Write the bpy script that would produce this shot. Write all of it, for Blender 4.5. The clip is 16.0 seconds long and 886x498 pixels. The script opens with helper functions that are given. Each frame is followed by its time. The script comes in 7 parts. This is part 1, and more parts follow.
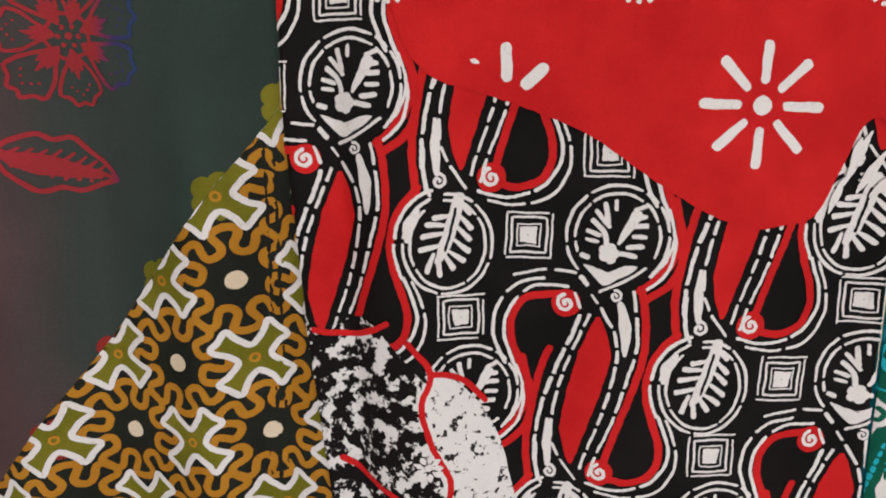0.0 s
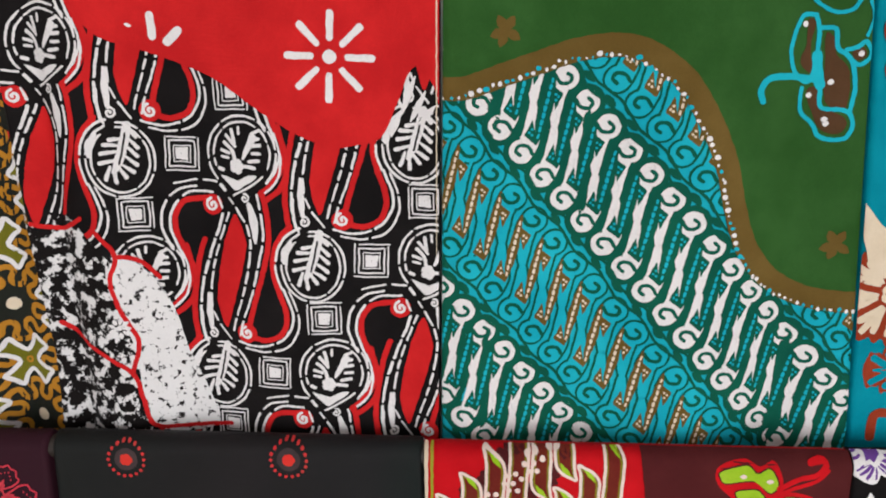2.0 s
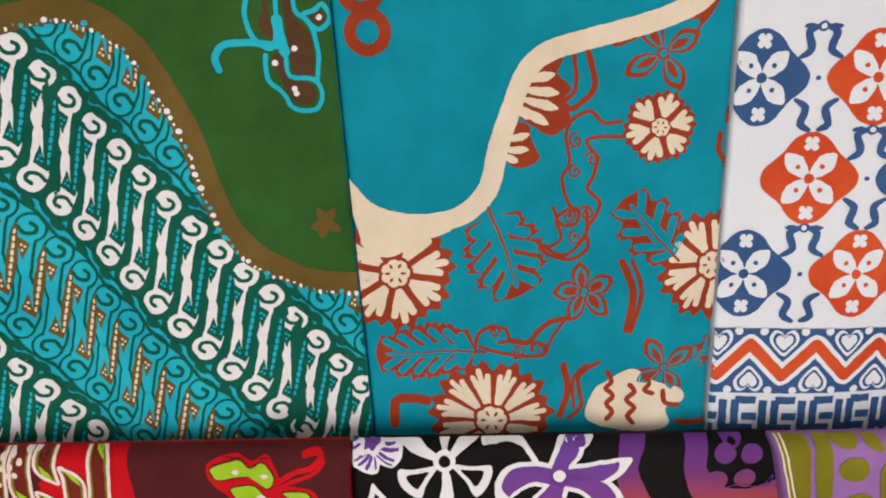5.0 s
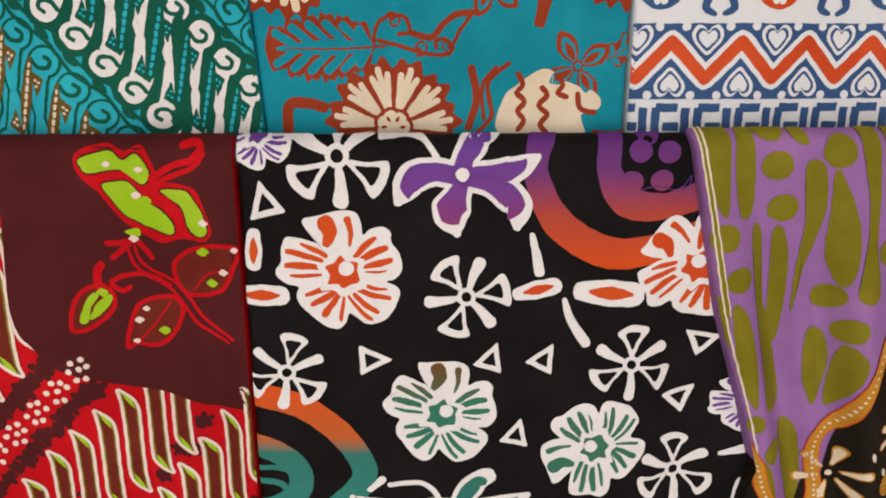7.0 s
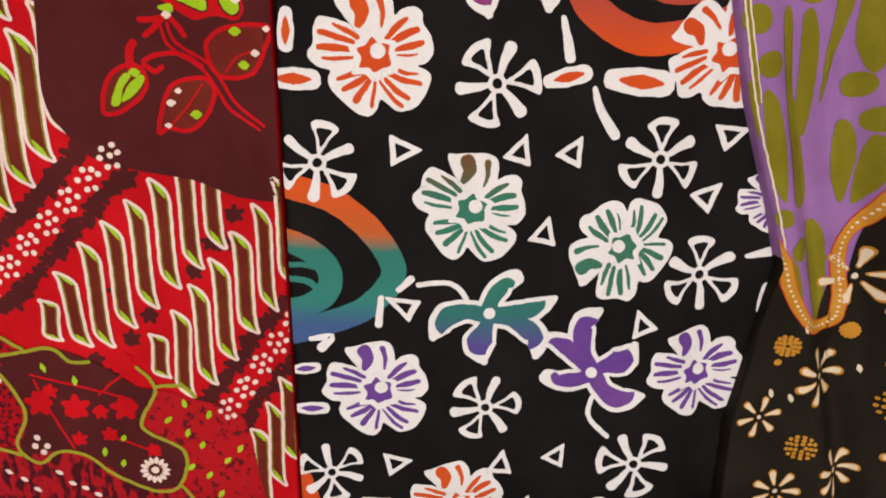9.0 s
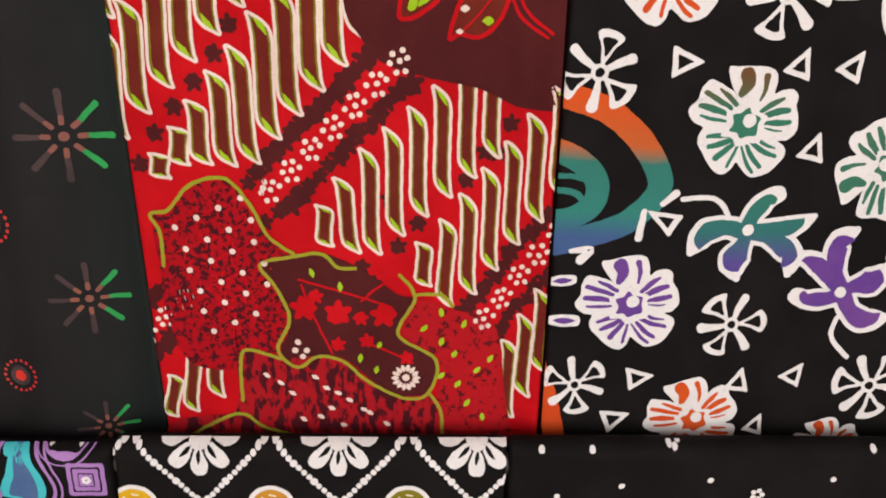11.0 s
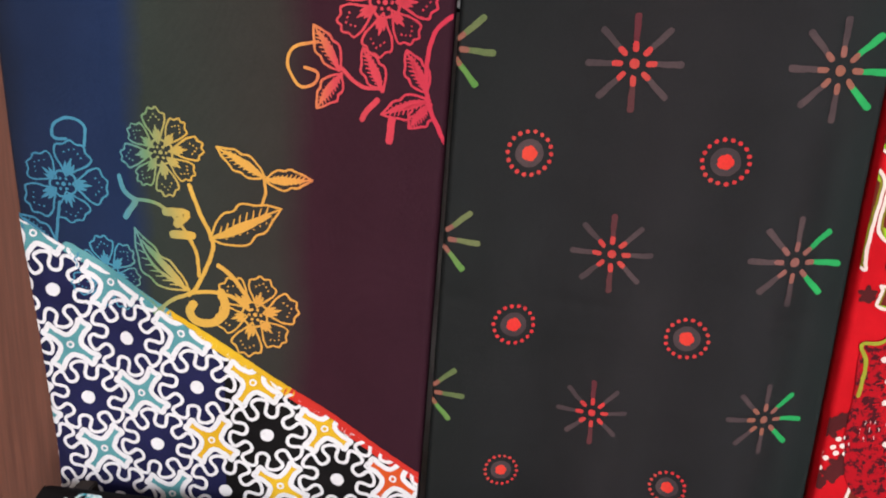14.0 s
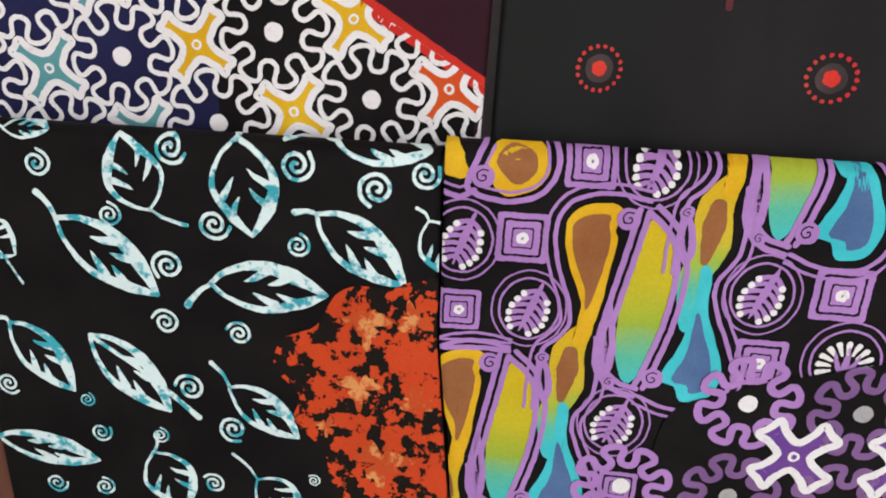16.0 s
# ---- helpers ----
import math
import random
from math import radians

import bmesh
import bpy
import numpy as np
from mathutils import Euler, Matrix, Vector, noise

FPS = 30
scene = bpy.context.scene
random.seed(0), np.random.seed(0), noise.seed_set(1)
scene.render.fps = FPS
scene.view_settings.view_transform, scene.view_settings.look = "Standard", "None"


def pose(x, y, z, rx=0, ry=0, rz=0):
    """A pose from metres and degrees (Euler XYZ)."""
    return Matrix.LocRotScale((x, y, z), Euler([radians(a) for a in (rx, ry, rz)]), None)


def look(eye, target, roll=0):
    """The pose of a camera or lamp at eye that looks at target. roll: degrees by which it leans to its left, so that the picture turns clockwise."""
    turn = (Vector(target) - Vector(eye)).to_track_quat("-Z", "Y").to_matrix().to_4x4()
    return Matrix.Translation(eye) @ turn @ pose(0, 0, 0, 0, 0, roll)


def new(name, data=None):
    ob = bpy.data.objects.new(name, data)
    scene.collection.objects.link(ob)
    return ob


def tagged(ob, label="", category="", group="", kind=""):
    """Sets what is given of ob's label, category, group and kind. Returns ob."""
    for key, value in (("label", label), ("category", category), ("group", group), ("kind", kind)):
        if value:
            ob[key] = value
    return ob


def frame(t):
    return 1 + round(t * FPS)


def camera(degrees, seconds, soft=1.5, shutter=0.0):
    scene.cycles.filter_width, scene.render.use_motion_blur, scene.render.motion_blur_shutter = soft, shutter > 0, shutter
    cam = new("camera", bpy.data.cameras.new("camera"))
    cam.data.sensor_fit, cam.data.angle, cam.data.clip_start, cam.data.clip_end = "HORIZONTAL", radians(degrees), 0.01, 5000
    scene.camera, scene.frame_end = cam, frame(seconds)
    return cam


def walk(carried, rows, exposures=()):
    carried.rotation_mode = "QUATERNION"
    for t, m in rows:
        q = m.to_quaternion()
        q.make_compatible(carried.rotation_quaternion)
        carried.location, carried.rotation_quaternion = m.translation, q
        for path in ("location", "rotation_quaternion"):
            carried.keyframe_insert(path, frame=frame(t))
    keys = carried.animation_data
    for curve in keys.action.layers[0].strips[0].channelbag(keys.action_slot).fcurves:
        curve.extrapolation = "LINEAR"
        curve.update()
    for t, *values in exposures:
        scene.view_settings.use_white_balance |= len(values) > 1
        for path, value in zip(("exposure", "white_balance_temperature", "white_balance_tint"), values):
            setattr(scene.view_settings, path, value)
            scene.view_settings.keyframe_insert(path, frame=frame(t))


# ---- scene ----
cam = camera(64.1, 16.0, soft=1.9)
METRES, EYE, TILT, LEAN, TURN = 3.1, 1.85, -12.06, 0.0, 2.2
ROWS = [
    (0.0, 0.0, 0.0, 0.0, -0.0, 0.0, 0.0),
    (0.5, 0.0146, -0.0269, -0.0087, 0.07, 0.18, 0.06),
    (1.0, 0.0335, -0.0618, -0.0123, 0.13, 0.18, 0.05),
    (1.5, 0.0799, -0.0756, -0.0314, -0.01, -0.13, -0.18),
    (2.0, 0.1233, -0.0715, -0.0302, 0.29, -0.33, -0.2),
    (2.5, 0.1449, -0.0684, -0.0274, 0.78, -0.57, -0.11),
    (3.0, 0.1593, -0.0677, -0.0259, 0.86, -0.45, -0.05),
    (3.5, 0.1938, -0.0645, -0.0257, 0.77, -0.26, -0.01),
    (4.0, 0.2411, -0.0615, -0.022, 0.2, -0.0, 0.34),
    (4.2, 0.2562, -0.0593, -0.0212, -0.6, -0.14, 0.6),
    (6.3, 0.3174, -0.0453, -0.096, -4.36, -2.68, 1.1),
    (6.5, 0.3202, -0.0435, -0.1071, -4.37, -2.96, 0.96),
    (7.0, 0.322, -0.0421, -0.1316, -4.43, -3.22, 1.0),
    (7.5, 0.3246, -0.0433, -0.1455, -4.35, -3.28, 1.07),
    (8.0, 0.3234, -0.0462, -0.1661, -4.4, -3.15, 1.07),
    (8.5, 0.322, -0.044, -0.1739, -4.27, -3.28, 1.11),
    (8.7, 0.3184, -0.0439, -0.187, -4.42, -3.5, 0.95),
    (10.8, 0.2282, -0.0468, -0.2251, -3.75, -5.88, -0.1),
    (11.0, 0.2167, -0.0455, -0.2229, -3.22, -6.05, -0.23),
    (11.5, 0.1646, -0.0455, -0.2174, -2.54, -6.68, -1.17),
    (12.0, 0.1198, -0.0443, -0.2159, -2.24, -6.98, -1.47),
    (12.5, 0.0842, -0.0424, -0.2163, -1.87, -6.82, -1.84),
    (13.0, 0.0509, -0.0403, -0.2093, -0.54, -5.8, -3.47),
    (13.5, 0.0102, -0.0354, -0.2015, 0.98, -4.47, -3.87),
    (14.0, -0.0193, -0.0399, -0.2005, 2.65, -3.15, -4.15),
    (14.5, -0.0271, -0.0388, -0.2031, 3.3, -3.27, -3.85),
    (15.0, -0.0328, -0.0134, -0.2452, 2.6, -5.05, -3.82),
    (15.5, -0.0363, 0.0155, -0.2937, 1.77, -6.4, -3.77),
    (16.0, -0.04, 0.0287, -0.3328, 1.53, -7.22, -3.28),
]
walk(cam, [(t, pose(0, 0, EYE, TILT, LEAN, TURN) @ pose(METRES * x, METRES * y, METRES * z, 90 + pitch, roll, yaw)) for t, x, y, z, yaw, pitch, roll in ROWS],
     [(0.0, -0.28, 6500, 10), (1.0, -0.24, 6500, 10), (2.0, -0.10, 6250, 9), (3.5, -0.06, 6100, 9), (4.2, -0.06, 6200, 10), (6.3, -0.22, 6800, 11), (8.7, -0.12, 6900, 12), (11.0, -0.04, 6850, 13), (12.5, 0.04, 6900, 11), (13.5, 0.38, 6900, 12), (14.0, 0.38, 6200, 12), (14.5, 0.34, 5600, 12), (15.2, 0.18, 5800, 12), (16.0, 0.07, 6350, 10)])


# ---- light ----
world = bpy.data.worlds.new("overcast_sky")
scene.world = world
world.use_nodes = True
wt = world.node_tree
sky = wt.nodes.new("ShaderNodeTexSky")
sky.sky_type, sky.sun_disc = "NISHITA", False
sky.sun_elevation, sky.sun_rotation = radians(48), radians(200)
wt.links.new(sky.outputs["Color"], wt.nodes["Background"].inputs["Color"])
wt.nodes["Background"].inputs["Strength"].default_value = 0.12

sun = new("sun", bpy.data.lights.new("sun", "SUN"))
sun.data.energy, sun.data.angle, sun.data.color = 1.0, radians(12), (1.0, 0.95, 0.88)
sun.matrix_world = look((1.4, -4.0, 6.0), (0.4, 0.5, 1.0))

# area lamp added as daylight from an assumed, unseen open shop front
shop_light = new("added_shopfront_daylight", bpy.data.lights.new("added_shopfront_daylight", "AREA"))
shop_light.data.shape, shop_light.data.size, shop_light.data.size_y = "RECTANGLE", 2.2, 2.2
shop_light.data.energy, shop_light.data.color = 105, (1.0, 0.985, 0.96)
shop_light.matrix_world = look((0.85, -2.96, 1.35), (0.3, 0.6, 1.2))


# ---- materials ----
def node(nt, kind, **values):
    n = nt.nodes.new(kind)
    for key, value in values.items():
        n.inputs[key].default_value = value
    return n


def math_node(nt, op, a, b=0.0):
    n = nt.nodes.new("ShaderNodeMath")
    n.operation = op
    for i, v in enumerate((a, b)):
        if isinstance(v, (int, float)):
            n.inputs[i].default_value = v
        else:
            nt.links.new(v, n.inputs[i])
    return n.outputs[0]


def mix_colour(nt, factor, a, b, blend="MIX"):
    n = nt.nodes.new("ShaderNodeMix")
    n.data_type, n.blend_type = "RGBA", blend
    for sock, v in ((n.inputs[0], factor), (n.inputs[6], a), (n.inputs[7], b)):
        if isinstance(v, (int, float)):
            sock.default_value = v
        elif isinstance(v, tuple):
            sock.default_value = (*v, 1)
        else:
            nt.links.new(v, sock)
    return n.outputs[2]


def ramp(nt, factor, stops, interpolation="LINEAR"):
    n = nt.nodes.new("ShaderNodeValToRGB")
    n.color_ramp.interpolation = interpolation
    els = n.color_ramp.elements
    while len(els) < len(stops):
        els.new(0.5)
    for e, (p, c) in zip(els, stops):
        e.position, e.color = p, (*c, 1)
    nt.links.new(factor, n.inputs[0])
    return n.outputs[0]


def position(nt):
    return nt.nodes.new("ShaderNodeNewGeometry").outputs["Position"]


def noise_tex(nt, scale, detail=3.0, rough=0.55, stretch=None):
    n = node(nt, "ShaderNodeTexNoise", Scale=scale, Detail=detail, Roughness=rough)
    where = position(nt)
    if stretch:
        m = nt.nodes.new("ShaderNodeMapping")
        m.inputs["Scale"].default_value = stretch
        nt.links.new(where, m.inputs[0])
        where = m.outputs[0]
    nt.links.new(where, n.inputs["Vector"])
    return n.outputs["Fac"]


def blank(name):
    mat = bpy.data.materials.new(name)
    mat.use_nodes = True
    return mat, mat.node_tree, mat.node_tree.nodes["Principled BSDF"]


def cotton(name, colour, second=None, mottle=0.12, gloss=0.62, crackle=0.0, crack_colour=(0.03, 0.02, 0.02), maker=None, satin=0.07):
    """Printed cotton: dye that takes unevenly in broad patches and in fine grain, a fine weave, soft sheen."""
    mat, nt, b = blank(name)
    base = maker(nt) if maker else colour
    broad = noise_tex(nt, 14, 4, 0.6)
    fine = noise_tex(nt, 420, 2, 0.6)
    if second:
        base = mix_colour(nt, ramp(nt, broad, [(0.38, (0, 0, 0)), (0.66, (1, 1, 1))]), base, second)
    shade = math_node(nt, "ADD", math_node(nt, "MULTIPLY", math_node(nt, "SUBTRACT", broad, 0.5), mottle * 2), 1.0)
    shade = math_node(nt, "ADD", shade, math_node(nt, "MULTIPLY", math_node(nt, "SUBTRACT", fine, 0.5), mottle * 1.6))
    grey = nt.nodes.new("ShaderNodeCombineColor")
    for s in grey.inputs:
        nt.links.new(shade, s)
    base = mix_colour(nt, 1.0, base, grey.outputs[0], "MULTIPLY")
    if crackle:
        v = node(nt, "ShaderNodeTexVoronoi", Scale=110.0)
        v.feature = "DISTANCE_TO_EDGE"
        nt.links.new(position(nt), v.inputs["Vector"])
        line = ramp(nt, v.outputs["Distance"], [(0.0, (1, 1, 1)), (0.05, (0, 0, 0))])
        where = ramp(nt, noise_tex(nt, 60, 2), [(0.5, (0, 0, 0)), (0.62, (1, 1, 1))])
        base = mix_colour(nt, math_node(nt, "MULTIPLY", math_node(nt, "MULTIPLY", line, where), crackle), base, crack_colour)
    nt.links.new(base, b.inputs["Base Color"])
    b.inputs["Roughness"].default_value = gloss
    b.inputs["Specular IOR Level"].default_value = satin
    weave = [nt.nodes.new("ShaderNodeTexWave") for _ in range(2)]
    for w, d in zip(weave, "XZ"):
        w.bands_direction = d
        w.inputs["Scale"].default_value = 520
        w.inputs["Distortion"].default_value = 1.5
        nt.links.new(position(nt), w.inputs["Vector"])
    height = math_node(nt, "ADD", math_node(nt, "MULTIPLY", weave[0].outputs["Fac"], weave[1].outputs["Fac"]), math_node(nt, "MULTIPLY", noise_tex(nt, 55, 4), 3.0))
    height = math_node(nt, "ADD", height, math_node(nt, "MULTIPLY", noise_tex(nt, 7, 5, 0.5, (2.6, 1.0, 0.8)), 16.0))
    bump = node(nt, "ShaderNodeBump", Strength=0.32, Distance=0.0016)
    nt.links.new(height, bump.inputs["Height"])
    nt.links.new(bump.outputs[0], b.inputs["Normal"])
    return mat


def along(axis, start, end, stops, wobble=0.02):
    """A dye that runs from one colour to the next along x, z or their sum, with an uneven front."""
    def make(nt):
        sep = nt.nodes.new("ShaderNodeSeparateXYZ")
        nt.links.new(position(nt), sep.inputs[0])
        v = {"x": sep.outputs[0], "z": sep.outputs[2]}.get(axis) or math_node(nt, "ADD", sep.outputs[0], sep.outputs[2])
        v = math_node(nt, "ADD", v, math_node(nt, "MULTIPLY", math_node(nt, "SUBTRACT", noise_tex(nt, 9, 3), 0.5), wobble * 4))
        f = math_node(nt, "DIVIDE", math_node(nt, "SUBTRACT", v, start), end - start)
        return ramp(nt, f, stops)
    return make


def blots(scale, low, high, dark, light, detail=4.0, stretch=None):
    """Two dyes that meet in ragged blots."""
    def make(nt):
        return mix_colour(nt, ramp(nt, noise_tex(nt, scale, detail, 0.62, stretch), [(low, (0, 0, 0)), (high, (1, 1, 1))]), dark, light)
    return make


def wood(name, dark, light, rough=0.45):
    mat, nt, b = blank(name)
    grain = noise_tex(nt, 9, 6, 0.6, (14, 14, 0.7))
    colour = ramp(nt, grain, [(0.3, dark), (0.72, light)])
    nt.links.new(colour, b.inputs["Base Color"])
    b.inputs["Roughness"].default_value = rough
    bump = node(nt, "ShaderNodeBump", Strength=0.15, Distance=0.002)
    nt.links.new(grain, bump.inputs["Height"])
    nt.links.new(bump.outputs[0], b.inputs["Normal"])
    return mat


def plaster(name, colour, spread=0.06, rough=0.85):
    mat, nt, b = blank(name)
    n = noise_tex(nt, 3, 6, 0.6)
    lo = tuple(c * (1 - spread) for c in colour)
    hi = tuple(min(1, c * (1 + spread)) for c in colour)
    nt.links.new(ramp(nt, n, [(0.3, lo), (0.7, hi)]), b.inputs["Base Color"])
    b.inputs["Roughness"].default_value = rough
    bump = node(nt, "ShaderNodeBump", Strength=0.2, Distance=0.003)
    nt.links.new(noise_tex(nt, 90, 4), bump.inputs["Height"])
    nt.links.new(bump.outputs[0], b.inputs["Normal"])
    return mat


M_WHITE = cotton("white_resist", (0.76, 0.72, 0.72), mottle=0.07, crackle=0.35, crack_colour=(0.35, 0.3, 0.32))
M_BLACK = cotton("black_dye", (0.0062, 0.0050, 0.0052), (0.0095, 0.0076, 0.0078), mottle=0.25)
M_POST = wood("brown_wood", (0.085, 0.027, 0.015), (0.15, 0.052, 0.030))
M_WALL = plaster("pale_wall", (0.62, 0.56, 0.53))
M_CEIL = plaster("white_ceiling", (0.75, 0.74, 0.72))
M_FLOOR = plaster("floor_tile_glaze", (0.42, 0.38, 0.34), 0.12, 0.3)
M_BAR = wood("dark_bar_wood", (0.015, 0.009, 0.006), (0.03, 0.018, 0.012), 0.6)


# ---- structure ----
def box_bm(bm, x0, y0, z0, x1, y1, z1, bevel=0.0):
    r = bmesh.ops.create_cube(bm, size=1.0, matrix=Matrix.Translation(((x0 + x1) / 2, (y0 + y1) / 2, (z0 + z1) / 2)) @ Matrix.Diagonal((x1 - x0, y1 - y0, z1 - z0, 1)))
    if bevel:
        edges = {e for v in r["verts"] for e in v.link_edges}
        bmesh.ops.bevel(bm, geom=list(edges), offset=bevel, segments=2, affect="EDGES")


def part(name, bm, material, parent=None, label=""):
    me = bpy.data.meshes.new(name)
    bm.to_mesh(me)
    bm.free()
    me.materials.append(material)
    ob = new(name, me)
    if parent:
        ob.parent = parent
    return tagged(ob, label)


def block(name, boxes, material, label, kind="structure", category="", bevel=0.0):
    bm = bmesh.new()
    for b in boxes:
        box_bm(bm, *b, bevel=bevel)
    return tagged(part(name, bm, material), label, category, kind=kind)


block("floor", [(-2.6, -3.2, -0.12, 3.6, 1.0, 0.0)], M_FLOOR, "pale glazed floor of the cloth shop", category="floor")
block("wall_north", [(-2.6, 0.82, 0.0, 3.6, 1.0, 2.9)], M_WALL, "pale plastered wall behind the cloth rack", category="wall")
block("wall_west", [(-2.6, -3.0, 0.0, -2.42, 0.82, 2.9)], M_WALL, "pale plastered side wall of the shop", category="wall")
block("wall_east", [(3.42, -3.0, 0.0, 3.6, 0.82, 2.9)], M_WALL, "pale plastered side wall of the shop", category="wall")
block("wall_south", [(-2.6, -3.2, 0.0, -1.6, -3.0, 2.9), (2.0, -3.2, 0.0, 3.6, -3.0, 2.9), (-1.6, -3.2, 2.5, 2.0, -3.0, 2.9)], M_WALL, "front wall with the wide open shop entrance", category="wall")
block("ceiling", [(-2.6, -3.2, 2.9, 3.6, 1.0, 3.0)], M_CEIL, "plain white ceiling", category="ceiling")
block("ground", [(-60, -80, -0.2, 60, -3.2, -0.06)], plaster("street_ground", (0.2, 0.19, 0.17), 0.2), "grey ground of the street outside the shop", category="ground")

# the stand: two uprights with three cross bars, over which the cloths hang
TOP_A, TOP_B, TOP_C = 2.03, 1.402, 0.716
ROW_A, ROW_B, ROW_C = 0.590, 0.534, 0.477
ROLL = 0.020
rack = tagged(new("cloth_rack"), "brown wooden stand with round bars for hanging cloths", "clothes rack")
bm = bmesh.new()
box_bm(bm, -0.835, 0.60, 0.0, -0.606, 0.66, 2.2, 0.004)
part("upright", bm, M_POST, rack)
bm = bmesh.new()
box_bm(bm, 1.80, 0.60, 0.0, 1.93, 0.66, 2.2, 0.004)
part("upright", bm, M_POST, rack)
for row, top in ((ROW_A, TOP_A), (ROW_B, TOP_B), (ROW_C, TOP_C - 0.016)):
    bm = bmesh.new()
    bmesh.ops.create_cone(bm, cap_ends=True, segments=20, radius1=0.014, radius2=0.014, depth=2.36,
                          matrix=Matrix.Translation((0.60, row + ROLL, top - ROLL)) @ Matrix.Rotation(radians(90), 4, "Y"))
    part("bar", bm, M_BAR, rack, "round dark wooden cross bar")
    for px in (-0.57, 1.76):
        bm = bmesh.new()
        box_bm(bm, px - 0.012, row + ROLL - 0.012, top - ROLL - 0.012, px + 0.012, 0.605, top - ROLL + 0.012, 0.002)
        part("bracket", bm, M_BAR, rack, "short dark bracket under the bar")


# ---- cloths and their prints ----
def knots(z, pairs):
    zs = np.array([p[1] for p in pairs])
    xs = np.array([p[0] for p in pairs])
    o = np.argsort(zs)
    return np.interp(z, zs[o], xs[o])


class Cloth:
    """A folded length of cloth that hangs over a bar: front sheet, roll over the bar, back sheet. left and right: edges as (x, z)."""

    def __init__(self, label, row, top, bottom, left, right, material, off=0.0, folds=(), seed=1, creases=(), name="batik_cloth", wave=1.0):
        self.row, self.top, self.bottom, self.left, self.right = row + off, top, bottom, left, right
        self.folds, self.creases = folds, creases
        rng = np.random.RandomState(seed)
        self.ripples = [(rng.uniform(9, 34), rng.uniform(-9, 9), rng.uniform(0, 6.28), rng.uniform(0.0004, 0.0013) * wave) for _ in range(6)]
        self.edge = 0.007
        u = np.concatenate([np.linspace(0, 0.02, 7)[:-1], np.linspace(0.02, 0.98, 116), np.linspace(0.98, 1, 7)[1:]])
        z = np.concatenate([np.linspace(bottom, top - ROLL, 120)[:-1], top - ROLL + ROLL * np.sin(np.linspace(0, math.pi / 2, 12))])
        U, Z = np.meshgrid(u, z)
        X = knots(Z, left) * (1 - U) + knots(Z, right) * U
        front = np.stack([X, self.depth(X, Z), Z], -1)
        back = front.copy()
        d = np.minimum(X - knots(Z, left), knots(Z, right) - X)
        back[..., 1] = self.row + 2 * ROLL - self.roll_in(Z) - self.rim(d) - 0.0005 + 0.15 * (front[..., 1] - self.row - self.roll_in(Z) - self.rim(d))
        back = back[:-1]
        nz, nu = U.shape
        V = np.concatenate([front.reshape(-1, 3), back.reshape(-1, 3)])
        fi = np.arange(nz * nu).reshape(nz, nu)
        bi = np.concatenate([nz * nu + np.arange((nz - 1) * nu).reshape(nz - 1, nu), fi[-1:]])
        quads = [np.stack([fi[:-1, :-1], fi[:-1, 1:], fi[1:, 1:], fi[1:, :-1]], -1).reshape(-1, 4),
                 np.stack([bi[:-1, 1:], bi[:-1, :-1], bi[1:, :-1], bi[1:, 1:]], -1).reshape(-1, 4)]
        for k, flip in ((0, 1), (nu - 1, 0)):
            s = np.stack([fi[:-2, k], fi[1:-1, k], bi[1:-1, k], bi[:-2, k]], -1)
            quads.append(s[:, ::-1] if not flip else s)
        me = bpy.data.meshes.new(name)
        me.from_pydata(V.tolist(), [], np.concatenate(quads).tolist())
        me.materials.append(material)
        me.shade_smooth()
        self.ob = tagged(new(name, me), label, "cloth", "cloths on the rack")

    def roll_in(self, z):
        h = np.clip(z - (self.top - ROLL), 0, ROLL)
        return ROLL - np.sqrt(np.maximum(ROLL * ROLL - h * h, 0))

    def rim(self, d):
        e = self.edge
        h = np.clip(e - d, 0, e)
        return e - np.sqrt(np.maximum(e * e - h * h, 0))

    def depth(self, x, z, lift=0.0):
        hang = np.clip((self.top - z) / 0.25, 0, 1)
        y = np.zeros_like(x)
        for kx, kz, ph, a in self.ripples:
            y = y + a * np.sin(kx * x + kz * z + ph)
        for fx, slant, width, a in self.folds:
            y = y + 1.45 * a * np.exp(-(((x - fx) - slant * (z - self.top)) / width) ** 2)
        for cz, a in self.creases:
            y = y + a * np.exp(-((z - cz - 0.003 * np.sin(9 * x)) / 0.0035) ** 2)
        d = np.minimum(x - knots(z, self.left), knots(z, self.right) - x)
        return self.row + y * hang + self.roll_in(z) + self.rim(d + lift)

    def put(self, name, pieces, label="", kind="", parent=None):
        """One printed motif on the front sheet. pieces: (material, layer, points, faces)."""
        V, F, S, mats, base = [], [], [], [], 0
        for mat, layer, pts, faces in pieces:
            if mat not in mats:
                mats.append(mat)
            p = np.array(pts, float)
            p = p + np.stack([0.00022 * np.sin(p[:, 1] * 310 + p[:, 0] * 140) + 0.00022 * np.sin(p[:, 1] * 1010 - p[:, 0] * 633), 0.00022 * np.sin(p[:, 0] * 290 - p[:, 1] * 120) + 0.00022 * np.sin(p[:, 0] * 903 + p[:, 1] * 751)], -1)
            z = np.clip(p[:, 1], self.bottom + 0.001, self.top - 0.0004)
            x = np.clip(p[:, 0], knots(z, self.left) + 0.0004, knots(z, self.right) - 0.0004)
            f = np.array(faces, int)
            a, b, c, d = (np.stack([x[f[:, k]], z[f[:, k]]], -1) for k in range(4))
            area = np.abs((c - a)[:, 0] * (d - b)[:, 1] - (c - a)[:, 1] * (d - b)[:, 0])
            f = f[area > 2e-8]
            if not len(f):
                continue
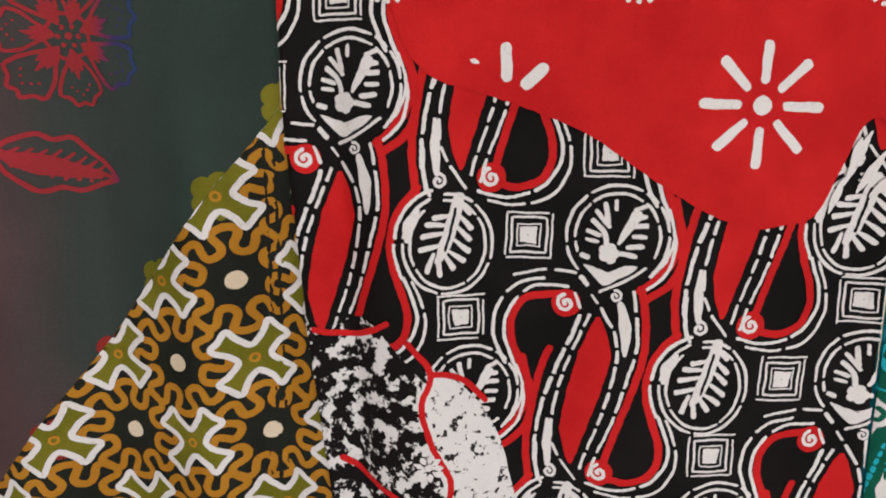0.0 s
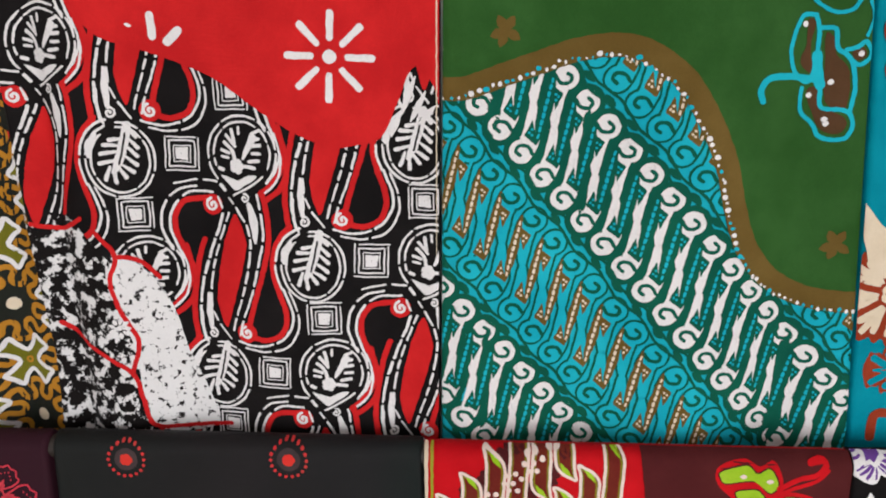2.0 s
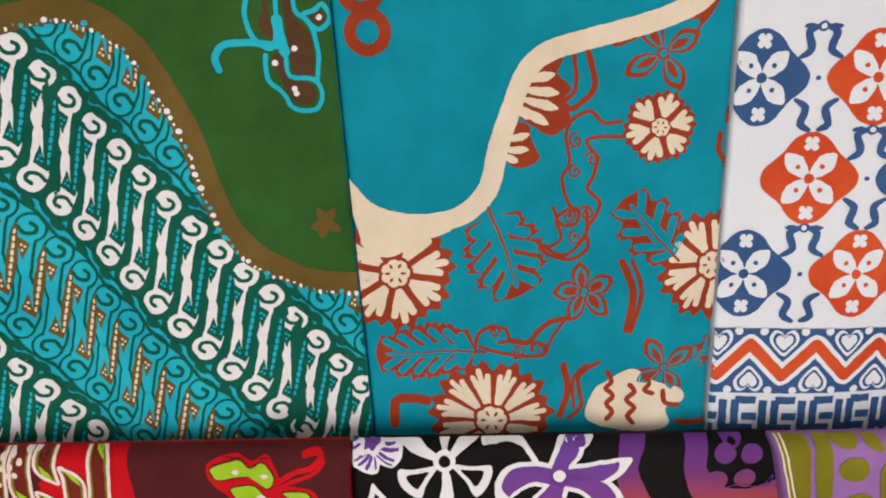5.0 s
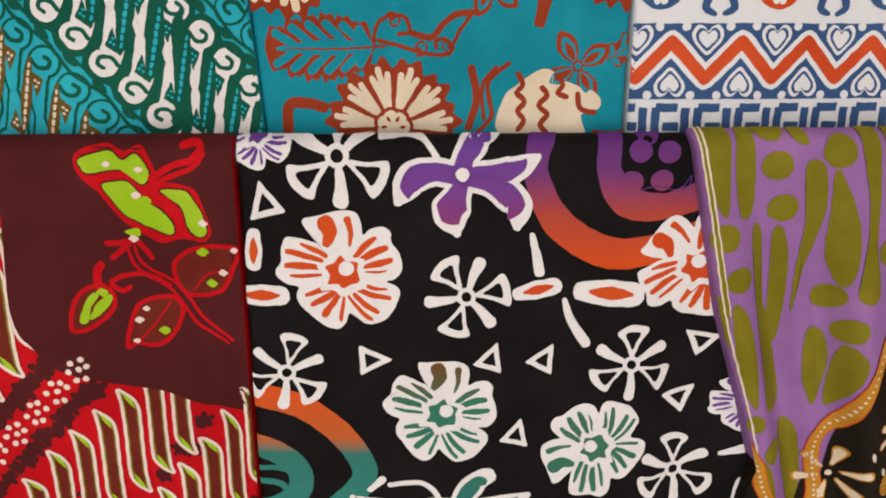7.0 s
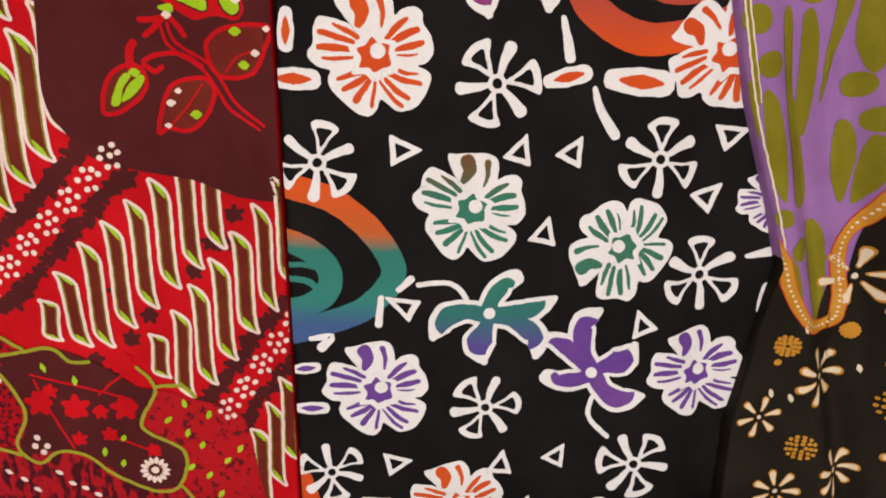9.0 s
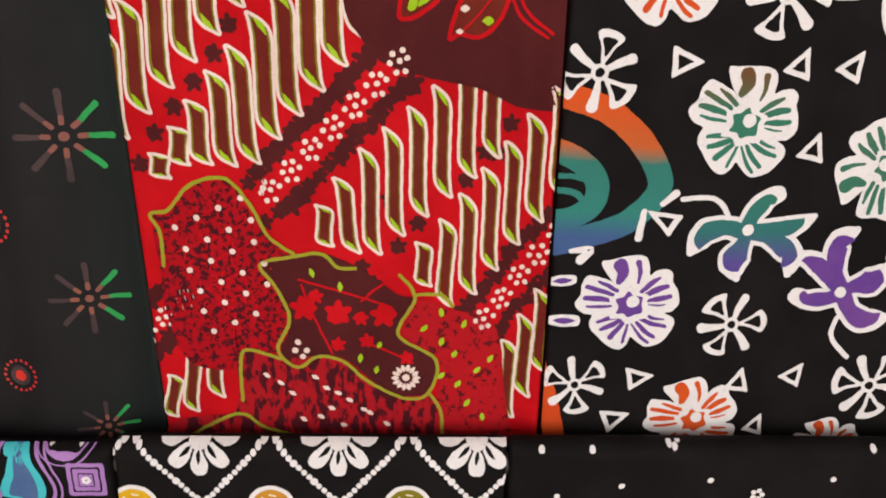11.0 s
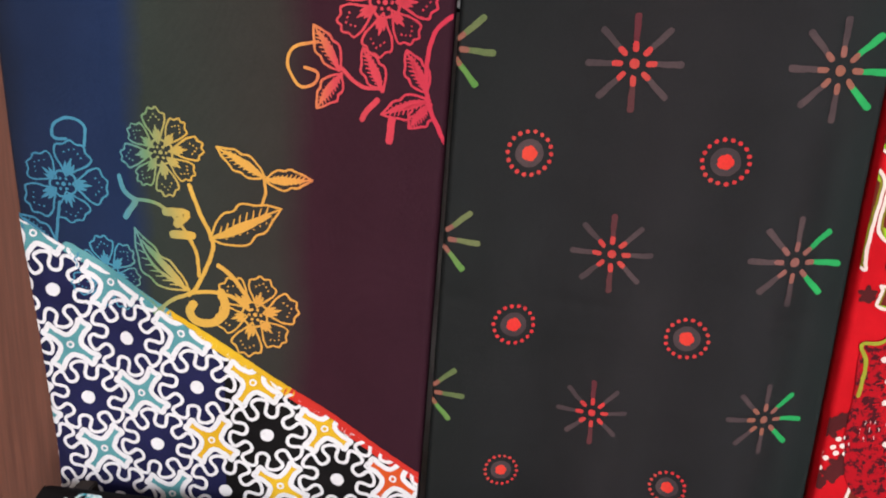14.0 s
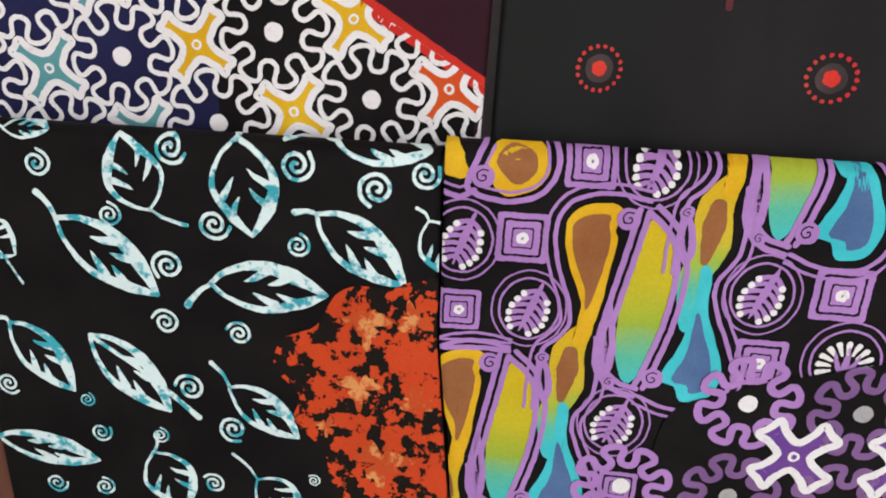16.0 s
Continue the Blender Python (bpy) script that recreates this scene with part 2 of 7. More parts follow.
            rise = np.clip((z - (self.top - ROLL)) / ROLL, 0, 1)
            proud = 0.0006 + 0.00028 * layer + 0.0012 * rise * rise
            V.append(np.stack([x, self.depth(x, z, 0.0018) - proud * np.sqrt(1 - rise * rise), z + proud * rise], -1))
            F.append(f + base)
            S.append(np.full(len(f), mats.index(mat)))
            base += len(x)
        if not V:
            return
        quads = [tuple(dict.fromkeys(q)) for q in np.concatenate(F).tolist()]
        keep = [i for i, q in enumerate(quads) if len(q) > 2]
        me = bpy.data.meshes.new(name)
        me.from_pydata(np.concatenate(V).tolist(), [], [quads[i] for i in keep])
        for m in mats:
            me.materials.append(m)
        me.polygons.foreach_set("material_index", np.concatenate(S)[keep].astype(np.int32))
        me.validate()
        me.shade_smooth()
        ob = new(name, me)
        ob.parent = parent or self.ob
        return tagged(ob, label, kind=kind)

    # a motif with a core and loose pieces round it
    def put_group(self, name, core, sub, pieces, label=""):
        head = self.put(name, core, label)
        for p in pieces:
            self.put(sub, p, parent=head)


# drawing: every function returns points and four-cornered faces in the plane of the cloth
def curve(pts, step=0.004, closed=False):
    p = np.array(pts, float)
    n = len(p)
    if n == 2 and not closed:
        m = max(2, int(np.linalg.norm(p[1] - p[0]) / step) + 1)
        return p[0] + (p[1] - p[0]) * np.linspace(0, 1, m)[:, None], np.linspace(0, 1, m)
    out, par = [], []
    segs = n if closed else n - 1
    for i in range(segs):
        g = (lambda k: p[k % n]) if closed else (lambda k: p[min(max(k, 0), n - 1)])
        a, b, c, d = g(i - 1), g(i), g(i + 1), g(i + 2)
        m = max(3, int(np.linalg.norm(c - b) / step) + 1)
        t = np.linspace(0, 1, m, endpoint=False)[:, None]
        out.append(0.5 * (2 * b + (c - a) * t + (2 * a - 5 * b + 4 * c - d) * t ** 2 + (3 * b - a - 3 * c + d) * t ** 3))
        par.append((i + t[:, 0]) / segs)
    if not closed:
        out.append(p[-1:])
        par.append(np.ones(1))
    return np.concatenate(out), np.concatenate(par)


def ribbon(pts, w, closed=False, step=0.004, across=2, ends=True):
    """A brush stroke through pts; w: its width, or widths along it. ends: rounded."""
    c, par = curve(pts, step, closed)
    width = np.interp(par, np.linspace(0, 1, len(w)), w) if np.ndim(w) else np.full(len(c), float(w))
    t = np.roll(c, -1, 0) - np.roll(c, 1, 0) if closed else np.gradient(c, axis=0)
    t = t / np.maximum(np.linalg.norm(t, axis=1, keepdims=True), 1e-9)
    if ends and not closed:
        h = width / 2
        c = np.concatenate([[c[0] - t[0] * h[0] * 0.9], [c[0] - t[0] * h[0] * 0.6], c, [c[-1] + t[-1] * h[-1] * 0.6], [c[-1] + t[-1] * h[-1] * 0.9]])
        width = np.concatenate([[width[0] * 0.35], [width[0] * 0.8], width, [width[-1] * 0.8], [width[-1] * 0.35]])
        t = np.concatenate([t[:1], t[:1], t, t[-1:], t[-1:]])
    nrm = np.stack([-t[:, 1], t[:, 0]], -1)
    k = np.linspace(-0.5, 0.5, across + 1)
    V = c[:, None, :] + nrm[:, None, :] * width[:, None, None] * k[None, :, None]
    n, m = len(c), across + 1
    idx = np.arange(n * m).reshape(n, m)
    rows = np.concatenate([idx, idx[:1]]) if closed else idx
    F = np.stack([rows[:-1, :-1], rows[:-1, 1:], rows[1:, 1:], rows[1:, :-1]], -1).reshape(-1, 4)
    return V.reshape(-1, 2), F


def disc(c, r, lobes=0, deep=0.0, turn=0.0, sx=1.0, n=0, rings=0, lean=0.0, shape=None):
    """A filled round, or one with lobes; shape: radius by angle."""
    n = n or max(10, 10 * lobes, int(2 * math.pi * r / 0.004))
    rings = rings or max(1, int(r / 0.006))
    a = np.arange(n) * 2 * math.pi / n
    rad = shape(a) * r if shape else r * (1 - deep + deep * np.abs(np.cos(a * lobes / 2)) ** 0.6 if lobes else np.ones(n))
    k = np.linspace(0, 1, rings + 1)[1:]
    P = np.stack([np.cos(a) * sx, np.sin(a)], -1) * rad[:, None]
    s, q = math.sin(turn), math.cos(turn)
    P = P @ np.array([[q, s], [-s, q]])
    V = np.concatenate([[[0, 0]], (k[:, None, None] * P[None]).reshape(-1, 2)]) + np.array(c)[None, :2]
    ring = 1 + np.arange(rings * n).reshape(rings, n)
    nxt = np.roll(ring, -1, 1)
    F = [np.stack([np.zeros(n, int), ring[0], nxt[0], np.zeros(n, int)], -1)]
    if rings > 1:
        F.append(np.stack([ring[:-1], ring[1:], nxt[1:], nxt[:-1]], -1).reshape(-1, 4))
    return V, np.concatenate(F)


def patch(pts, step=0.006, closed=True):
    """A filled outline through pts, drawn from its middle."""
    c, _ = curve(pts, step, True)
    mid = c.mean(0)
    rings = max(2, int(np.abs(c - mid).max() / 0.008))
    n = len(c)
    k = np.linspace(0, 1, rings + 1)[1:]
    V = np.concatenate([[mid], (mid + k[:, None, None] * (c - mid)[None]).reshape(-1, 2)])
    ring = 1 + np.arange(rings * n).reshape(rings, n)
    nxt = np.roll(ring, -1, 1)
    F = [np.stack([np.zeros(n, int), ring[0], nxt[0], np.zeros(n, int)], -1), np.stack([ring[:-1], ring[1:], nxt[1:], nxt[:-1]], -1).reshape(-1, 4)]
    return V, np.concatenate(F)


def field(low, high, x0, x1, step=0.006):
    """The field between two lines, each through points (x, z)."""
    def line(pts, x):
        c, _ = curve(sorted(pts), 0.004) if len(pts) > 1 else (np.array([[x0, pts[0][1]]]), None)
        return np.interp(x, c[:, 0], c[:, 1])
    x = np.linspace(x0, x1, max(2, int(abs(x1 - x0) / step)))
    lo, hi = line(low, x), line(high, x)
    m = max(2, int(np.max(np.abs(hi - lo)) / step))
    k = np.linspace(0, 1, m)
    V = np.stack([np.repeat(x[None], m, 0), lo[None] + k[:, None] * (hi - lo)[None]], -1)
    idx = np.arange(m * len(x)).reshape(m, len(x))
    return V.reshape(-1, 2), np.stack([idx[:-1, :-1], idx[:-1, 1:], idx[1:, 1:], idx[1:, :-1]], -1).reshape(-1, 4)


def lens(a, b, w, fat=0.5, bend=0.0):
    a, b = np.array(a[:2], float), np.array(b[:2], float)
    m = a + (b - a) * fat
    n = np.array([-(b - a)[1], (b - a)[0]]) * bend
    ws = [w * 0.12, w * 0.75, w, w * 0.75, w * 0.12]
    return ribbon([a, (a + m) / 2 + n * 0.75, m + n, (m + b) / 2 + n * 0.75, b], ws, across=3, ends=False)


def spiral(c, r, w, turns=2.0, turn=0.0, hand=1):
    a = np.linspace(0, 1, int(12 * turns))
    ang = turn + hand * a * turns * 2 * math.pi
    rad = r * (1 - a * 0.88)
    return ribbon(np.stack([c[0] + rad * np.cos(ang), c[1] + rad * np.sin(ang)], -1), w, step=0.003)


def polar(c, r, deg):
    return (c[0] + r * math.cos(radians(deg)), c[1] + r * math.sin(radians(deg)))


def P(mat, layer, shape):
    return (mat, layer, shape[0], shape[1])


def moved(pieces, c, s=1.0, turn=0.0, mirror=False):
    """Pieces drawn about (0, 0), set down at c."""
    q, k = math.cos(radians(turn)), math.sin(radians(turn))
    m = np.array([[q, k], [-k, q]]) * s
    out = []
    for mat, layer, V, F in pieces:
        v = np.array(V, float)
        if mirror:
            v = v * np.array([-1, 1])
        out.append((mat, layer, v @ m + np.array(c[:2]), F))
    return out


M_MAROON_DARK = cotton("dark_plum_green_dye", None, mottle=0.2, maker=along("x", -0.6, -0.14, [(0.0, (0.082, 0.048, 0.052)), (0.42, (0.088, 0.052, 0.056)), (0.56, (0.044, 0.054, 0.050)), (0.8, (0.034, 0.052, 0.046)), (1.0, (0.026, 0.040, 0.034))]))
M_BRIGHT_RED = cotton("bright_red_dye", (0.52, 0.012, 0.014), (0.60, 0.017, 0.018))
M_TEAL = cotton("turquoise_dye", (0.012, 0.36, 0.47), (0.02, 0.42, 0.52), mottle=0.1)
M_SEA = cotton("sea_turquoise_dye", (0.002, 0.22, 0.30), (0.004, 0.255, 0.335), mottle=0.1)
M_PAPER = cotton("white_cotton", (0.72, 0.72, 0.75), mottle=0.06)
M_BANDS = cotton("blue_olive_plum_bands", None, mottle=0.18, maker=along("x", -0.64, -0.11, [(0.0, (0.010, 0.012, 0.022)), (0.06, (0.012, 0.020, 0.050)), (0.27, (0.014, 0.026, 0.070)), (0.33, (0.030, 0.036, 0.029)), (0.62, (0.034, 0.029, 0.024)), (0.70, (0.034, 0.0095, 0.0155)), (1.0, (0.032, 0.009, 0.0155))], wobble=0.008))
M_SOOT = cotton("soot_black_dye", None, mottle=0.25, gloss=0.48, satin=0.12, maker=along("x", -0.11, 0.335, [(0.0, (0.0105, 0.0115, 0.0108)), (0.25, (0.0112, 0.0108, 0.0110)), (0.5, (0.0135, 0.0115, 0.0122)), (0.85, (0.0120, 0.0115, 0.0122)), (1.0, (0.0095, 0.0135, 0.0125))]))
M_RED = cotton("deep_red_dye", (0.47, 0.0035, 0.008), (0.54, 0.006, 0.011), mottle=0.15)
M_LILAC = cotton("lilac_dye", (0.28, 0.125, 0.345), (0.31, 0.145, 0.37), mottle=0.1)

cloth_plum = Cloth("dark plum and green cloth with a golden star lattice corner", ROW_A, TOP_A, 1.32, [(-0.59, 2.0), (-0.59, 1.3)], [(-0.150, 1.927), (-0.150, 1.829), (-0.138, 1.668), (-0.118, 1.488)], M_MAROON_DARK, off=0.006, seed=3, folds=((-0.225, 0.02, 0.034, -0.012), (-0.165, 0.02, 0.026, 0.009), (-0.33, 0.0, 0.034, 0.010), (-0.40, 0.0, 0.034, -0.009)))
cloth_scarlet = Cloth("red, black and white cloth with scrolling medallions", ROW_A, TOP_A, 1.32, [(-0.156, 1.927), (-0.156, 1.829), (-0.144, 1.668), (-0.125, 1.488)], [(0.351, 2.0), (0.3515, 1.3)], M_BLACK, off=-0.004, seed=5, folds=((-0.125, -0.05, 0.016, 0.009), (-0.07, -0.05, 0.03, -0.006), (0.06, 0.0, 0.05, 0.007), (0.2, 0.0, 0.05, -0.005), (0.315, 0.0, 0.03, 0.006)))
cloth_green = Cloth("green cloth with turquoise and white slanting scrolls", ROW_A, TOP_A, 1.32, [(0.3545, 2.0), (0.3545, 1.3)], [(0.815, 1.909), (0.847, 1.401)], M_TEAL, seed=8, folds=((0.385, 0.0, 0.02, -0.006), (0.52, 0.0, 0.04, 0.007), (0.66, 0.03, 0.05, -0.006), (0.76, 0.0, 0.03, 0.007)))
cloth_turquoise = Cloth("turquoise cloth with cream and rust flowers", ROW_A, TOP_A, 1.32, [(0.817, 1.909), (0.849, 1.401)], [(1.232, 2.0), (1.232, 1.3)], M_SEA, off=-0.002, seed=9, folds=((0.93, 0.0, 0.03, 0.006), (1.0, 0.02, 0.025, -0.006), (1.08, 0.0, 0.03, 0.006), (1.17, 0.0, 0.03, -0.005)))
cloth_hearts = Cloth("white cloth with blue and red hearts and zigzags", ROW_A, TOP_A, 1.32, [(1.235, 2.0), (1.235, 1.3)], [(1.70, 2.0), (1.70, 1.3)], M_PAPER, off=-0.004, seed=10)

cloth_bands = Cloth("blue and plum cloth with line flowers and white lattice corner", ROW_B, TOP_B, 0.64, [(-0.643, 1.294), (-0.633, 1.047), (-0.612, 0.740)], [(-0.119, 1.318), (-0.128, 0.716)], M_BANDS, seed=12, folds=((-0.52, 0.02, 0.04, 0.004), (-0.25, 0.0, 0.05, 0.004)))
cloth_soot = Cloth("black cloth with faint red and green starbursts", ROW_B, TOP_B, 0.64, [(-0.114, 1.318), (-0.119, 0.717)], [(0.334, 1.4), (0.348, 0.70)], M_SOOT, off=0.003, seed=14, creases=((1.0, 0.001), (0.965, -0.0007)), folds=((0.31, -0.01, 0.034, 0.008), (0.23, 0.02, 0.05, -0.006), (0.12, 0.05, 0.06, -0.006), (0.17, 0.04, 0.05, 0.004), (0.03, 0.03, 0.05, 0.005), (-0.06, 0.0, 0.05, -0.004)))
cloth_crimson = Cloth("crimson and maroon cloth with slanting blades and a green plant", ROW_B, TOP_B, 0.64, [(0.336, 1.4), (0.352, 0.70)], [(0.826, 1.4), (0.8245, 0.70)], M_RED, off=-0.003, seed=15, folds=((0.79, 0.0, 0.02, 0.006), (0.55, 0.0, 0.06, -0.003)))
cloth_flowers = Cloth("black cloth with white, orange, green and purple flowers", ROW_B, TOP_B, 0.64, [(0.829, 1.4), (0.8275, 0.70)], [(1.312, 1.4), (1.325, 1.333), (1.348, 1.214), (1.378, 1.105), (1.396, 1.03), (1.382, 0.951), (1.365, 0.828), (1.36, 0.64)], M_BLACK, seed=17, folds=((1.27, -0.1, 0.03, 0.008), (1.0, 0.0, 0.06, -0.002)))
cloth_lilac = Cloth("lilac and olive cloth with orange border and golden flowers", ROW_B, TOP_B + 0.006, 0.64, [(1.280, 1.415), (1.299, 1.333), (1.326, 1.214), (1.362, 1.105), (1.384, 1.030), (1.368, 0.951), (1.349, 0.828)], [(1.72, 1.4), (1.72, 0.64)], M_LILAC, off=-0.016, seed=18, folds=((1.3365, -0.2596, 0.024, 0.014), (1.3037, -0.2549, 0.024, -0.010), (1.3972, -0.2207, 0.018, 0.011), (1.4444, -0.1521, 0.026, -0.015), (1.60, 0.0, 0.03, 0.008)))

cloth_leaves = Cloth("black cloth with pale turquoise leaves and spirals", ROW_C, TOP_C - 0.016, 0.02, [(-0.607, 0.708), (-0.630, 0.654), (-0.622, 0.554)] + [(-0.617, 0.281)], [(-0.160, 0.708), (-0.156, 0.517), (-0.136, 0.336)], M_BLACK, seed=21)
cloth_violet = Cloth("black cloth with violet scrolls filled yellow, green and blue", ROW_C, TOP_C - 0.007, 0.02, [(-0.158, 0.708), (-0.154, 0.518), (-0.133, 0.337)], [(0.3025, 0.72), (0.3025, 0.0)], M_BLACK, off=-0.003, seed=22)
cloth_diamonds = Cloth("black cloth with white beaded diamonds and daisies", ROW_C, TOP_C, 0.02, [(0.306, 0.72), (0.306, 0.0)], [(0.779, 0.72), (0.779, 0.0)], M_BLACK, seed=23)
cloth_dots = Cloth("plain black cloth with sparse white dots", ROW_C, TOP_C, 0.02, [(0.782, 0.72), (0.782, 0.0)], [(1.70, 0.72), (1.70, 0.0)], M_BLACK, seed=24)


# ---- dyes of the prints ----
M_ORANGE = cotton("orange_dye", (0.62, 0.085, 0.016), (0.56, 0.06, 0.014), mottle=0.15)
M_FERN = cotton("fern_green_dye", (0.035, 0.17, 0.115), (0.05, 0.14, 0.09), mottle=0.2)
M_PURPLE = cotton("purple_dye", (0.13, 0.05, 0.27), (0.16, 0.06, 0.25), mottle=0.2)
M_OLIVE = cotton("olive_dye", (0.185, 0.155, 0.010), (0.21, 0.18, 0.016), mottle=0.15)
M_LIME = cotton("lime_dye", (0.28, 0.48, 0.012), (0.34, 0.5, 0.03), mottle=0.15)
M_YELLOW = cotton("yellow_dye", (0.66, 0.36, 0.012), (0.7, 0.42, 0.02), mottle=0.15)
M_CREAM = cotton("cream_resist", (0.70, 0.57, 0.42), (0.74, 0.62, 0.48), mottle=0.08)
M_PINK = cotton("pale_pink_resist", (0.74, 0.56, 0.50), (0.78, 0.63, 0.56), mottle=0.1)
M_BLOOD = cotton("maroon_dye", (0.068, 0.0095, 0.0105), (0.080, 0.012, 0.013), mottle=0.15)
M_SPLINTER = cotton("brown_red_dye", (0.135, 0.014, 0.010), (0.15, 0.022, 0.012), mottle=0.2)
M_SMOKE = cotton("smoke_grey_dye", (0.05, 0.035, 0.037), (0.07, 0.045, 0.045), mottle=0.3)
M_ROSE = cotton("rose_red_dye", (0.55, 0.03, 0.035), (0.42, 0.05, 0.04), mottle=0.3)
M_LEAFGREEN = cotton("leaf_green_dye", (0.03, 0.36, 0.09), (0.02, 0.25, 0.07), mottle=0.25)
M_MOSS = cotton("moss_dye", (0.10, 0.14, 0.05), (0.14, 0.15, 0.06), mottle=0.3)
M_GOLD = cotton("golden_dye", (0.48, 0.20, 0.02), (0.56, 0.26, 0.035), mottle=0.15)


def poly(pts):
    """A filled figure with straight sides and slightly blunted corners."""
    p = [np.array(q[:2], float) for q in pts]
    out = []
    for i, a in enumerate(p):
        b = p[(i + 1) % len(p)]
        out += [a + (b - a) * k for k in (0.06, 0.25, 0.5, 0.75, 0.94)]
    return patch(out, 0.02)


def shrunk(pts, k):
    p = np.array([q[:2] for q in pts], float)
    return (p.mean(0) + (p - p.mean(0)) * k).tolist()


DAISY_RIM = [(-0.623, 0.868), (-0.481, 0.896), (-0.009, 1.0), (0.226, 0.962), (0.321, 0.774), (0.34, 0.585), (0.462, 0.679), (0.651, 0.726), (0.792, 0.632), (0.811, 0.462), (0.934, 0.255), (0.981, 0.019), (0.868, -0.17), (0.717, -0.226), (0.887, -0.311), (0.934, -0.453), (0.84, -0.689), (0.698, -0.877), (0.415, -0.981), (0.198, -0.849), (0.075, -0.774), (0.019, -0.925), (-0.104, -1.047), (-0.292, -1.019), (-0.481, -0.877), (-0.623, -0.736), (-0.755, -0.594), (-0.792, -0.434), (-0.755, -0.292), (-0.953, -0.236), (-1.094, -0.113), (-1.113, 0.0), (-1.019, 0.16), (-1.0, 0.396), (-0.906, 0.566), (-0.717, 0.547), (-0.509, 0.491), (-0.415, 0.453), (-0.509, 0.585), (-0.623, 0.755)]
DAISY_STROKES = ([([(-0.264, 0.443), (-0.198, 0.632), (-0.264, 0.792)], [0.132, 0.245, 0.283]), ([(0.123, 0.415), (0.142, 0.632), (0.094, 0.849)], [0.047, 0.085, 0.123]), ([(-0.358, 0.16), (-0.623, 0.245), (-0.896, 0.33)], [0.075, 0.104, 0.094]), ([(-0.396, 0.038), (-0.67, 0.075), (-0.925, 0.085)], [0.075, 0.132, 0.094]), ([(-0.377, -0.085), (-0.623, -0.104), (-0.868, -0.094)], [0.047, 0.075, 0.047]), ([(-0.283, 0.245), (-0.472, 0.349), (-0.67, 0.443)], [0.085, 0.094, 0.047]), ([(0.208, 0.226), (0.396, 0.425), (0.538, 0.538)], [0.085, 0.113, 0.057]), ([(0.264, 0.142), (0.509, 0.283), (0.708, 0.358)], [0.085, 0.142, 0.094]), ([(0.33, 0.038), (0.557, 0.085), (0.792, 0.151)], [0.057, 0.123, 0.094])] + [([(0.377, -0.047), (0.557, -0.057), (0.708, -0.028)], [0.028, 0.047, 0.028]), ([(0.283, -0.226), (0.472, -0.33), (0.708, -0.358)], [0.057, 0.075, 0.038]), ([(0.208, -0.34), (0.462, -0.453), (0.755, -0.509)], [0.075, 0.104, 0.075]), ([(0.17, -0.434), (0.349, -0.623), (0.547, -0.755)], [0.066, 0.104, 0.085]), ([(0.075, -0.472), (0.264, -0.736), (0.443, -0.887)], [0.038, 0.075, 0.066]), ([(-0.17, -0.321), (-0.387, -0.358), (-0.623, -0.434)], [0.085, 0.104, 0.066]), ([(-0.132, -0.377), (-0.321, -0.5), (-0.538, -0.604)], [0.085, 0.123, 0.085]), ([(-0.075, -0.425), (-0.198, -0.594), (-0.34, -0.783)], [0.075, 0.113, 0.123]), ([(0.0, -0.453), (-0.038, -0.689), (-0.075, -0.887)], [0.047, 0.066, 0.066])])
DAISY_STAR = [(-0.038, 0.245), (0.057, 0.151), (0.245, 0.113), (0.226, -0.019), (0.264, -0.208), (0.113, -0.264), (-0.019, -0.33), (-0.113, -0.245), (-0.264, -0.245), (-0.226, -0.094), (-0.292, 0.057), (-0.151, 0.113)]


def daisy(c, r, fill, turn=0.0):
    """A five-petalled flower with an uneven rim: strokes of dye on each petal, a star with a pale dot in the middle."""
    swell = lambda k: [(x * k, z * k) for x, z in DAISY_STAR]
    out = [P(M_WHITE, 1, patch(DAISY_RIM, 0.06))]
    out += [P(fill, 2, ribbon(p, w, step=0.06, across=3)) for p, w in DAISY_STROKES]
    out += [P(M_WHITE, 3, patch(swell(1.46), 0.05)), P(fill, 4, patch(swell(1.0), 0.05)), P(M_WHITE, 5, disc((0.05, 0.02), 0.13, n=14))]
    return moved(out, c, r, turn)


def pinwheel(cloth, c, r, turn=0.0, hollow=(0, 2, 4)):
    rng = random.Random(int(c[0] * 7777))
    blades = []
    for i in range(6):
        a = turn + i * 60 + rng.uniform(-5, 5)
        if i in hollow:
            f = rng.uniform(20, 25)
            tri = [polar(c, r * 0.16, a - 8), polar(c, r * 0.62, a - f * 0.8), polar(c, r * rng.uniform(0.92, 1.05), a - f), polar(c, r * 1.02, a), polar(c, r * rng.uniform(0.9, 1.0), a + f), polar(c, r * 0.6, a + f * 0.8), polar(c, r * 0.16, a + 8)]
            hole = [polar(c, r * 0.38, a), polar(c, r * 0.60, a - 9), polar(c, r * 0.82, a - 13), polar(c, r * 0.84, a), polar(c, r * 0.80, a + 13), polar(c, r * 0.58, a + 9)]
            blades.append([P(M_WHITE, 1, patch(tri, 0.003)), P(M_BLACK, 2, patch(hole, 0.003))])
        else:
            blades.append([P(M_WHITE, 1, ribbon([polar(c, r * 0.14, a), polar(c, r * 0.5, a + 3), polar(c, r * 0.84, a)], [r * 0.11, r * 0.2, r * rng.uniform(0.25, 0.31)]))])
    cloth.put_group("printed_pinwheel", [P(M_WHITE, 3, disc(c, r * 0.22)), P(M_BLACK, 4, disc(c, r * 0.12))], "blade", blades, "white pinwheel flower print")


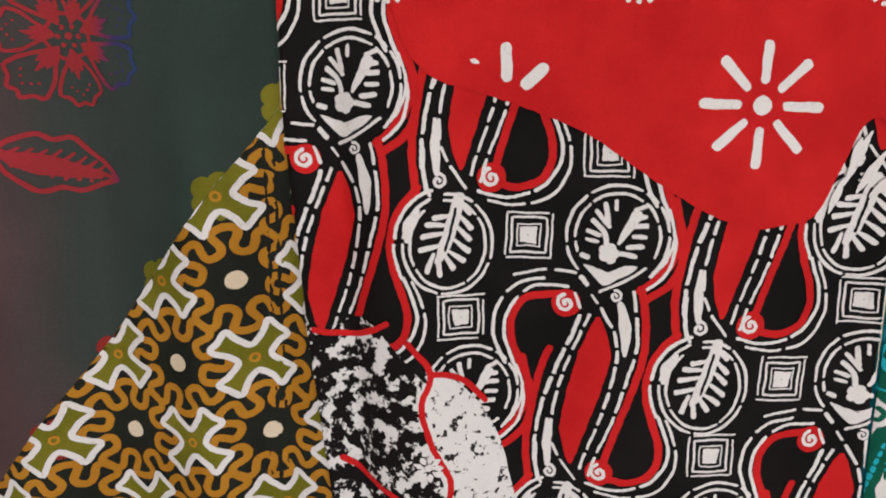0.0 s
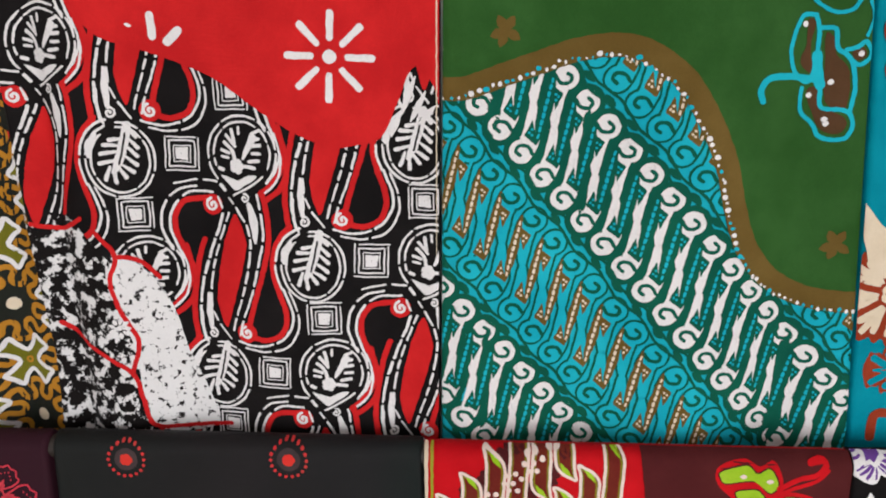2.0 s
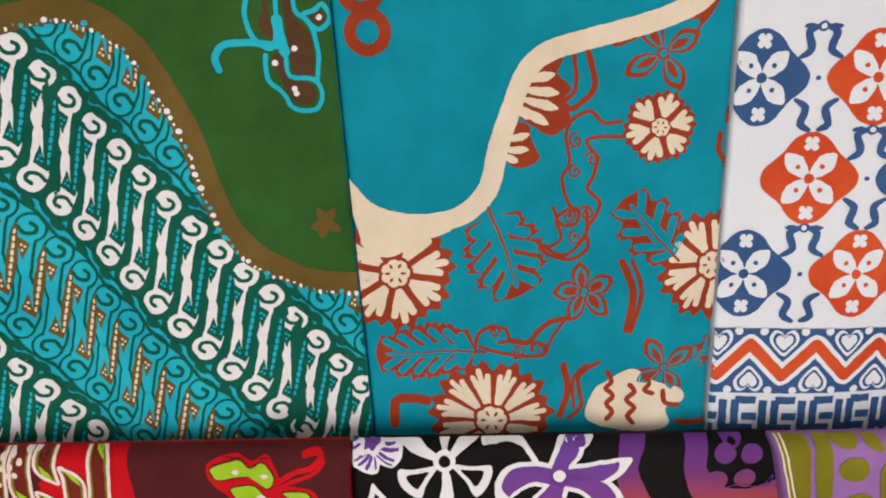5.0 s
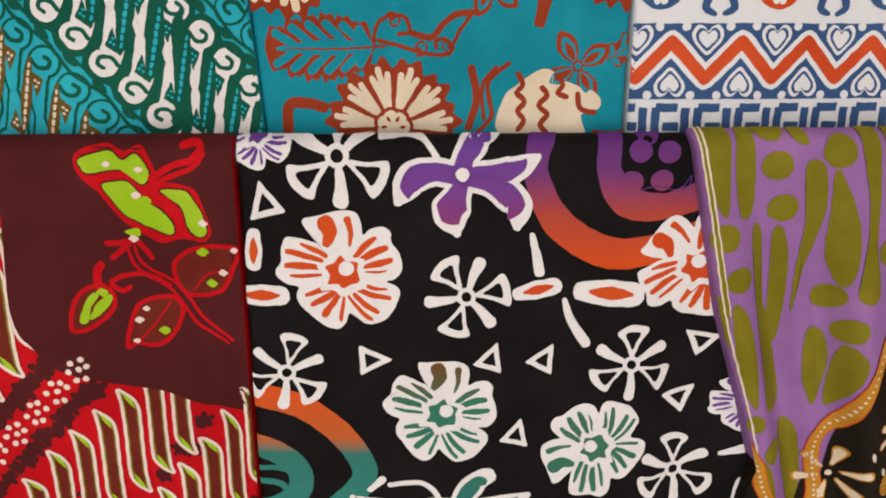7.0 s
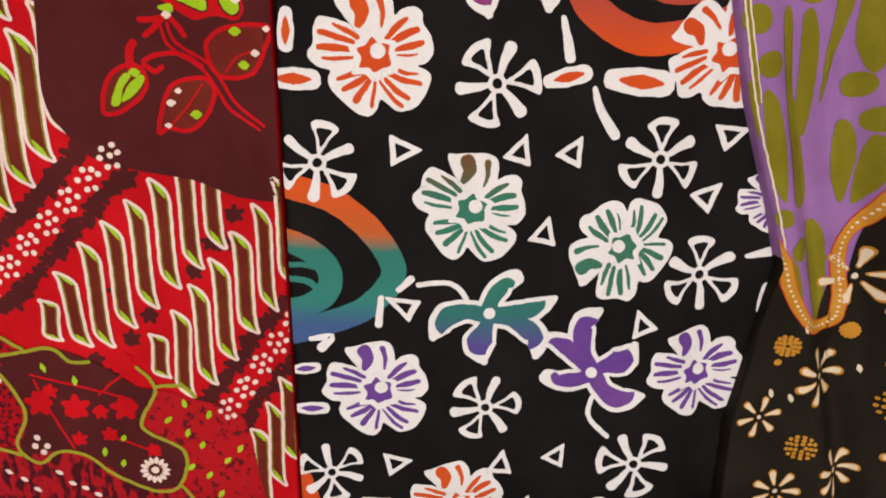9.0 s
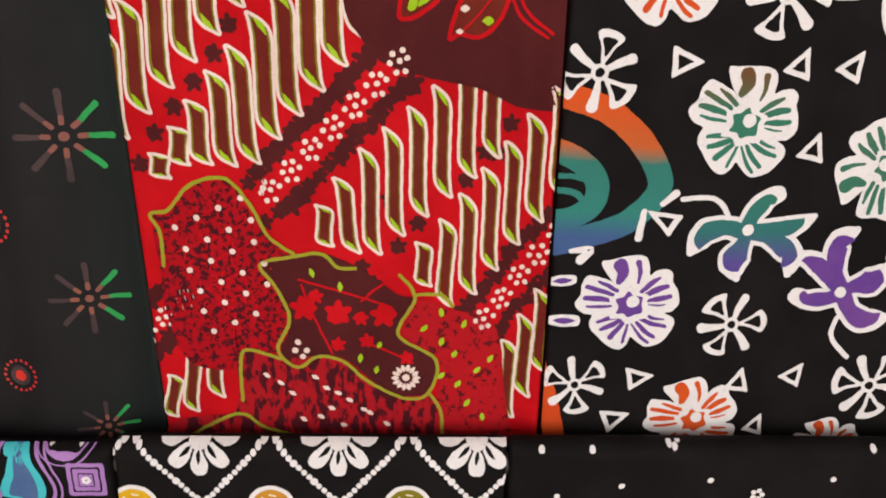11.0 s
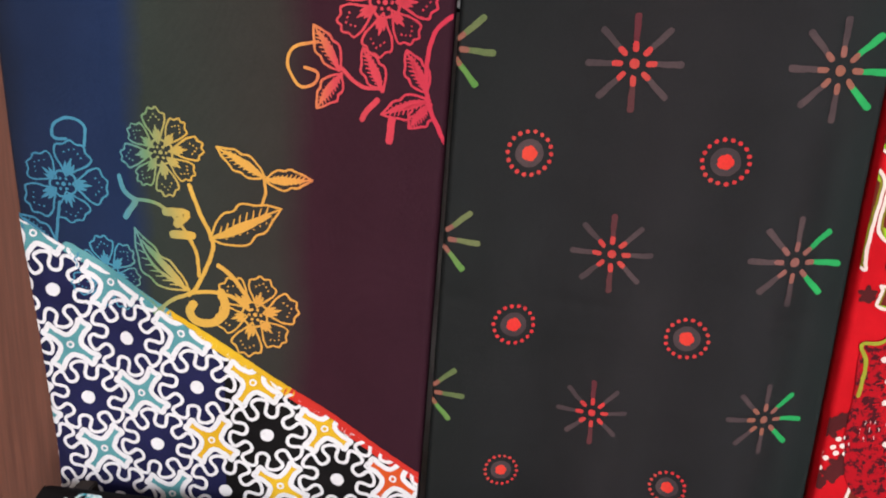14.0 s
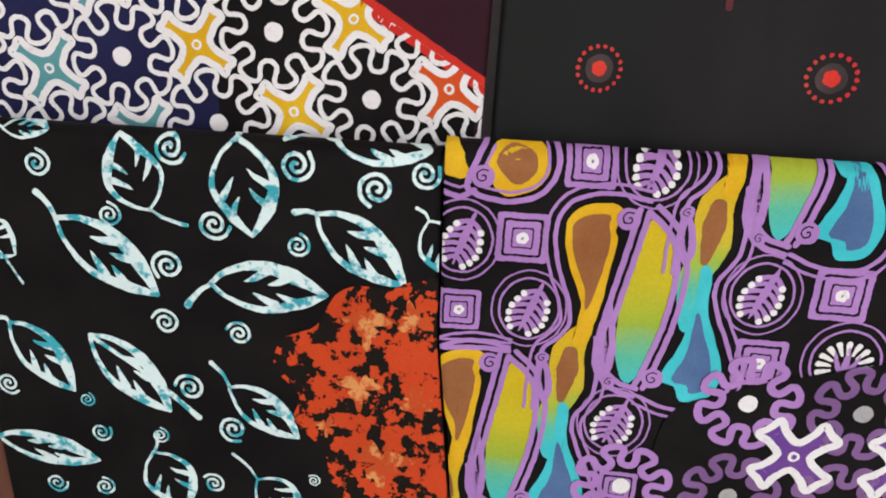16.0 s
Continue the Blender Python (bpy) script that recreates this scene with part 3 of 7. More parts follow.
def splinter(c, r, turn=0.0):
    tri = [polar(c, r, turn), polar(c, r, turn + 130), polar(c, r, turn + 235)]
    return [P(M_WHITE, 1, poly(tri)), P(M_BLACK, 2, poly(shrunk(tri, 0.48)))]


ORCHID_PETALS = [([(-0.075, -0.025), (-0.375, 0.042), (-0.683, -0.025), (-0.825, -0.208), (-0.925, -0.392)], [0.417, 0.41, 0.494, 0.401, 0.134]), ([(-0.017, 0.042), (0.042, 0.242), (0.15, 0.408), (0.275, 0.542), (0.408, 0.608)], [0.417, 0.393, 0.42, 0.346, 0.3]), ([(0.042, -0.008), (0.375, 0.025), (0.675, 0.042), (0.9, 0.142), (1.075, 0.25)], [0.367, 0.359, 0.439, 0.309, 0.1]), ([(0.042, -0.058), (0.358, -0.125), (0.65, -0.292), (0.817, -0.492), (0.8, -0.775)], [0.367, 0.376, 0.475, 0.437, 0.134]), ([(-0.008, -0.108), (-0.075, -0.292), (-0.15, -0.483), (-0.142, -0.65), (-0.075, -0.858)], [0.333, 0.427, 0.604, 0.51, 0.134])]
ORCHID_TAIL = [(-1.158, 0.517), (-0.767, 0.55), (-0.542, 0.475), (-0.375, 0.258)]


def orchid(c, r, fill, turn=0.0):
    """A flower of five flowing petals, dyed within a white contour, on a bent stalk."""
    out = [P(M_WHITE, 1, ribbon(p, w, step=0.05, across=4)) for p, w in ORCHID_PETALS] + [P(M_WHITE, 1, disc((0, 0), 0.26, n=20))]
    for p, w in ORCHID_PETALS:
        inner = [np.array(q) * k for q, k in zip(p, (1.0, 0.98, 0.96, 0.94, 0.84))]
        out.append(P(fill, 2, ribbon(inner, [max(v - 0.15, 0.03) for v in w], step=0.05, across=4)))
    out += [P(fill, 2, disc((0, 0), 0.17, n=20)), P(M_WHITE, 3, disc((0, 0), 0.1, n=14)), P(M_WHITE, 1, ribbon(ORCHID_TAIL, 0.085, step=0.05))]
    return moved(out, c, r, turn)


# black cloth with flowers
M_ARC = cotton("orange_teal_blue_dye", None, mottle=0.12, maker=along("z", 1.12, 0.96, [(0.0, (0.62, 0.085, 0.016)), (0.3, (0.5, 0.11, 0.03)), (0.42, (0.03, 0.17, 0.14)), (0.8, (0.03, 0.2, 0.17)), (1.0, (0.05, 0.10, 0.24))], wobble=0.006))
M_ARC_TOP = cotton("purple_orange_dye", None, mottle=0.12, maker=along("z", 1.40, 1.27, [(0.0, (0.12, 0.03, 0.19)), (0.3, (0.16, 0.04, 0.17)), (0.62, (0.40, 0.06, 0.04)), (1.0, (0.62, 0.075, 0.014))], wobble=0.006))
M_ORCHID = cotton("purple_fading_dye", None, mottle=0.15, maker=along("z", 1.41, 1.28, [(0.0, (0.13, 0.05, 0.27)), (0.5, (0.17, 0.05, 0.26)), (1.0, (0.30, 0.04, 0.07))], wobble=0.006))
M_ORCHID_SEA = cotton("sea_blue_dye", None, mottle=0.15, maker=along("z", 1.02, 0.93, [(0.0, (0.03, 0.17, 0.12)), (0.55, (0.03, 0.15, 0.15)), (1.0, (0.09, 0.06, 0.25))], wobble=0.006))
M_FERN_FADED = cotton("fern_from_umber_dye", None, mottle=0.15, maker=along("z", 1.160, 1.100, [(0.0, (0.16, 0.06, 0.02)), (0.45, (0.10, 0.10, 0.05)), (0.8, (0.035, 0.16, 0.105)), (1.0, (0.035, 0.17, 0.115))], wobble=0.006))
F = cloth_flowers
F.put("printed_arc", [P(M_ARC, 0, ribbon([(0.815, 1.128), (0.842, 1.122), (0.884, 1.106), (0.925, 1.069), (0.946, 1.023), (0.915, 0.983), (0.869, 0.964), (0.817, 0.951)], 0.0285, across=6))], "ring print shading from orange to teal")
F.put("printed_arc", [P(M_ARC, 0, ribbon([(0.813, 1.068), (0.849, 1.054), (0.873, 1.029), (0.870, 1.002), (0.845, 0.985), (0.806, 0.979)], 0.0273, across=6)), P(M_ARC, 0, ribbon([(0.816, 1.020), (0.847, 1.016), (0.856, 1.009)], 0.0074)), P(M_ARC, 0, ribbon([(0.817, 1.034), (0.842, 1.035), (0.864, 1.030)], 0.0062))], "inner ring print shading from orange to teal")
F.put("printed_arc", [P(M_ARC_TOP, 0, ribbon([(1.138, 1.407), (1.129, 1.367), (1.153, 1.313), (1.205, 1.280), (1.258, 1.282), (1.323, 1.301)], [0.0273, 0.0236, 0.0322, 0.0347, 0.0322, 0.0372], across=6))], "ring print shading from purple to orange")
F.put("printed_arc", [P(M_ARC_TOP, 0, ribbon([(1.206, 1.407), (1.204, 1.366), (1.225, 1.334), (1.267, 1.328), (1.318, 1.347)], [0.0248, 0.0248, 0.0341, 0.0279, 0.031], across=6))], "inner ring print shading from purple to orange")
for q in [(1.2354, 1.3849), (1.2649, 1.3838), (1.2282, 1.3541), (1.2596, 1.3552), (1.2433, 1.4022)]:
    F.put("printed_dot", [P(M_ARC_TOP, 0.4, disc(q, 0.0112, sx=1.08))])
F.put("printed_arc", [P(M_ORANGE, 0, ribbon([(0.814, 0.800), (0.831, 0.752), (0.845, 0.695)], 0.0268, across=4))])
for (x, z), r, m, t in (((0.9307, 1.2647), 0.0625, M_ORANGE, 0), ((1.3049, 1.2653), 0.060, M_ORANGE, 40), ((1.0346, 1.0997), 0.0605, M_FERN_FADED, -12), ((1.2029, 1.0497), 0.0580, M_FERN, 100), ((0.9257, 0.8805), 0.060, M_PURPLE, 0), ((1.31, 0.8927), 0.0570, M_PURPLE, 6),
                       ((0.849, 1.405), 0.0341, M_PURPLE, 15), ((1.372, 1.105), 0.036, M_PURPLE, 15), ((1.022, 0.723), 0.0576, M_ORANGE, 8), ((1.202, 0.680), 0.0442, M_ORANGE, 8)):
    F.put("printed_flower", daisy((x, z), r, m, t))
for x, z, r, t in [(0.9287, 1.3822, 0.0545, -28), (1.059, 1.2327, 0.0465, 8), (0.866, 1.1499, 0.045, 80), (1.2413, 1.1511, 0.0455, -28), (1.3025, 1.0144, 0.046, -28), (1.0528, 0.8524, 0.044, 8)] + [(0.866, 0.769, 0.0415, 40), (1.239, 0.771, 0.0469, 50)]:
    pinwheel(F, (x, z), r, t)
for x, z, r, t in [(0.854, 1.336, 0.0236, 100), (0.958, 1.163, 0.0223, 0), (1.086, 1.161, 0.0211, 70), (1.144, 1.160, 0.0211, 60), (1.320, 1.178, 0.0211, 20), (1.302, 1.108, 0.0223, 45), (1.116, 1.069, 0.0211, 75), (1.236, 0.956, 0.0211, 110)] + [(0.945, 0.779, 0.0214, 10), (1.073, 0.774, 0.0214, 80), (1.142, 0.784, 0.0201, 60), (0.920, 0.720, 0.0228, 20), (1.104, 0.711, 0.0188, 70)]:
    F.put("printed_triangle", splinter((x, z), r, t))
for c, fill, turn, label in (((1.0543, 1.3629), M_ORCHID, 0, "purple flower print outlined in white"), ((1.0557, 0.9729), M_ORCHID_SEA, 0, "teal and blue flower print outlined in white"), ((1.1791, 0.8962), M_PURPLE, 130, "purple flower print outlined in white")):
    F.put("printed_orchid", orchid(c, 0.0708, fill, turn), label)
for a, b in (([(1.127, 1.299), (1.132, 1.279), (1.136, 1.259)], M_WHITE), ([(1.164, 1.227), (1.172, 1.204), (1.189, 1.178)], M_WHITE), ([(1.352, 1.039), (1.381, 1.045)], M_WHITE), ([(0.849, 0.945), (0.872, 0.947), (0.861, 0.934)], M_WHITE)):
    F.put("printed_sliver", [P(b, 1, ribbon(a, [0.0056, 0.0093, 0.0118]))])
for a in ([(1.115, 1.235), (1.152, 1.243)], [(1.183, 1.237), (1.238, 1.232)], [(0.821, 1.239), (0.864, 1.237)], [(0.841, 1.304), (0.839, 1.272)], [(0.827, 0.907), (0.853, 0.909)], [(1.376, 0.973), (1.381, 1.001)], [(0.830, 0.857), (0.860, 0.856)]):
    q = np.array(a)
    d = np.linalg.norm(q[1] - q[0])
    m = M_ORANGE if q[0][1] > 1.18 else M_PURPLE
    F.put("printed_petal", [P(M_WHITE, 1, ribbon(q, [d * 0.4, d * 0.55, d * 0.5], across=4)), P(m, 2, lens(q[0] + (q[1] - q[0]) * 0.12, q[1], d * 0.28))])

for a in ([(0.9312, 0.9941), (0.9274, 0.9615)], [(0.9514, 1.0035), (0.9658, 1.0164)]):
    F.put("printed_sliver", [P(M_WHITE, 1, ribbon(a, [0.0068, 0.0090]))])
F.put("printed_triangle", [P(M_WHITE, 1, poly([(0.9338, 0.9955), (0.9774, 0.9903), (0.9625, 0.9636)])), P(M_BLACK, 2, poly(shrunk([(0.9338, 0.9955), (0.9774, 0.9903), (0.9625, 0.9636)], 0.45)))])

# soot-black cloth with starbursts
S = cloth_soot


def burst(cloth, c, r, turn, tips, seeds, label):
    """Eight faded rays with a bright seed at the root of each; tips: the dye of each ray."""
    pieces = []
    for i in range(8):
        a = turn + i * 45
        pieces.append([P(tips[i], 1, ribbon([polar(c, r * 0.42, a), polar(c, r * 0.97, a)], [r * 0.11, r * 0.15])), P(seeds, 2, ribbon([polar(c, r * 0.30, a), polar(c, r * 0.42, a)], r * 0.12))])
    cloth.put_group("printed_starburst", [P(seeds, 2, disc(c, r * 0.11))], "ray", pieces, label)


def beads(c, r, n, size, mat, layer=1, sx=1.0):
    return [P(mat, layer, disc((c[0] + math.cos(i * 2 * math.pi / n) * r * sx, c[1] + math.sin(i * 2 * math.pi / n) * r), size, n=8, rings=1)) for i in range(n)]


M_EMBER = cotton("ember_red_dye", (0.66, 0.03, 0.025), (0.58, 0.05, 0.03), mottle=0.2)
M_SEED = cotton("seed_tan_dye", (0.28, 0.10, 0.06), (0.2, 0.08, 0.07), mottle=0.3)
red_tips = [M_SMOKE, M_SMOKE, cotton("faded_rose_dye", (0.12, 0.02, 0.028), (0.08, 0.03, 0.03), mottle=0.3), M_SMOKE] * 2
green_tips = [M_LEAFGREEN, M_LEAFGREEN, M_SMOKE, M_SMOKE, M_SMOKE, M_SMOKE, M_SMOKE, M_LEAFGREEN]
moss_tips = [M_MOSS, M_MOSS, M_SMOKE, M_SMOKE, M_SMOKE, M_SMOKE, M_MOSS, cotton("fresh_moss_dye", (0.10, 0.24, 0.05), (0.14, 0.2, 0.06), mottle=0.3)]
for x, z, r in [(0.075, 1.273, 0.0494), (0.076, 1.065, 0.0442), (0.076, 0.869, 0.0403)]:
    burst(S, (x, z), r, 2, red_tips, M_ROSE, "red-seeded starburst print")
for x, z, r in [(0.284, 1.279, 0.0520), (0.276, 1.072, 0.0507), (0.277, 0.878, 0.0442)] + [(0.277, 0.703, 0.0348)]:
    burst(S, (x, z), r, 1, green_tips, M_SEED, "starburst print with green tips")
for x, z, r in [(-0.124, 1.278, 0.0507), (-0.122, 1.068, 0.0481), (-0.126, 0.874, 0.0468)]:
    burst(S, (x, z), r, -4, moss_tips, M_SEED, "starburst print with moss-green tips")
for x, z, r in [(-0.026, 1.171, 0.0253), (0.184, 1.177, 0.0253), (-0.026, 0.968, 0.0247), (0.174, 0.970, 0.0247), (-0.025, 0.772, 0.0208), (0.179, 0.775, 0.0214)] + [(-0.022, 1.375, 0.0227), (0.175, 1.379, 0.0227)] :
    S.put("printed_dot_ring", beads((x, z), r * 0.95, 18, r * 0.10, M_ROSE) + [P(M_SMOKE, 1, disc((x, z), r * 0.62)), P(M_EMBER, 2, disc((x, z), r * 0.34, 5, 0.12))], "ring of red dots round a red spot")

# blue, olive and plum cloth: line flowers and the star lattice
M_LINE = cotton("blue_yellow_red_line_dye", None, mottle=0.15, maker=along("x", -0.64, -0.11, [(0.0, (0.05, 0.17, 0.27)), (0.24, (0.07, 0.26, 0.36)), (0.33, (0.17, 0.28, 0.13)), (0.42, (0.62, 0.36, 0.06)), (0.66, (0.68, 0.30, 0.06)), (0.74, (0.58, 0.06, 0.07)), (1.0, (0.52, 0.03, 0.06))], wobble=0.005))


def line_petal(c, r, a, w, mat, layer=1, stroke=0.05):
    rim = [(0.2, 0.0), (0.42, 0.8), (0.68, 1.06), (0.88, 0.92), (0.90, 0.55), (1.0, 0.28), (0.95, 0.0), (0.99, -0.3), (0.88, -0.58), (0.86, -0.95), (0.66, -1.05), (0.42, -0.8), (0.2, 0.0)]
    out = [P(mat, layer, ribbon([polar(c, r * k, a + w * q) for k, q in rim], r * stroke * 0.9))]
    for d in (-0.35, 0, 0.35):
        out.append(P(mat, layer, lens(polar(c, r * 0.26, a + d * w), polar(c, r * (0.62 - abs(d) * 0.3), a + d * w * 1.1), r * 0.10, 0.35)))
    out += [P(mat, layer, disc(polar(c, r * (0.84 - 0.12 * abs(k)), a + k * w * 0.5), r * 0.022, n=7, rings=1)) for k in (-1, -0.5, 0, 0.5, 1)]
    return out


def line_flower(c, r, n, mat, turn=0.0, width=None, stroke=0.05):
    w = width or 150 / n
    out = []
    for i in range(n):
        out += line_petal(c, r * (1.0 - 0.1 * (i % 2)), turn + i * 360 / n, w, mat, 1, stroke)
    out.append(P(mat, 1, ribbon([polar(c, r * (0.27 + 0.03 * (k % 2)), k * 36) for k in range(10)], r * 0.05, closed=True)))
    out += beads(c, r * 0.13, 6, r * 0.035, mat) + [P(mat, 1, disc(c, r * 0.05))]
    return out


def line_leaf(base, tip, w, mat, stroke, solid=0.5, bend=0.0):
    """A drawn leaf: wavy outline, midrib and slanting veins on one side, solid on the other."""
    a, b = np.array(base[:2], float), np.array(tip[:2], float)
    d, L = (b - a), np.linalg.norm(b - a)
    n = np.array([-d[1], d[0]]) / L
    at = lambda k, s: a + d * k + n * (s * w + bend * L * math.sin(k * math.pi))
    up = [at(0, 0), at(0.12, 0.5), at(0.28, 0.86), at(0.42, 0.8), at(0.55, 0.98), at(0.7, 0.66), at(0.85, 0.42), at(1, 0)]
    dn = [at(1, 0), at(0.82, -0.4), at(0.68, -0.72), at(0.55, -0.7), at(0.42, -0.95), at(0.25, -0.75), at(0.1, -0.4), at(0, 0)]
    out = [P(mat, 1, ribbon(up, stroke)), P(mat, 1, ribbon(dn, stroke)), P(mat, 1, ribbon([at(0, 0), at(0.5, 0.05), at(0.96, 0)], [stroke * 2, stroke * 1.4, stroke * 0.7]))]
    for k in np.linspace(0.12, 0.78, 8):
        out.append(P(mat, 1, ribbon([at(k, 0.02), at(k + 0.08, 0.5 * (1 - abs(k - 0.45)))], [stroke * 0.9, stroke * 0.5])))
        out.append(P(mat, 1, disc(at(k + 0.06, -0.42 * (1 - abs(k - 0.45))), stroke * 0.42, n=7, rings=1)))
    if solid:
        out.append(P(mat, 1, lens(at(0.05, -0.05), at(0.85, -0.1), w * solid, 0.4)))
    return out


B = cloth_bands
thin = 0.0026
B.put("printed_flower", line_flower((-0.574, 1.094), 0.0535, 5, M_LINE, 70), "pale blue line-drawn flower print")
B.put("printed_flower", line_flower((-0.450, 1.141), 0.0522, 8, M_LINE, 10), "flower print shading from blue to yellow")
B.put("printed_flower", line_flower((-0.340, 0.950), 0.0561, 6, M_LINE, 15), "orange line-drawn flower print")
B.put("printed_flower", line_flower((-0.193, 1.320), 0.0574, 7, M_LINE, 260), "red line-drawn flower print")
B.put("printed_flower", line_flower((-0.527, 0.984), 0.0495, 7, M_LINE, 100), "pale blue line-drawn flower print")
B.put("printed_leaf", line_leaf((-0.393, 1.041), (-0.307, 1.085), 0.0248, M_LINE, thin), "orange line-drawn leaf print")
B.put("printed_leaf", line_leaf((-0.422, 0.975), (-0.487, 1.047), 0.0196, M_LINE, thin, 0.5, 0.12), "leaf print shading from blue to yellow")
B.put("printed_leaf", line_leaf((-0.327, 1.120), (-0.384, 1.152), 0.013, M_LINE, thin, 0.8), "orange line-drawn leaf print")
B.put("printed_leaf", line_leaf((-0.326, 1.118), (-0.271, 1.121), 0.013, M_LINE, thin, 0.8), "orange line-drawn leaf print")
B.put("printed_leaf", line_leaf((-0.589, 1.015), (-0.633, 1.054), 0.0156, M_LINE, thin), "pale blue line-drawn leaf print")
for a, b in (([(-0.193, 1.228), (-0.216, 1.272)]), ([(-0.144, 1.229), (-0.168, 1.272)]), ([(-0.141, 1.220), (-0.193, 1.202)]), ([(-0.139, 1.216), (-0.162, 1.189)]), ([(-0.242, 1.247), (-0.271, 1.293)]), ([(-0.240, 1.242), (-0.267, 1.204)])):
    B.put("printed_leaf", line_leaf(a, b, 0.0137, M_LINE, thin, 0.7), "red line-drawn leaf print")
for pts, w in ([([(-0.417, 1.105), (-0.405, 1.071), (-0.393, 1.045), (-0.392, 1.024), (-0.410, 0.983), (-0.422, 0.968)], 7), ([(-0.409, 0.994), (-0.411, 1.022), (-0.424, 1.049), (-0.443, 1.072), (-0.464, 1.082), (-0.484, 1.082)], 6), ([(-0.484, 1.082), (-0.499, 1.091), (-0.505, 1.108)], 9), ([(-0.484, 1.080), (-0.499, 1.060)], 11), ([(-0.466, 0.941), (-0.440, 0.962), (-0.404, 0.974), (-0.368, 0.970), (-0.347, 0.956)], 7), ([(-0.382, 0.975), (-0.377, 0.953), (-0.390, 0.936), (-0.412, 0.934), (-0.422, 0.946), (-0.417, 0.957)], 15), ([(-0.347, 0.967), (-0.366, 0.994), (-0.385, 1.009)], 8), ([(-0.446, 1.071), (-0.422, 1.070), (-0.433, 1.057)], 15), ([(-0.438, 1.044), (-0.416, 1.044)], 15), ([(-0.455, 0.943), (-0.483, 0.966), (-0.508, 0.978)], 5)] + [([(-0.547, 1.141), (-0.545, 1.164), (-0.562, 1.173), (-0.580, 1.164), (-0.581, 1.149), (-0.567, 1.148)], 5), ([(-0.588, 1.022), (-0.584, 1.050), (-0.580, 1.072)], 5), ([(-0.240, 1.249), (-0.217, 1.231), (-0.192, 1.230)], 6), ([(-0.119, 1.173), (-0.141, 1.217), (-0.145, 1.259), (-0.137, 1.294), (-0.116, 1.312)], 7), ([(-0.266, 1.275), (-0.291, 1.269), (-0.300, 1.251), (-0.287, 1.227), (-0.269, 1.231), (-0.267, 1.243), (-0.281, 1.247)], 5), ([(-0.198, 1.217), (-0.210, 1.204), (-0.215, 1.195)], 9), ([(-0.181, 1.197), (-0.183, 1.173)], 12), ([(-0.327, 1.117), (-0.326, 1.101), (-0.331, 1.087)], 5)]):
    B.put("printed_stem", [P(M_LINE, 1, ribbon(pts, w * 0.0007))])


def clipped(pieces, a, b):
    """Pieces cut off along the line from a to b: what lies to its left is folded onto it."""
    a, b = np.array(a[:2]), np.array(b[:2])
    d = (b - a) / np.linalg.norm(b - a)
    n = np.array([-d[1], d[0]])
    out = []
    for mat, layer, V, F in pieces:
        V = np.array(V, float)
        s = (V - a) @ n
        if s.min() > 0:
            continue
        out.append((mat, layer, V - np.maximum(s, 0)[:, None] * n, F))
    return out


def meander(c, r, w, lobes, turn, mat, layer, deep=0.235, bulb=0.12):
    a = np.arange(lobes * 12) * 2 * math.pi / (lobes * 12)
    rad = r * (1 - deep + deep * np.cos(lobes * a))
    ang = a + bulb * np.sin(2 * lobes * a) + turn
    return P(mat, layer, ribbon(np.stack([c[0] + rad * np.cos(ang), c[1] + rad * np.sin(ang)], -1), w, closed=True, step=0.003))


M_KHAKI = cotton("khaki_dye", (0.15, 0.14, 0.012), (0.19, 0.17, 0.018), mottle=0.2)


def cross(c, L, turn, rim, fill, layer=2, arm=17):
    """A four-armed figure with blunt rounded arms, edged in one dye and filled with another."""
    ring = []
    for k in range(4):
        a = math.degrees(turn) + 90 * k
        ring += [polar(c, L * 0.13, a - 45), polar(c, L * 0.24, a - arm - 2), polar(c, L * 0.35, a - arm), polar(c, L * 0.335, a + 1), polar(c, L * 0.355, a + arm), polar(c, L * 0.24, a + arm + 2)]
    return [P(fill, layer, patch(ring, 0.003)), P(rim, layer + 1, ribbon(ring, L * (0.056 if fill is M_KHAKI else 0.064), closed=True, step=0.003)), P(M_GOLD if fill is M_KHAKI else rim, layer + 2, disc(c, L * 0.048)), P(fill, layer + 3, disc(c, L * 0.024))]


def star_lattice(cloth, c0, u, v, span, line, dot, rim, fills, cut, size, ground=None, spin=0.0):
    """Wavy rings round dots on a square net, with four-armed figures between them, cut off along a line."""
    u, v = np.array(u), np.array(v)
    L = (np.linalg.norm(u) + np.linalg.norm(v)) / 2
    turn = math.atan2(u[1], u[0])
    for i in range(*span[0]):
        for j in range(*span[1]):
            c = np.array(c0[:2]) + i * u + j * v
            ring = [meander(c, L * 0.478, L * size, 8, turn + spin, line, 1), P(dot, 1, disc(c, L * 0.085))]
            if ground:
                ring.insert(0, P(ground, 0, disc(c, L * 0.34)))
            ring = clipped(ring, *cut)
            if ring:
                cloth.put("printed_ring", ring)
            k = c + (u + v) / 2
            fig = clipped(cross(k, L, turn, rim, fills(k), arm=12 if line is M_WHITE else 18), *cut)
            if fig:
                cloth.put("printed_cross", fig)


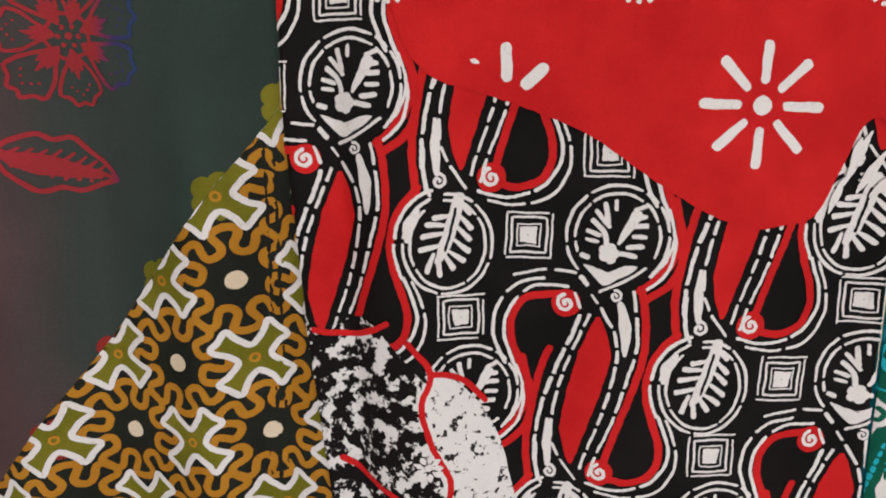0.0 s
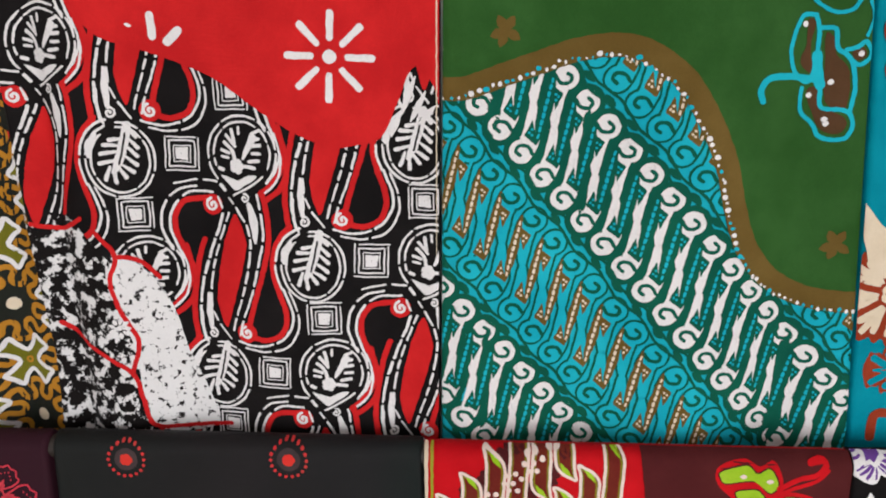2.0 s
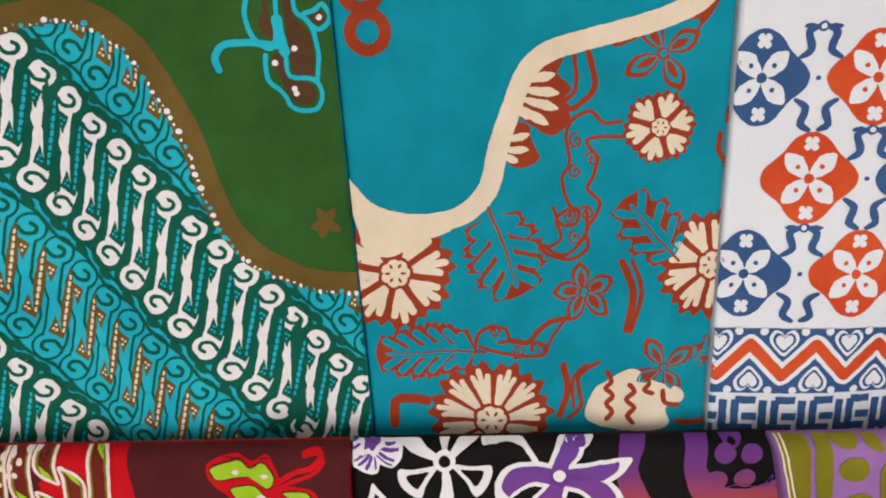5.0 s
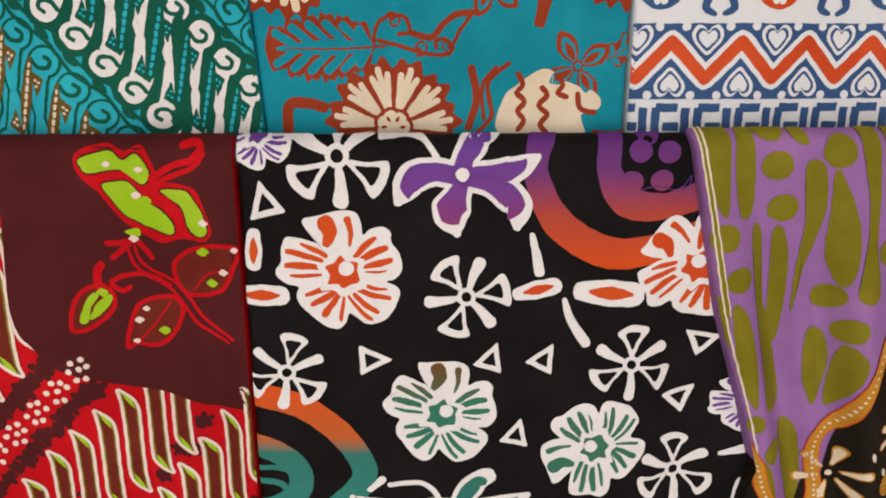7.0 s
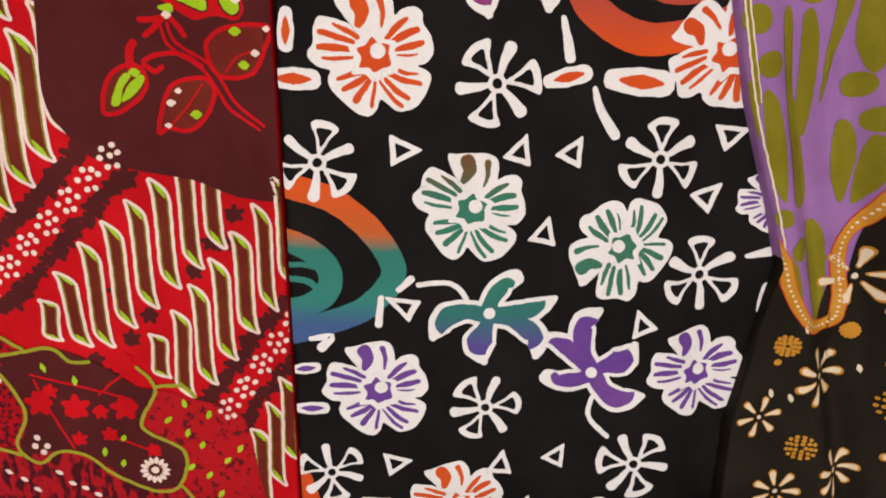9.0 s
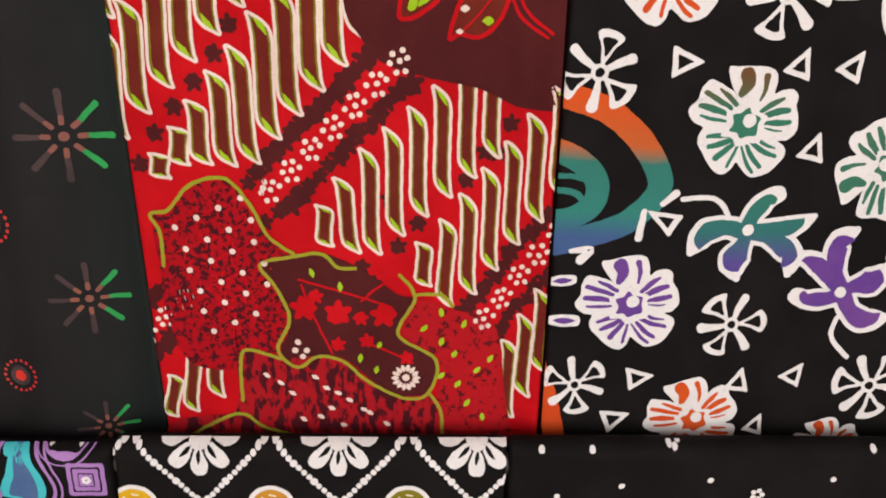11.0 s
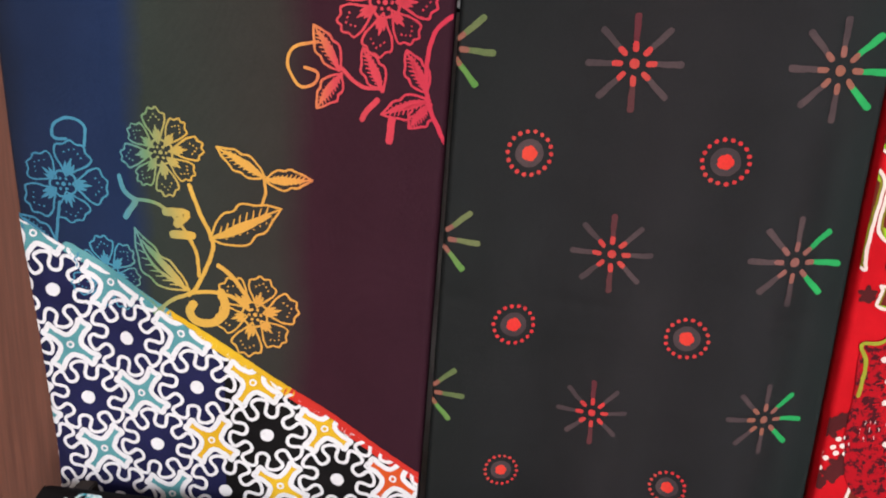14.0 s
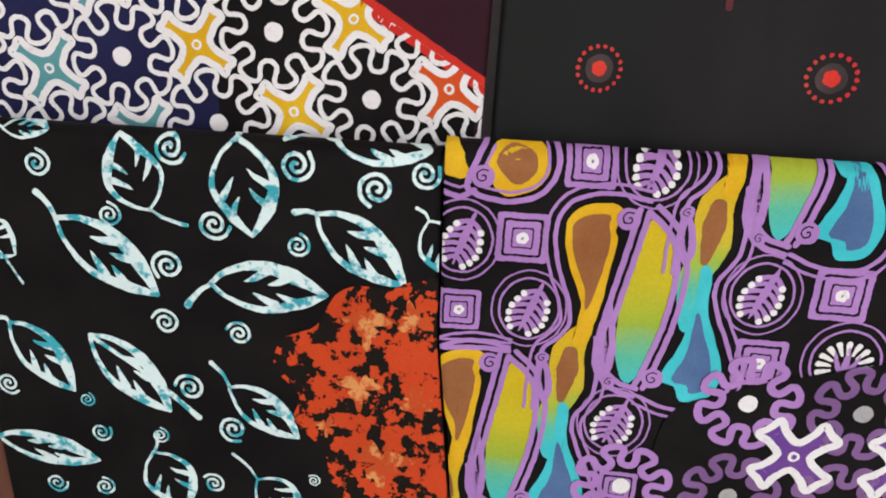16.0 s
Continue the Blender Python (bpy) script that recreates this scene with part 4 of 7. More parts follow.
M_AQUA = cotton("dull_aqua_dye", (0.09, 0.27, 0.29), (0.12, 0.31, 0.32), mottle=0.15)
M_NAVY = cotton("navy_dye", (0.012, 0.012, 0.045), (0.016, 0.016, 0.06), mottle=0.2)
o, ux, vx = np.array([(-0.416, 0.845), (-0.507, 0.902), (-0.472, 0.758)])
edge = [(-0.638, 1.052), (-0.121, 0.746)]
ends = np.array(edge)
fills_b = lambda k: M_AQUA if k[0] < -0.43 else M_YELLOW if k[0] < -0.24 else M_ORANGE
B.put("printed_corner", clipped([P(M_NAVY, 0, field([(-0.7, 0.6), (0.0, 0.6)], [(-0.7, 1.3), (0.0, 1.3)], -0.66, -0.38, 0.012)), P(M_BLACK, 0, field([(-0.7, 0.6), (0.0, 0.6)], [(-0.7, 1.3), (0.0, 1.3)], -0.38, -0.1, 0.012))], *edge), "dark corner of the lattice print")
for k0, k1, m in ((0.12, 0.36, M_AQUA), (0.36, 0.66, M_YELLOW), (0.66, 1.0, cotton("signal_red_dye", (0.55, 0.03, 0.02)))):
    B.put("printed_edging", [P(m, 1, ribbon([ends[0] + (ends[1] - ends[0]) * k for k in (k0, (k0 + k1) / 2, k1)], 0.0143, across=3))])
star_lattice(B, o, ux - o, vx - o, ((-4, 5), (-4, 5)), M_WHITE, M_WHITE, M_WHITE, fills_b, edge, 0.044)


# crimson cloth: slanting blades, dotted bands, maroon field with a plant
R = cloth_crimson
M_CITRON = cotton("citron_dye", (0.33, 0.29, 0.03), (0.26, 0.28, 0.02), mottle=0.25)
M_NET = cotton("crimson_maroon_speckle", None, mottle=0.15, maker=blots(150, 0.44, 0.52, (0.06, 0.006, 0.010), (0.38, 0.004, 0.010), 3.0))
M_SWIRL = cotton("crimson_maroon_swirl", None, mottle=0.15, maker=blots(95, 0.45, 0.53, (0.06, 0.006, 0.010), (0.36, 0.008, 0.014), 2.0, (1.0, 1.0, 0.45)))
M_GRAIN = cotton("crimson_fine_grain", None, mottle=0.15, maker=blots(120, 0.36, 0.44, (0.10, 0.007, 0.010), (0.40, 0.008, 0.013), 2.0))
R.put("printed_field", [P(M_BLOOD, 3.6, patch([(0.598, 1.435), (0.595, 1.327), (0.590, 1.220), (0.611, 1.178), (0.627, 1.159), (0.665, 1.145), (0.737, 1.130), (0.784, 1.110), (0.838, 1.108), (0.881, 1.113), (0.871, 1.225), (0.859, 1.358), (0.852, 1.440), (0.732, 1.442)], 0.008))], "plain maroon field")


def blade(top, foot, w, ground=M_SPLINTER):
    """A slanting blade with a hooked tip above and below: pale contour, green line within it, brown body."""
    a, b = np.array(top[:2], float), np.array(foot[:2], float)
    d = b - a
    n = np.array([1.0, 0.0])
    at = lambda k, q: (a + d * k + n * q * w)
    ring = [at(0, 0.0), at(0.015, 0.22), at(0.08, 0.60), at(0.17, 0.74), at(0.35, 0.56), at(0.55, 0.32), at(0.8, 0.06), at(0.93, -0.02), at(1.0, 0.0), at(0.985, -0.22), at(0.92, -0.60), at(0.83, -0.74), at(0.65, -0.56), at(0.45, -0.32), at(0.2, -0.06), at(0.07, 0.02)]
    mid = np.mean(ring, 0)
    inner = [mid + (np.array(q) - mid) * np.array([0.74, 0.93]) for q in ring]
    return [P(ground, 1, patch(ring, 0.003)), P(M_OLIVE, 2, ribbon(inner, 0.0026, closed=True, step=0.003)),
            P(M_LIME, 2.4, ribbon([at(0.045, 0.26), at(0.09, 0.42), at(0.17, 0.56)], [0.002, w * 0.26, 0.001])), P(M_LIME, 2.4, ribbon([at(0.955, -0.24), at(0.91, -0.40), at(0.83, -0.54)], [0.002, w * 0.26, 0.001])),
            P(M_PINK, 3, ribbon(ring, 0.0036, closed=True, step=0.003))]


# rows of blades: first blade's head and foot, step to the next, how many
for (x0, z0, x1, z1), (sx, sz), count in (((0.552, 0.999, 0.572, 0.950), (0, 0), 1), ((0.573, 1.031, 0.603, 0.942), (0, 0), 1),
                                         ((0.603, 1.064, 0.627, 0.940), (0.630, 1.087), 6), ((0.666, 0.954, 0.686, 0.900), (0, 0), 1), ((0.694, 0.982, 0.711, 0.875), (0, 0), 1), ((0.716, 1.013, 0.739, 0.891), (0.741, 1.043), 5),
                                         
                                         ((0.362, 0.779, 0.369, 0.721), (0, 0), 1), ((0.386, 0.813, 0.396, 0.729), (0, 0), 1), ((0.411, 0.846, 0.430, 0.750), (0, 0), 1),
                                         ((0.771, 0.829, 0.792, 0.719), (0, 0), 1), ((0.791, 0.861, 0.810, 0.751), (0, 0), 1), ((0.809, 0.896, 0.829, 0.788), (0, 0), 1)):
    for i in range(count):
        dx, dz = ((sx - x0) * i, (sz - z0) * i) if count > 1 else (0, 0)
        if x0 + dx < 0.84 and z0 + dz < 1.46:
            R.put("printed_blade", blade((x0 + dx, z0 + dz), (x1 + dx, z1 + dz), 0.0221))

for (a, b, step), first, last in (((0.4873, 1.2063), (0.5179, 1.0739), (0.0249, 0.0266)), 0, 5), (((0.3787, 1.2445), (0.4047, 1.1277), (0.0274, 0.028)), -3, 7), (((0.3787, 1.3715), (0.4047, 1.2547), (0.0274, 0.028)), -2, 5):
    for i in range(first, last):
        top, foot = np.array(a) + np.array(step) * i, np.array(b) + np.array(step) * i
        if 0.335 < foot[0] and top[0] < 0.61 and foot[1] < 1.39:
            R.put("printed_blade", blade(top, foot, 0.0275))
for a, b in [[(0.3931, 1.0848), (0.4149, 1.0431)], [(0.4136, 1.1139), (0.4398, 1.0441)], [(0.4388, 1.1455), (0.467, 1.0426)], [(0.4626, 1.1722), (0.4935, 1.0463)], [(0.3683, 1.0549), (0.3918, 1.0276)]]:
    R.put("printed_blade", blade(a, b, 0.0255))
rng = random.Random(4)


def burr(c, r, mat, layer=1):
    ph = rng.uniform(0, 6)
    return P(mat, layer, disc(c, r, shape=lambda a: 0.62 + 0.3 * np.abs(np.sin(3 * a + ph)) + 0.12 * np.sin(5 * a), n=36))


# ragged maroon edging of the dotted bands, then the bands of dots
for a, b in ([(0.494, 1.007), (0.653, 1.164)], [(0.742, 0.849), (0.840, 0.979)], [(0.333, 0.827), (0.415, 0.901)], [(0.410, 1.327), (0.491, 1.418)]):
    a, b = np.array(a), np.array(b)
    d = (b - a) / np.linalg.norm(b - a)
    n = np.array([-d[1], d[0]])
    for k in np.arange(0, np.linalg.norm(b - a), 0.016):
        for s in (-1, 1):
            R.put("printed_burr", [burr(a + d * k + n * s * rng.uniform(0.022, 0.028), rng.uniform(0.010, 0.016), M_BLOOD, 0.2)])
    for k in np.arange(0.012, np.linalg.norm(b - a), 0.034):
        c = a + d * k
        for q in ((0, 0), (1.2, 0.5), (-1.2, -0.3), (0.4, 1.25), (-0.7, 1.0), (0.7, -1.1), (-0.4, -1.3)):
            R.put("printed_dot", [P(M_PINK, 4, disc(c + np.array(q) * 0.0085 + np.array([rng.uniform(-1, 1), rng.uniform(-1, 1)]) * 0.0012, 0.0034, n=9, rings=1))])
for q in [(0.468, 1.194), (0.450, 1.164), (0.426, 1.134), (0.402, 1.107), (0.378, 1.078), (0.358, 1.043), (0.669, 0.977), (0.646, 0.949), (0.724, 1.029), (0.745, 1.062), (0.772, 1.093), (0.637, 1.007), (0.616, 0.903), (0.493, 0.978), (0.540, 1.009), (0.391, 0.857), (0.603, 0.924), (0.758, 1.061)]:
    R.put("printed_burr", [burr(q, 0.0115, M_BLOOD, 0.2)])

# patches at the foot of the cloth, bounded by yellow-green lines
R.put("printed_patch", [P(M_NET, 4, patch([(0.364, 0.985), (0.384, 0.991), (0.416, 1.021), (0.452, 1.028), (0.481, 0.995), (0.498, 0.958), (0.524, 0.941), (0.486, 0.923), (0.495, 0.902), (0.517, 0.869), (0.507, 0.817), (0.455, 0.812), (0.450, 0.789), (0.392, 0.797), (0.370, 0.857), (0.367, 0.922)]))], "crimson net print")
R.put("printed_patch", [P(M_BLOOD, 5, patch([(0.487, 0.926), (0.524, 0.939), (0.560, 0.941), (0.603, 0.921), (0.646, 0.889), (0.666, 0.882), (0.646, 0.833), (0.691, 0.807), (0.683, 0.759), (0.635, 0.759), (0.579, 0.806), (0.545, 0.809), (0.503, 0.809), (0.516, 0.851), (0.505, 0.895)]))], "maroon patch with red sprigs")
R.put("printed_patch", [P(M_GRAIN, 4, patch([(0.666, 0.882), (0.711, 0.871), (0.752, 0.860), (0.770, 0.830), (0.777, 0.768), (0.784, 0.678), (0.704, 0.677), (0.695, 0.735), (0.691, 0.807), (0.651, 0.837)]))], "crimson patch with green specks")
R.put("printed_patch", [P(M_SWIRL, 4, patch([(0.455, 0.812), (0.503, 0.809), (0.545, 0.807), (0.581, 0.802), (0.635, 0.757), (0.685, 0.753), (0.699, 0.702), (0.700, 0.669), (0.568, 0.668), (0.438, 0.667), (0.447, 0.750)]))], "crimson and maroon swirl print")
R.put("printed_patch", [P(M_SWIRL, 4, patch([(0.352, 0.675), (0.363, 0.713), (0.428, 0.725), (0.449, 0.726), (0.512, 0.697), (0.510, 0.668)]))])
for pts in ([(0.372, 0.923), (0.372, 0.963), (0.363, 0.985), (0.384, 0.991), (0.413, 1.021), (0.452, 1.028), (0.478, 0.998), (0.497, 0.961), (0.524, 0.941)], [(0.596, 0.923), (0.576, 0.924), (0.557, 0.941), (0.524, 0.937), (0.485, 0.926), (0.502, 0.898), (0.516, 0.858), (0.500, 0.817), (0.523, 0.794), (0.548, 0.809), (0.579, 0.802), (0.607, 0.775), (0.653, 0.750), (0.683, 0.758), (0.692, 0.803), (0.646, 0.837), (0.666, 0.885), (0.648, 0.914)], [(0.666, 0.889), (0.697, 0.889), (0.711, 0.875)], [(0.503, 0.805), (0.462, 0.816), (0.453, 0.797), (0.452, 0.746)], [(0.683, 0.758), (0.699, 0.731), (0.701, 0.677)], [(0.352, 0.675), (0.424, 0.719), (0.453, 0.726), (0.476, 0.709), (0.519, 0.697)]):
    R.put("printed_contour", [P(M_CITRON, 6, ribbon(pts, 0.0044))], "yellow-green contour line")
for i in range(5):
    for j in range(6):
        c = np.array((0.390, 0.970)) + i * np.array((0.026, 0.012)) + j * np.array((0.006, -0.026)) + np.array((0.004 * (j % 2), 0))
        if c[0] < 0.50 - 0.0 * j:
            R.put("printed_net", [P(M_PINK, 6, disc(c, 0.0038, n=9, rings=1))] + [P(M_RED, 5, ribbon([polar(c, 0.006, a), polar(c, 0.013, a)], 0.0016, ends=False)) for a in range(20, 380, 60)])
for q in [(0.525, 0.828), (0.535, 0.817), (0.521, 0.817), (0.530, 0.809)]:
    R.put("printed_dot", [P(M_PINK, 7, disc(q, 0.004, n=8, rings=1))])
c = (0.655, 0.779)
R.put_group("printed_wheel", [P(M_PINK, 7, disc(c, 0.0047))], "spoke", [[P(M_PINK, 7, lens(polar(c, 0.008, a), polar(c, 0.0181, a), 0.006))] for a in range(0, 360, 26)], "pale wheel print")
R.put("printed_sprig", [P(M_RED, 6, ribbon(p, 0.0027)) for p in ([(0.529, 0.909), (0.575, 0.895), (0.636, 0.874)], [(0.532, 0.902), (0.547, 0.858), (0.566, 0.813)], [(0.601, 0.829), (0.635, 0.814), (0.663, 0.799)], [(0.602, 0.881), (0.629, 0.903), (0.656, 0.907)])] + [burr(q, 0.0174, M_RED, 6) for q in [(0.574, 0.866), (0.629, 0.863), (0.534, 0.873)]] + [burr(q, 0.0101, M_RED, 6) for q in [(0.608, 0.829), (0.573, 0.825), (0.656, 0.806), (0.636, 0.924), (0.548, 0.888), (0.601, 0.859)]])
for q in [(0.546, 0.918), (0.577, 0.900), (0.620, 0.825), (0.600, 0.806), (0.622, 0.789), (0.677, 0.846), (0.725, 0.852), (0.699, 0.828), (0.698, 0.867), (0.717, 0.811), (0.742, 0.791), (0.718, 0.772), (0.757, 0.807), (0.731, 0.745), (0.751, 0.725), (0.698, 0.783)]:
    R.put("printed_speck", [P(M_LIME, 7, lens(polar(q, 0.006, rng.uniform(20, 120)), polar(q, 0.006, rng.uniform(220, 280)), 0.0065))])
for q in [(0.484, 0.782), (0.501, 0.772), (0.515, 0.758), (0.544, 0.781), (0.557, 0.766), (0.571, 0.759), (0.585, 0.749), (0.603, 0.735), (0.610, 0.730), (0.563, 0.738), (0.549, 0.726), (0.527, 0.722), (0.631, 0.714), (0.577, 0.714)]:
    R.put("printed_speck", [P(M_PINK, 6, lens(polar(q, 0.005, 150), polar(q, 0.005, -30), 0.006))])

# the plant on the maroon field
R.put("printed_pod_ground", [P(M_RED, 4, patch([(0.6741, 1.3863), (0.7035, 1.3954), (0.7217, 1.3888), (0.7386, 1.3936), (0.7485, 1.3749), (0.7507, 1.3599), (0.7703, 1.3565), (0.7873, 1.3485), (0.7942, 1.3269), (0.7991, 1.3066), (0.7901, 1.2956), (0.7701, 1.2999), (0.7499, 1.2961), (0.7313, 1.3061), (0.7107, 1.3219), (0.6935, 1.3475), (0.6765, 1.3643)], 0.003))], "red ground of the lime pods")
for pts in ([(0.6771, 1.3808), (0.6915, 1.3862), (0.7081, 1.3888), (0.7191, 1.3806), (0.7323, 1.386), (0.7401, 1.3777), (0.744, 1.3639), (0.737, 1.3561), (0.7294, 1.3612), (0.7243, 1.3696), (0.7114, 1.3713), (0.6846, 1.3676), (0.6789, 1.3737)], [(0.6973, 1.3559), (0.7182, 1.3596), (0.7284, 1.3528), (0.7354, 1.3416), (0.7508, 1.3301), (0.7621, 1.3157), (0.7604, 1.3047), (0.7457, 1.3095), (0.7271, 1.3189), (0.7142, 1.3276), (0.7049, 1.3418)], [(0.7529, 1.3499), (0.7751, 1.3497), (0.7832, 1.3412), (0.7925, 1.3211), (0.7938, 1.3049), (0.7844, 1.3015), (0.7759, 1.3127), (0.7731, 1.3299), (0.7632, 1.3413)]):
    R.put("printed_pod", [P(M_BLOOD, 4.6, ribbon(pts, 0.0035, closed=True, step=0.003)), P(M_LIME, 5, patch(pts, 0.003))], "lime pod print edged in red")
for pts in ([(0.7584, 1.2688), (0.7685, 1.2835), (0.792, 1.2909), (0.8237, 1.2888), (0.8186, 1.2681), (0.805, 1.2442), (0.7813, 1.2384), (0.7657, 1.2447)], [(0.7018, 1.1831), (0.7103, 1.2148), (0.7229, 1.2331), (0.7524, 1.2388), (0.7633, 1.2264), (0.7543, 1.2017), (0.735, 1.185), (0.7129, 1.1873)], [(0.6491, 1.2034), (0.6519, 1.228), (0.6642, 1.246), (0.6849, 1.2518), (0.6948, 1.2396), (0.6898, 1.2225), (0.6673, 1.2056)]):
    R.put("printed_bud", [P(M_SPLINTER, 4, patch(pts, 0.003)), P(M_RED, 5, ribbon(pts, 0.0046, closed=True, step=0.003))], "red-edged bud print")
for pts in ([(0.6571, 1.2113), (0.6638, 1.2309), (0.6735, 1.2435), (0.6795, 1.241), (0.6703, 1.2277), (0.6659, 1.2124)], [(0.6676, 1.2161), (0.6767, 1.2325), (0.6894, 1.2421), (0.6935, 1.2378), (0.6849, 1.2251), (0.6734, 1.2166)], [(0.7136, 1.3086), (0.7274, 1.3114), (0.7288, 1.3044), (0.7208, 1.3033)]):
    R.put("printed_seed", [P(M_LIME, 6, patch(pts, 0.003))])
for pts, w in ([([(0.7147, 1.29), (0.7186, 1.2752), (0.7313, 1.262), (0.7522, 1.2485), (0.7643, 1.2307), (0.7782, 1.2057), (0.807, 1.1851)], 0.0034), ([(0.7218, 1.2929), (0.7257, 1.2775), (0.7392, 1.2661), (0.7586, 1.2544), (0.7717, 1.2348), (0.7856, 1.21), (0.8121, 1.1895)], 0.0034), ([(0.7525, 1.2509), (0.732, 1.2626), (0.7091, 1.2623), (0.6934, 1.2553)], 0.005), ([(0.7203, 1.2987), (0.7065, 1.2965), (0.6946, 1.2961)], 0.006), ([(0.7179, 1.2976), (0.7077, 1.2883), (0.6989, 1.2814)], 0.0062), ([(0.7258, 1.2975), (0.7337, 1.288), (0.738, 1.2809)], 0.0055), ([(0.6802, 1.2506), (0.681, 1.265), (0.6854, 1.2733)], 0.0085), ([(0.6941, 1.2517), (0.7042, 1.2455), (0.7121, 1.2496)], 0.0055), ([(0.7455, 1.3622), (0.7666, 1.3743), (0.7848, 1.3797), (0.7963, 1.3906), (0.7907, 1.3955), (0.7784, 1.3928)], 0.0066)] + [([(0.747, 1.3566), (0.769, 1.3654), (0.7874, 1.373), (0.798, 1.3856)], 0.005), ([(0.7761, 1.2445), (0.789, 1.2595), (0.804, 1.2653)], 0.002), ([(0.7149, 1.1898), (0.7328, 1.2083), (0.7517, 1.2327)], 0.002)]):
    R.put("printed_stem", [P(M_RED, 5.5, ribbon(pts, w))])
for n, q in enumerate([(0.7038, 1.3763), (0.7292, 1.3455), (0.7379, 1.3398), (0.7344, 1.3711), (0.7914, 1.3154), (0.7886, 1.2851), (0.8213, 1.2871), (0.8078, 1.2634), (0.7952, 1.2516), (0.7261, 1.2257), (0.7177, 1.2135), (0.7426, 1.2013), (0.7126, 1.1898), (0.7217, 1.301), (0.684, 1.2445)]):
    R.put("printed_speck", [P(M_PINK if n % 3 < 2 else M_LIME, 7, disc(q, 0.0030 + 0.0008 * (n % 3), 4, 0.2, sx=1.3))])

# lilac cloth: olive blots, orange hem, black field with golden flowers
L = cloth_lilac
hem = [(1.520, 1.198), (1.506, 1.175), (1.490, 1.133), (1.476, 1.093), (1.458, 1.063), (1.456, 1.035), (1.465, 0.992), (1.464, 0.960), (1.442, 0.953), (1.415, 0.972), (1.394, 1.005), (1.383, 1.037), (1.366, 1.064)]
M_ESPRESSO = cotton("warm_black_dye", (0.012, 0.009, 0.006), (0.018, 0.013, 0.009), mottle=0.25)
low = [(1.29, 0.60), (1.80, 0.60)]
rim_line = [(1.321, 1.125), (1.366, 1.061), (1.384, 1.033), (1.395, 1.005), (1.415, 0.973), (1.442, 0.954), (1.459, 0.958), (1.464, 0.971), (1.462, 1.000), (1.458, 1.035), (1.459, 1.061), (1.476, 1.093), (1.490, 1.133), (1.506, 1.175), (1.520, 1.198), (1.579, 1.261), (1.707, 1.302)]
L.put("printed_field", [P(M_ESPRESSO, 3, field([(1.2, 0.63), (1.9, 0.63)], rim_line, 1.27, 1.72, 0.0025))], "black field with golden flowers")
L.put("printed_hem", [P(M_GOLD, 5, ribbon([(1.706, 1.305), (1.578, 1.264)] + hem, 0.013, across=3)), P(M_ORANGE, 4, ribbon([(1.707, 1.302), (1.579, 1.261)] + hem, 0.0155, across=3))], "orange border line with pale dots")
c, _ = curve(hem, 0.0075)
for q in c:
    L.put("printed_hem_dot", [P(M_CREAM, 6, disc(q, 0.0017, n=7, rings=1))])
for pts in ([[(1.291, 1.409), (1.316, 1.408), (1.322, 1.37), (1.323, 1.321), (1.309, 1.335), (1.297, 1.37)], [(1.326, 1.408), (1.34, 1.408), (1.349, 1.37), (1.352, 1.324), (1.338, 1.32), (1.328, 1.364)], [(1.377, 1.303), (1.386, 1.306), (1.396, 1.276), (1.401, 1.215), (1.4, 1.177), (1.388, 1.19), (1.382, 1.252)], [(1.355, 1.304), (1.365, 1.304), (1.377, 1.234), (1.389, 1.164), (1.391, 1.108), (1.379, 1.164), (1.366, 1.234)], [(1.401, 1.372), (1.419, 1.372), (1.427, 1.329), (1.422, 1.288), (1.413, 1.258), (1.408, 1.212), (1.405, 1.264), (1.409, 1.312)], [(1.43, 1.368), (1.446, 1.346), (1.46, 1.306), (1.461, 1.264), (1.451, 1.244), (1.434, 1.276), (1.431, 1.323)]] + [[(1.45, 1.409), (1.468, 1.409), (1.479, 1.346), (1.481, 1.293), (1.49, 1.235), (1.465, 1.235), (1.469, 1.288), (1.465, 1.352)], [(1.313, 1.232), (1.33, 1.23), (1.338, 1.191), (1.342, 1.139), (1.329, 1.178)], [(1.338, 1.226), (1.356, 1.212), (1.37, 1.164), (1.375, 1.108), (1.358, 1.132), (1.345, 1.178)], [(1.374, 1.215), (1.384, 1.213), (1.402, 1.157), (1.411, 1.105), (1.39, 1.103), (1.382, 1.158)], [(1.414, 1.076), (1.436, 1.069), (1.45, 0.997), (1.444, 0.952), (1.427, 0.998)], [(1.428, 1.189), (1.446, 1.19), (1.456, 1.15), (1.447, 1.103), (1.431, 1.137)], [(1.385, 1.042), (1.399, 1.033), (1.409, 0.998), (1.411, 0.967), (1.397, 0.999)]] + [[(1.459, 1.172), (1.469, 1.179), (1.483, 1.162), (1.475, 1.123), (1.459, 1.103)], [(1.476, 1.408), (1.491, 1.408), (1.505, 1.323), (1.493, 1.329)], [(1.341, 1.409), (1.373, 1.408), (1.366, 1.396), (1.351, 1.399)], [(1.379, 1.408), (1.394, 1.407), (1.4, 1.393), (1.386, 1.396)]]):
    L.put("printed_blot", [P(M_OLIVE, 1, patch(pts, 0.004))])
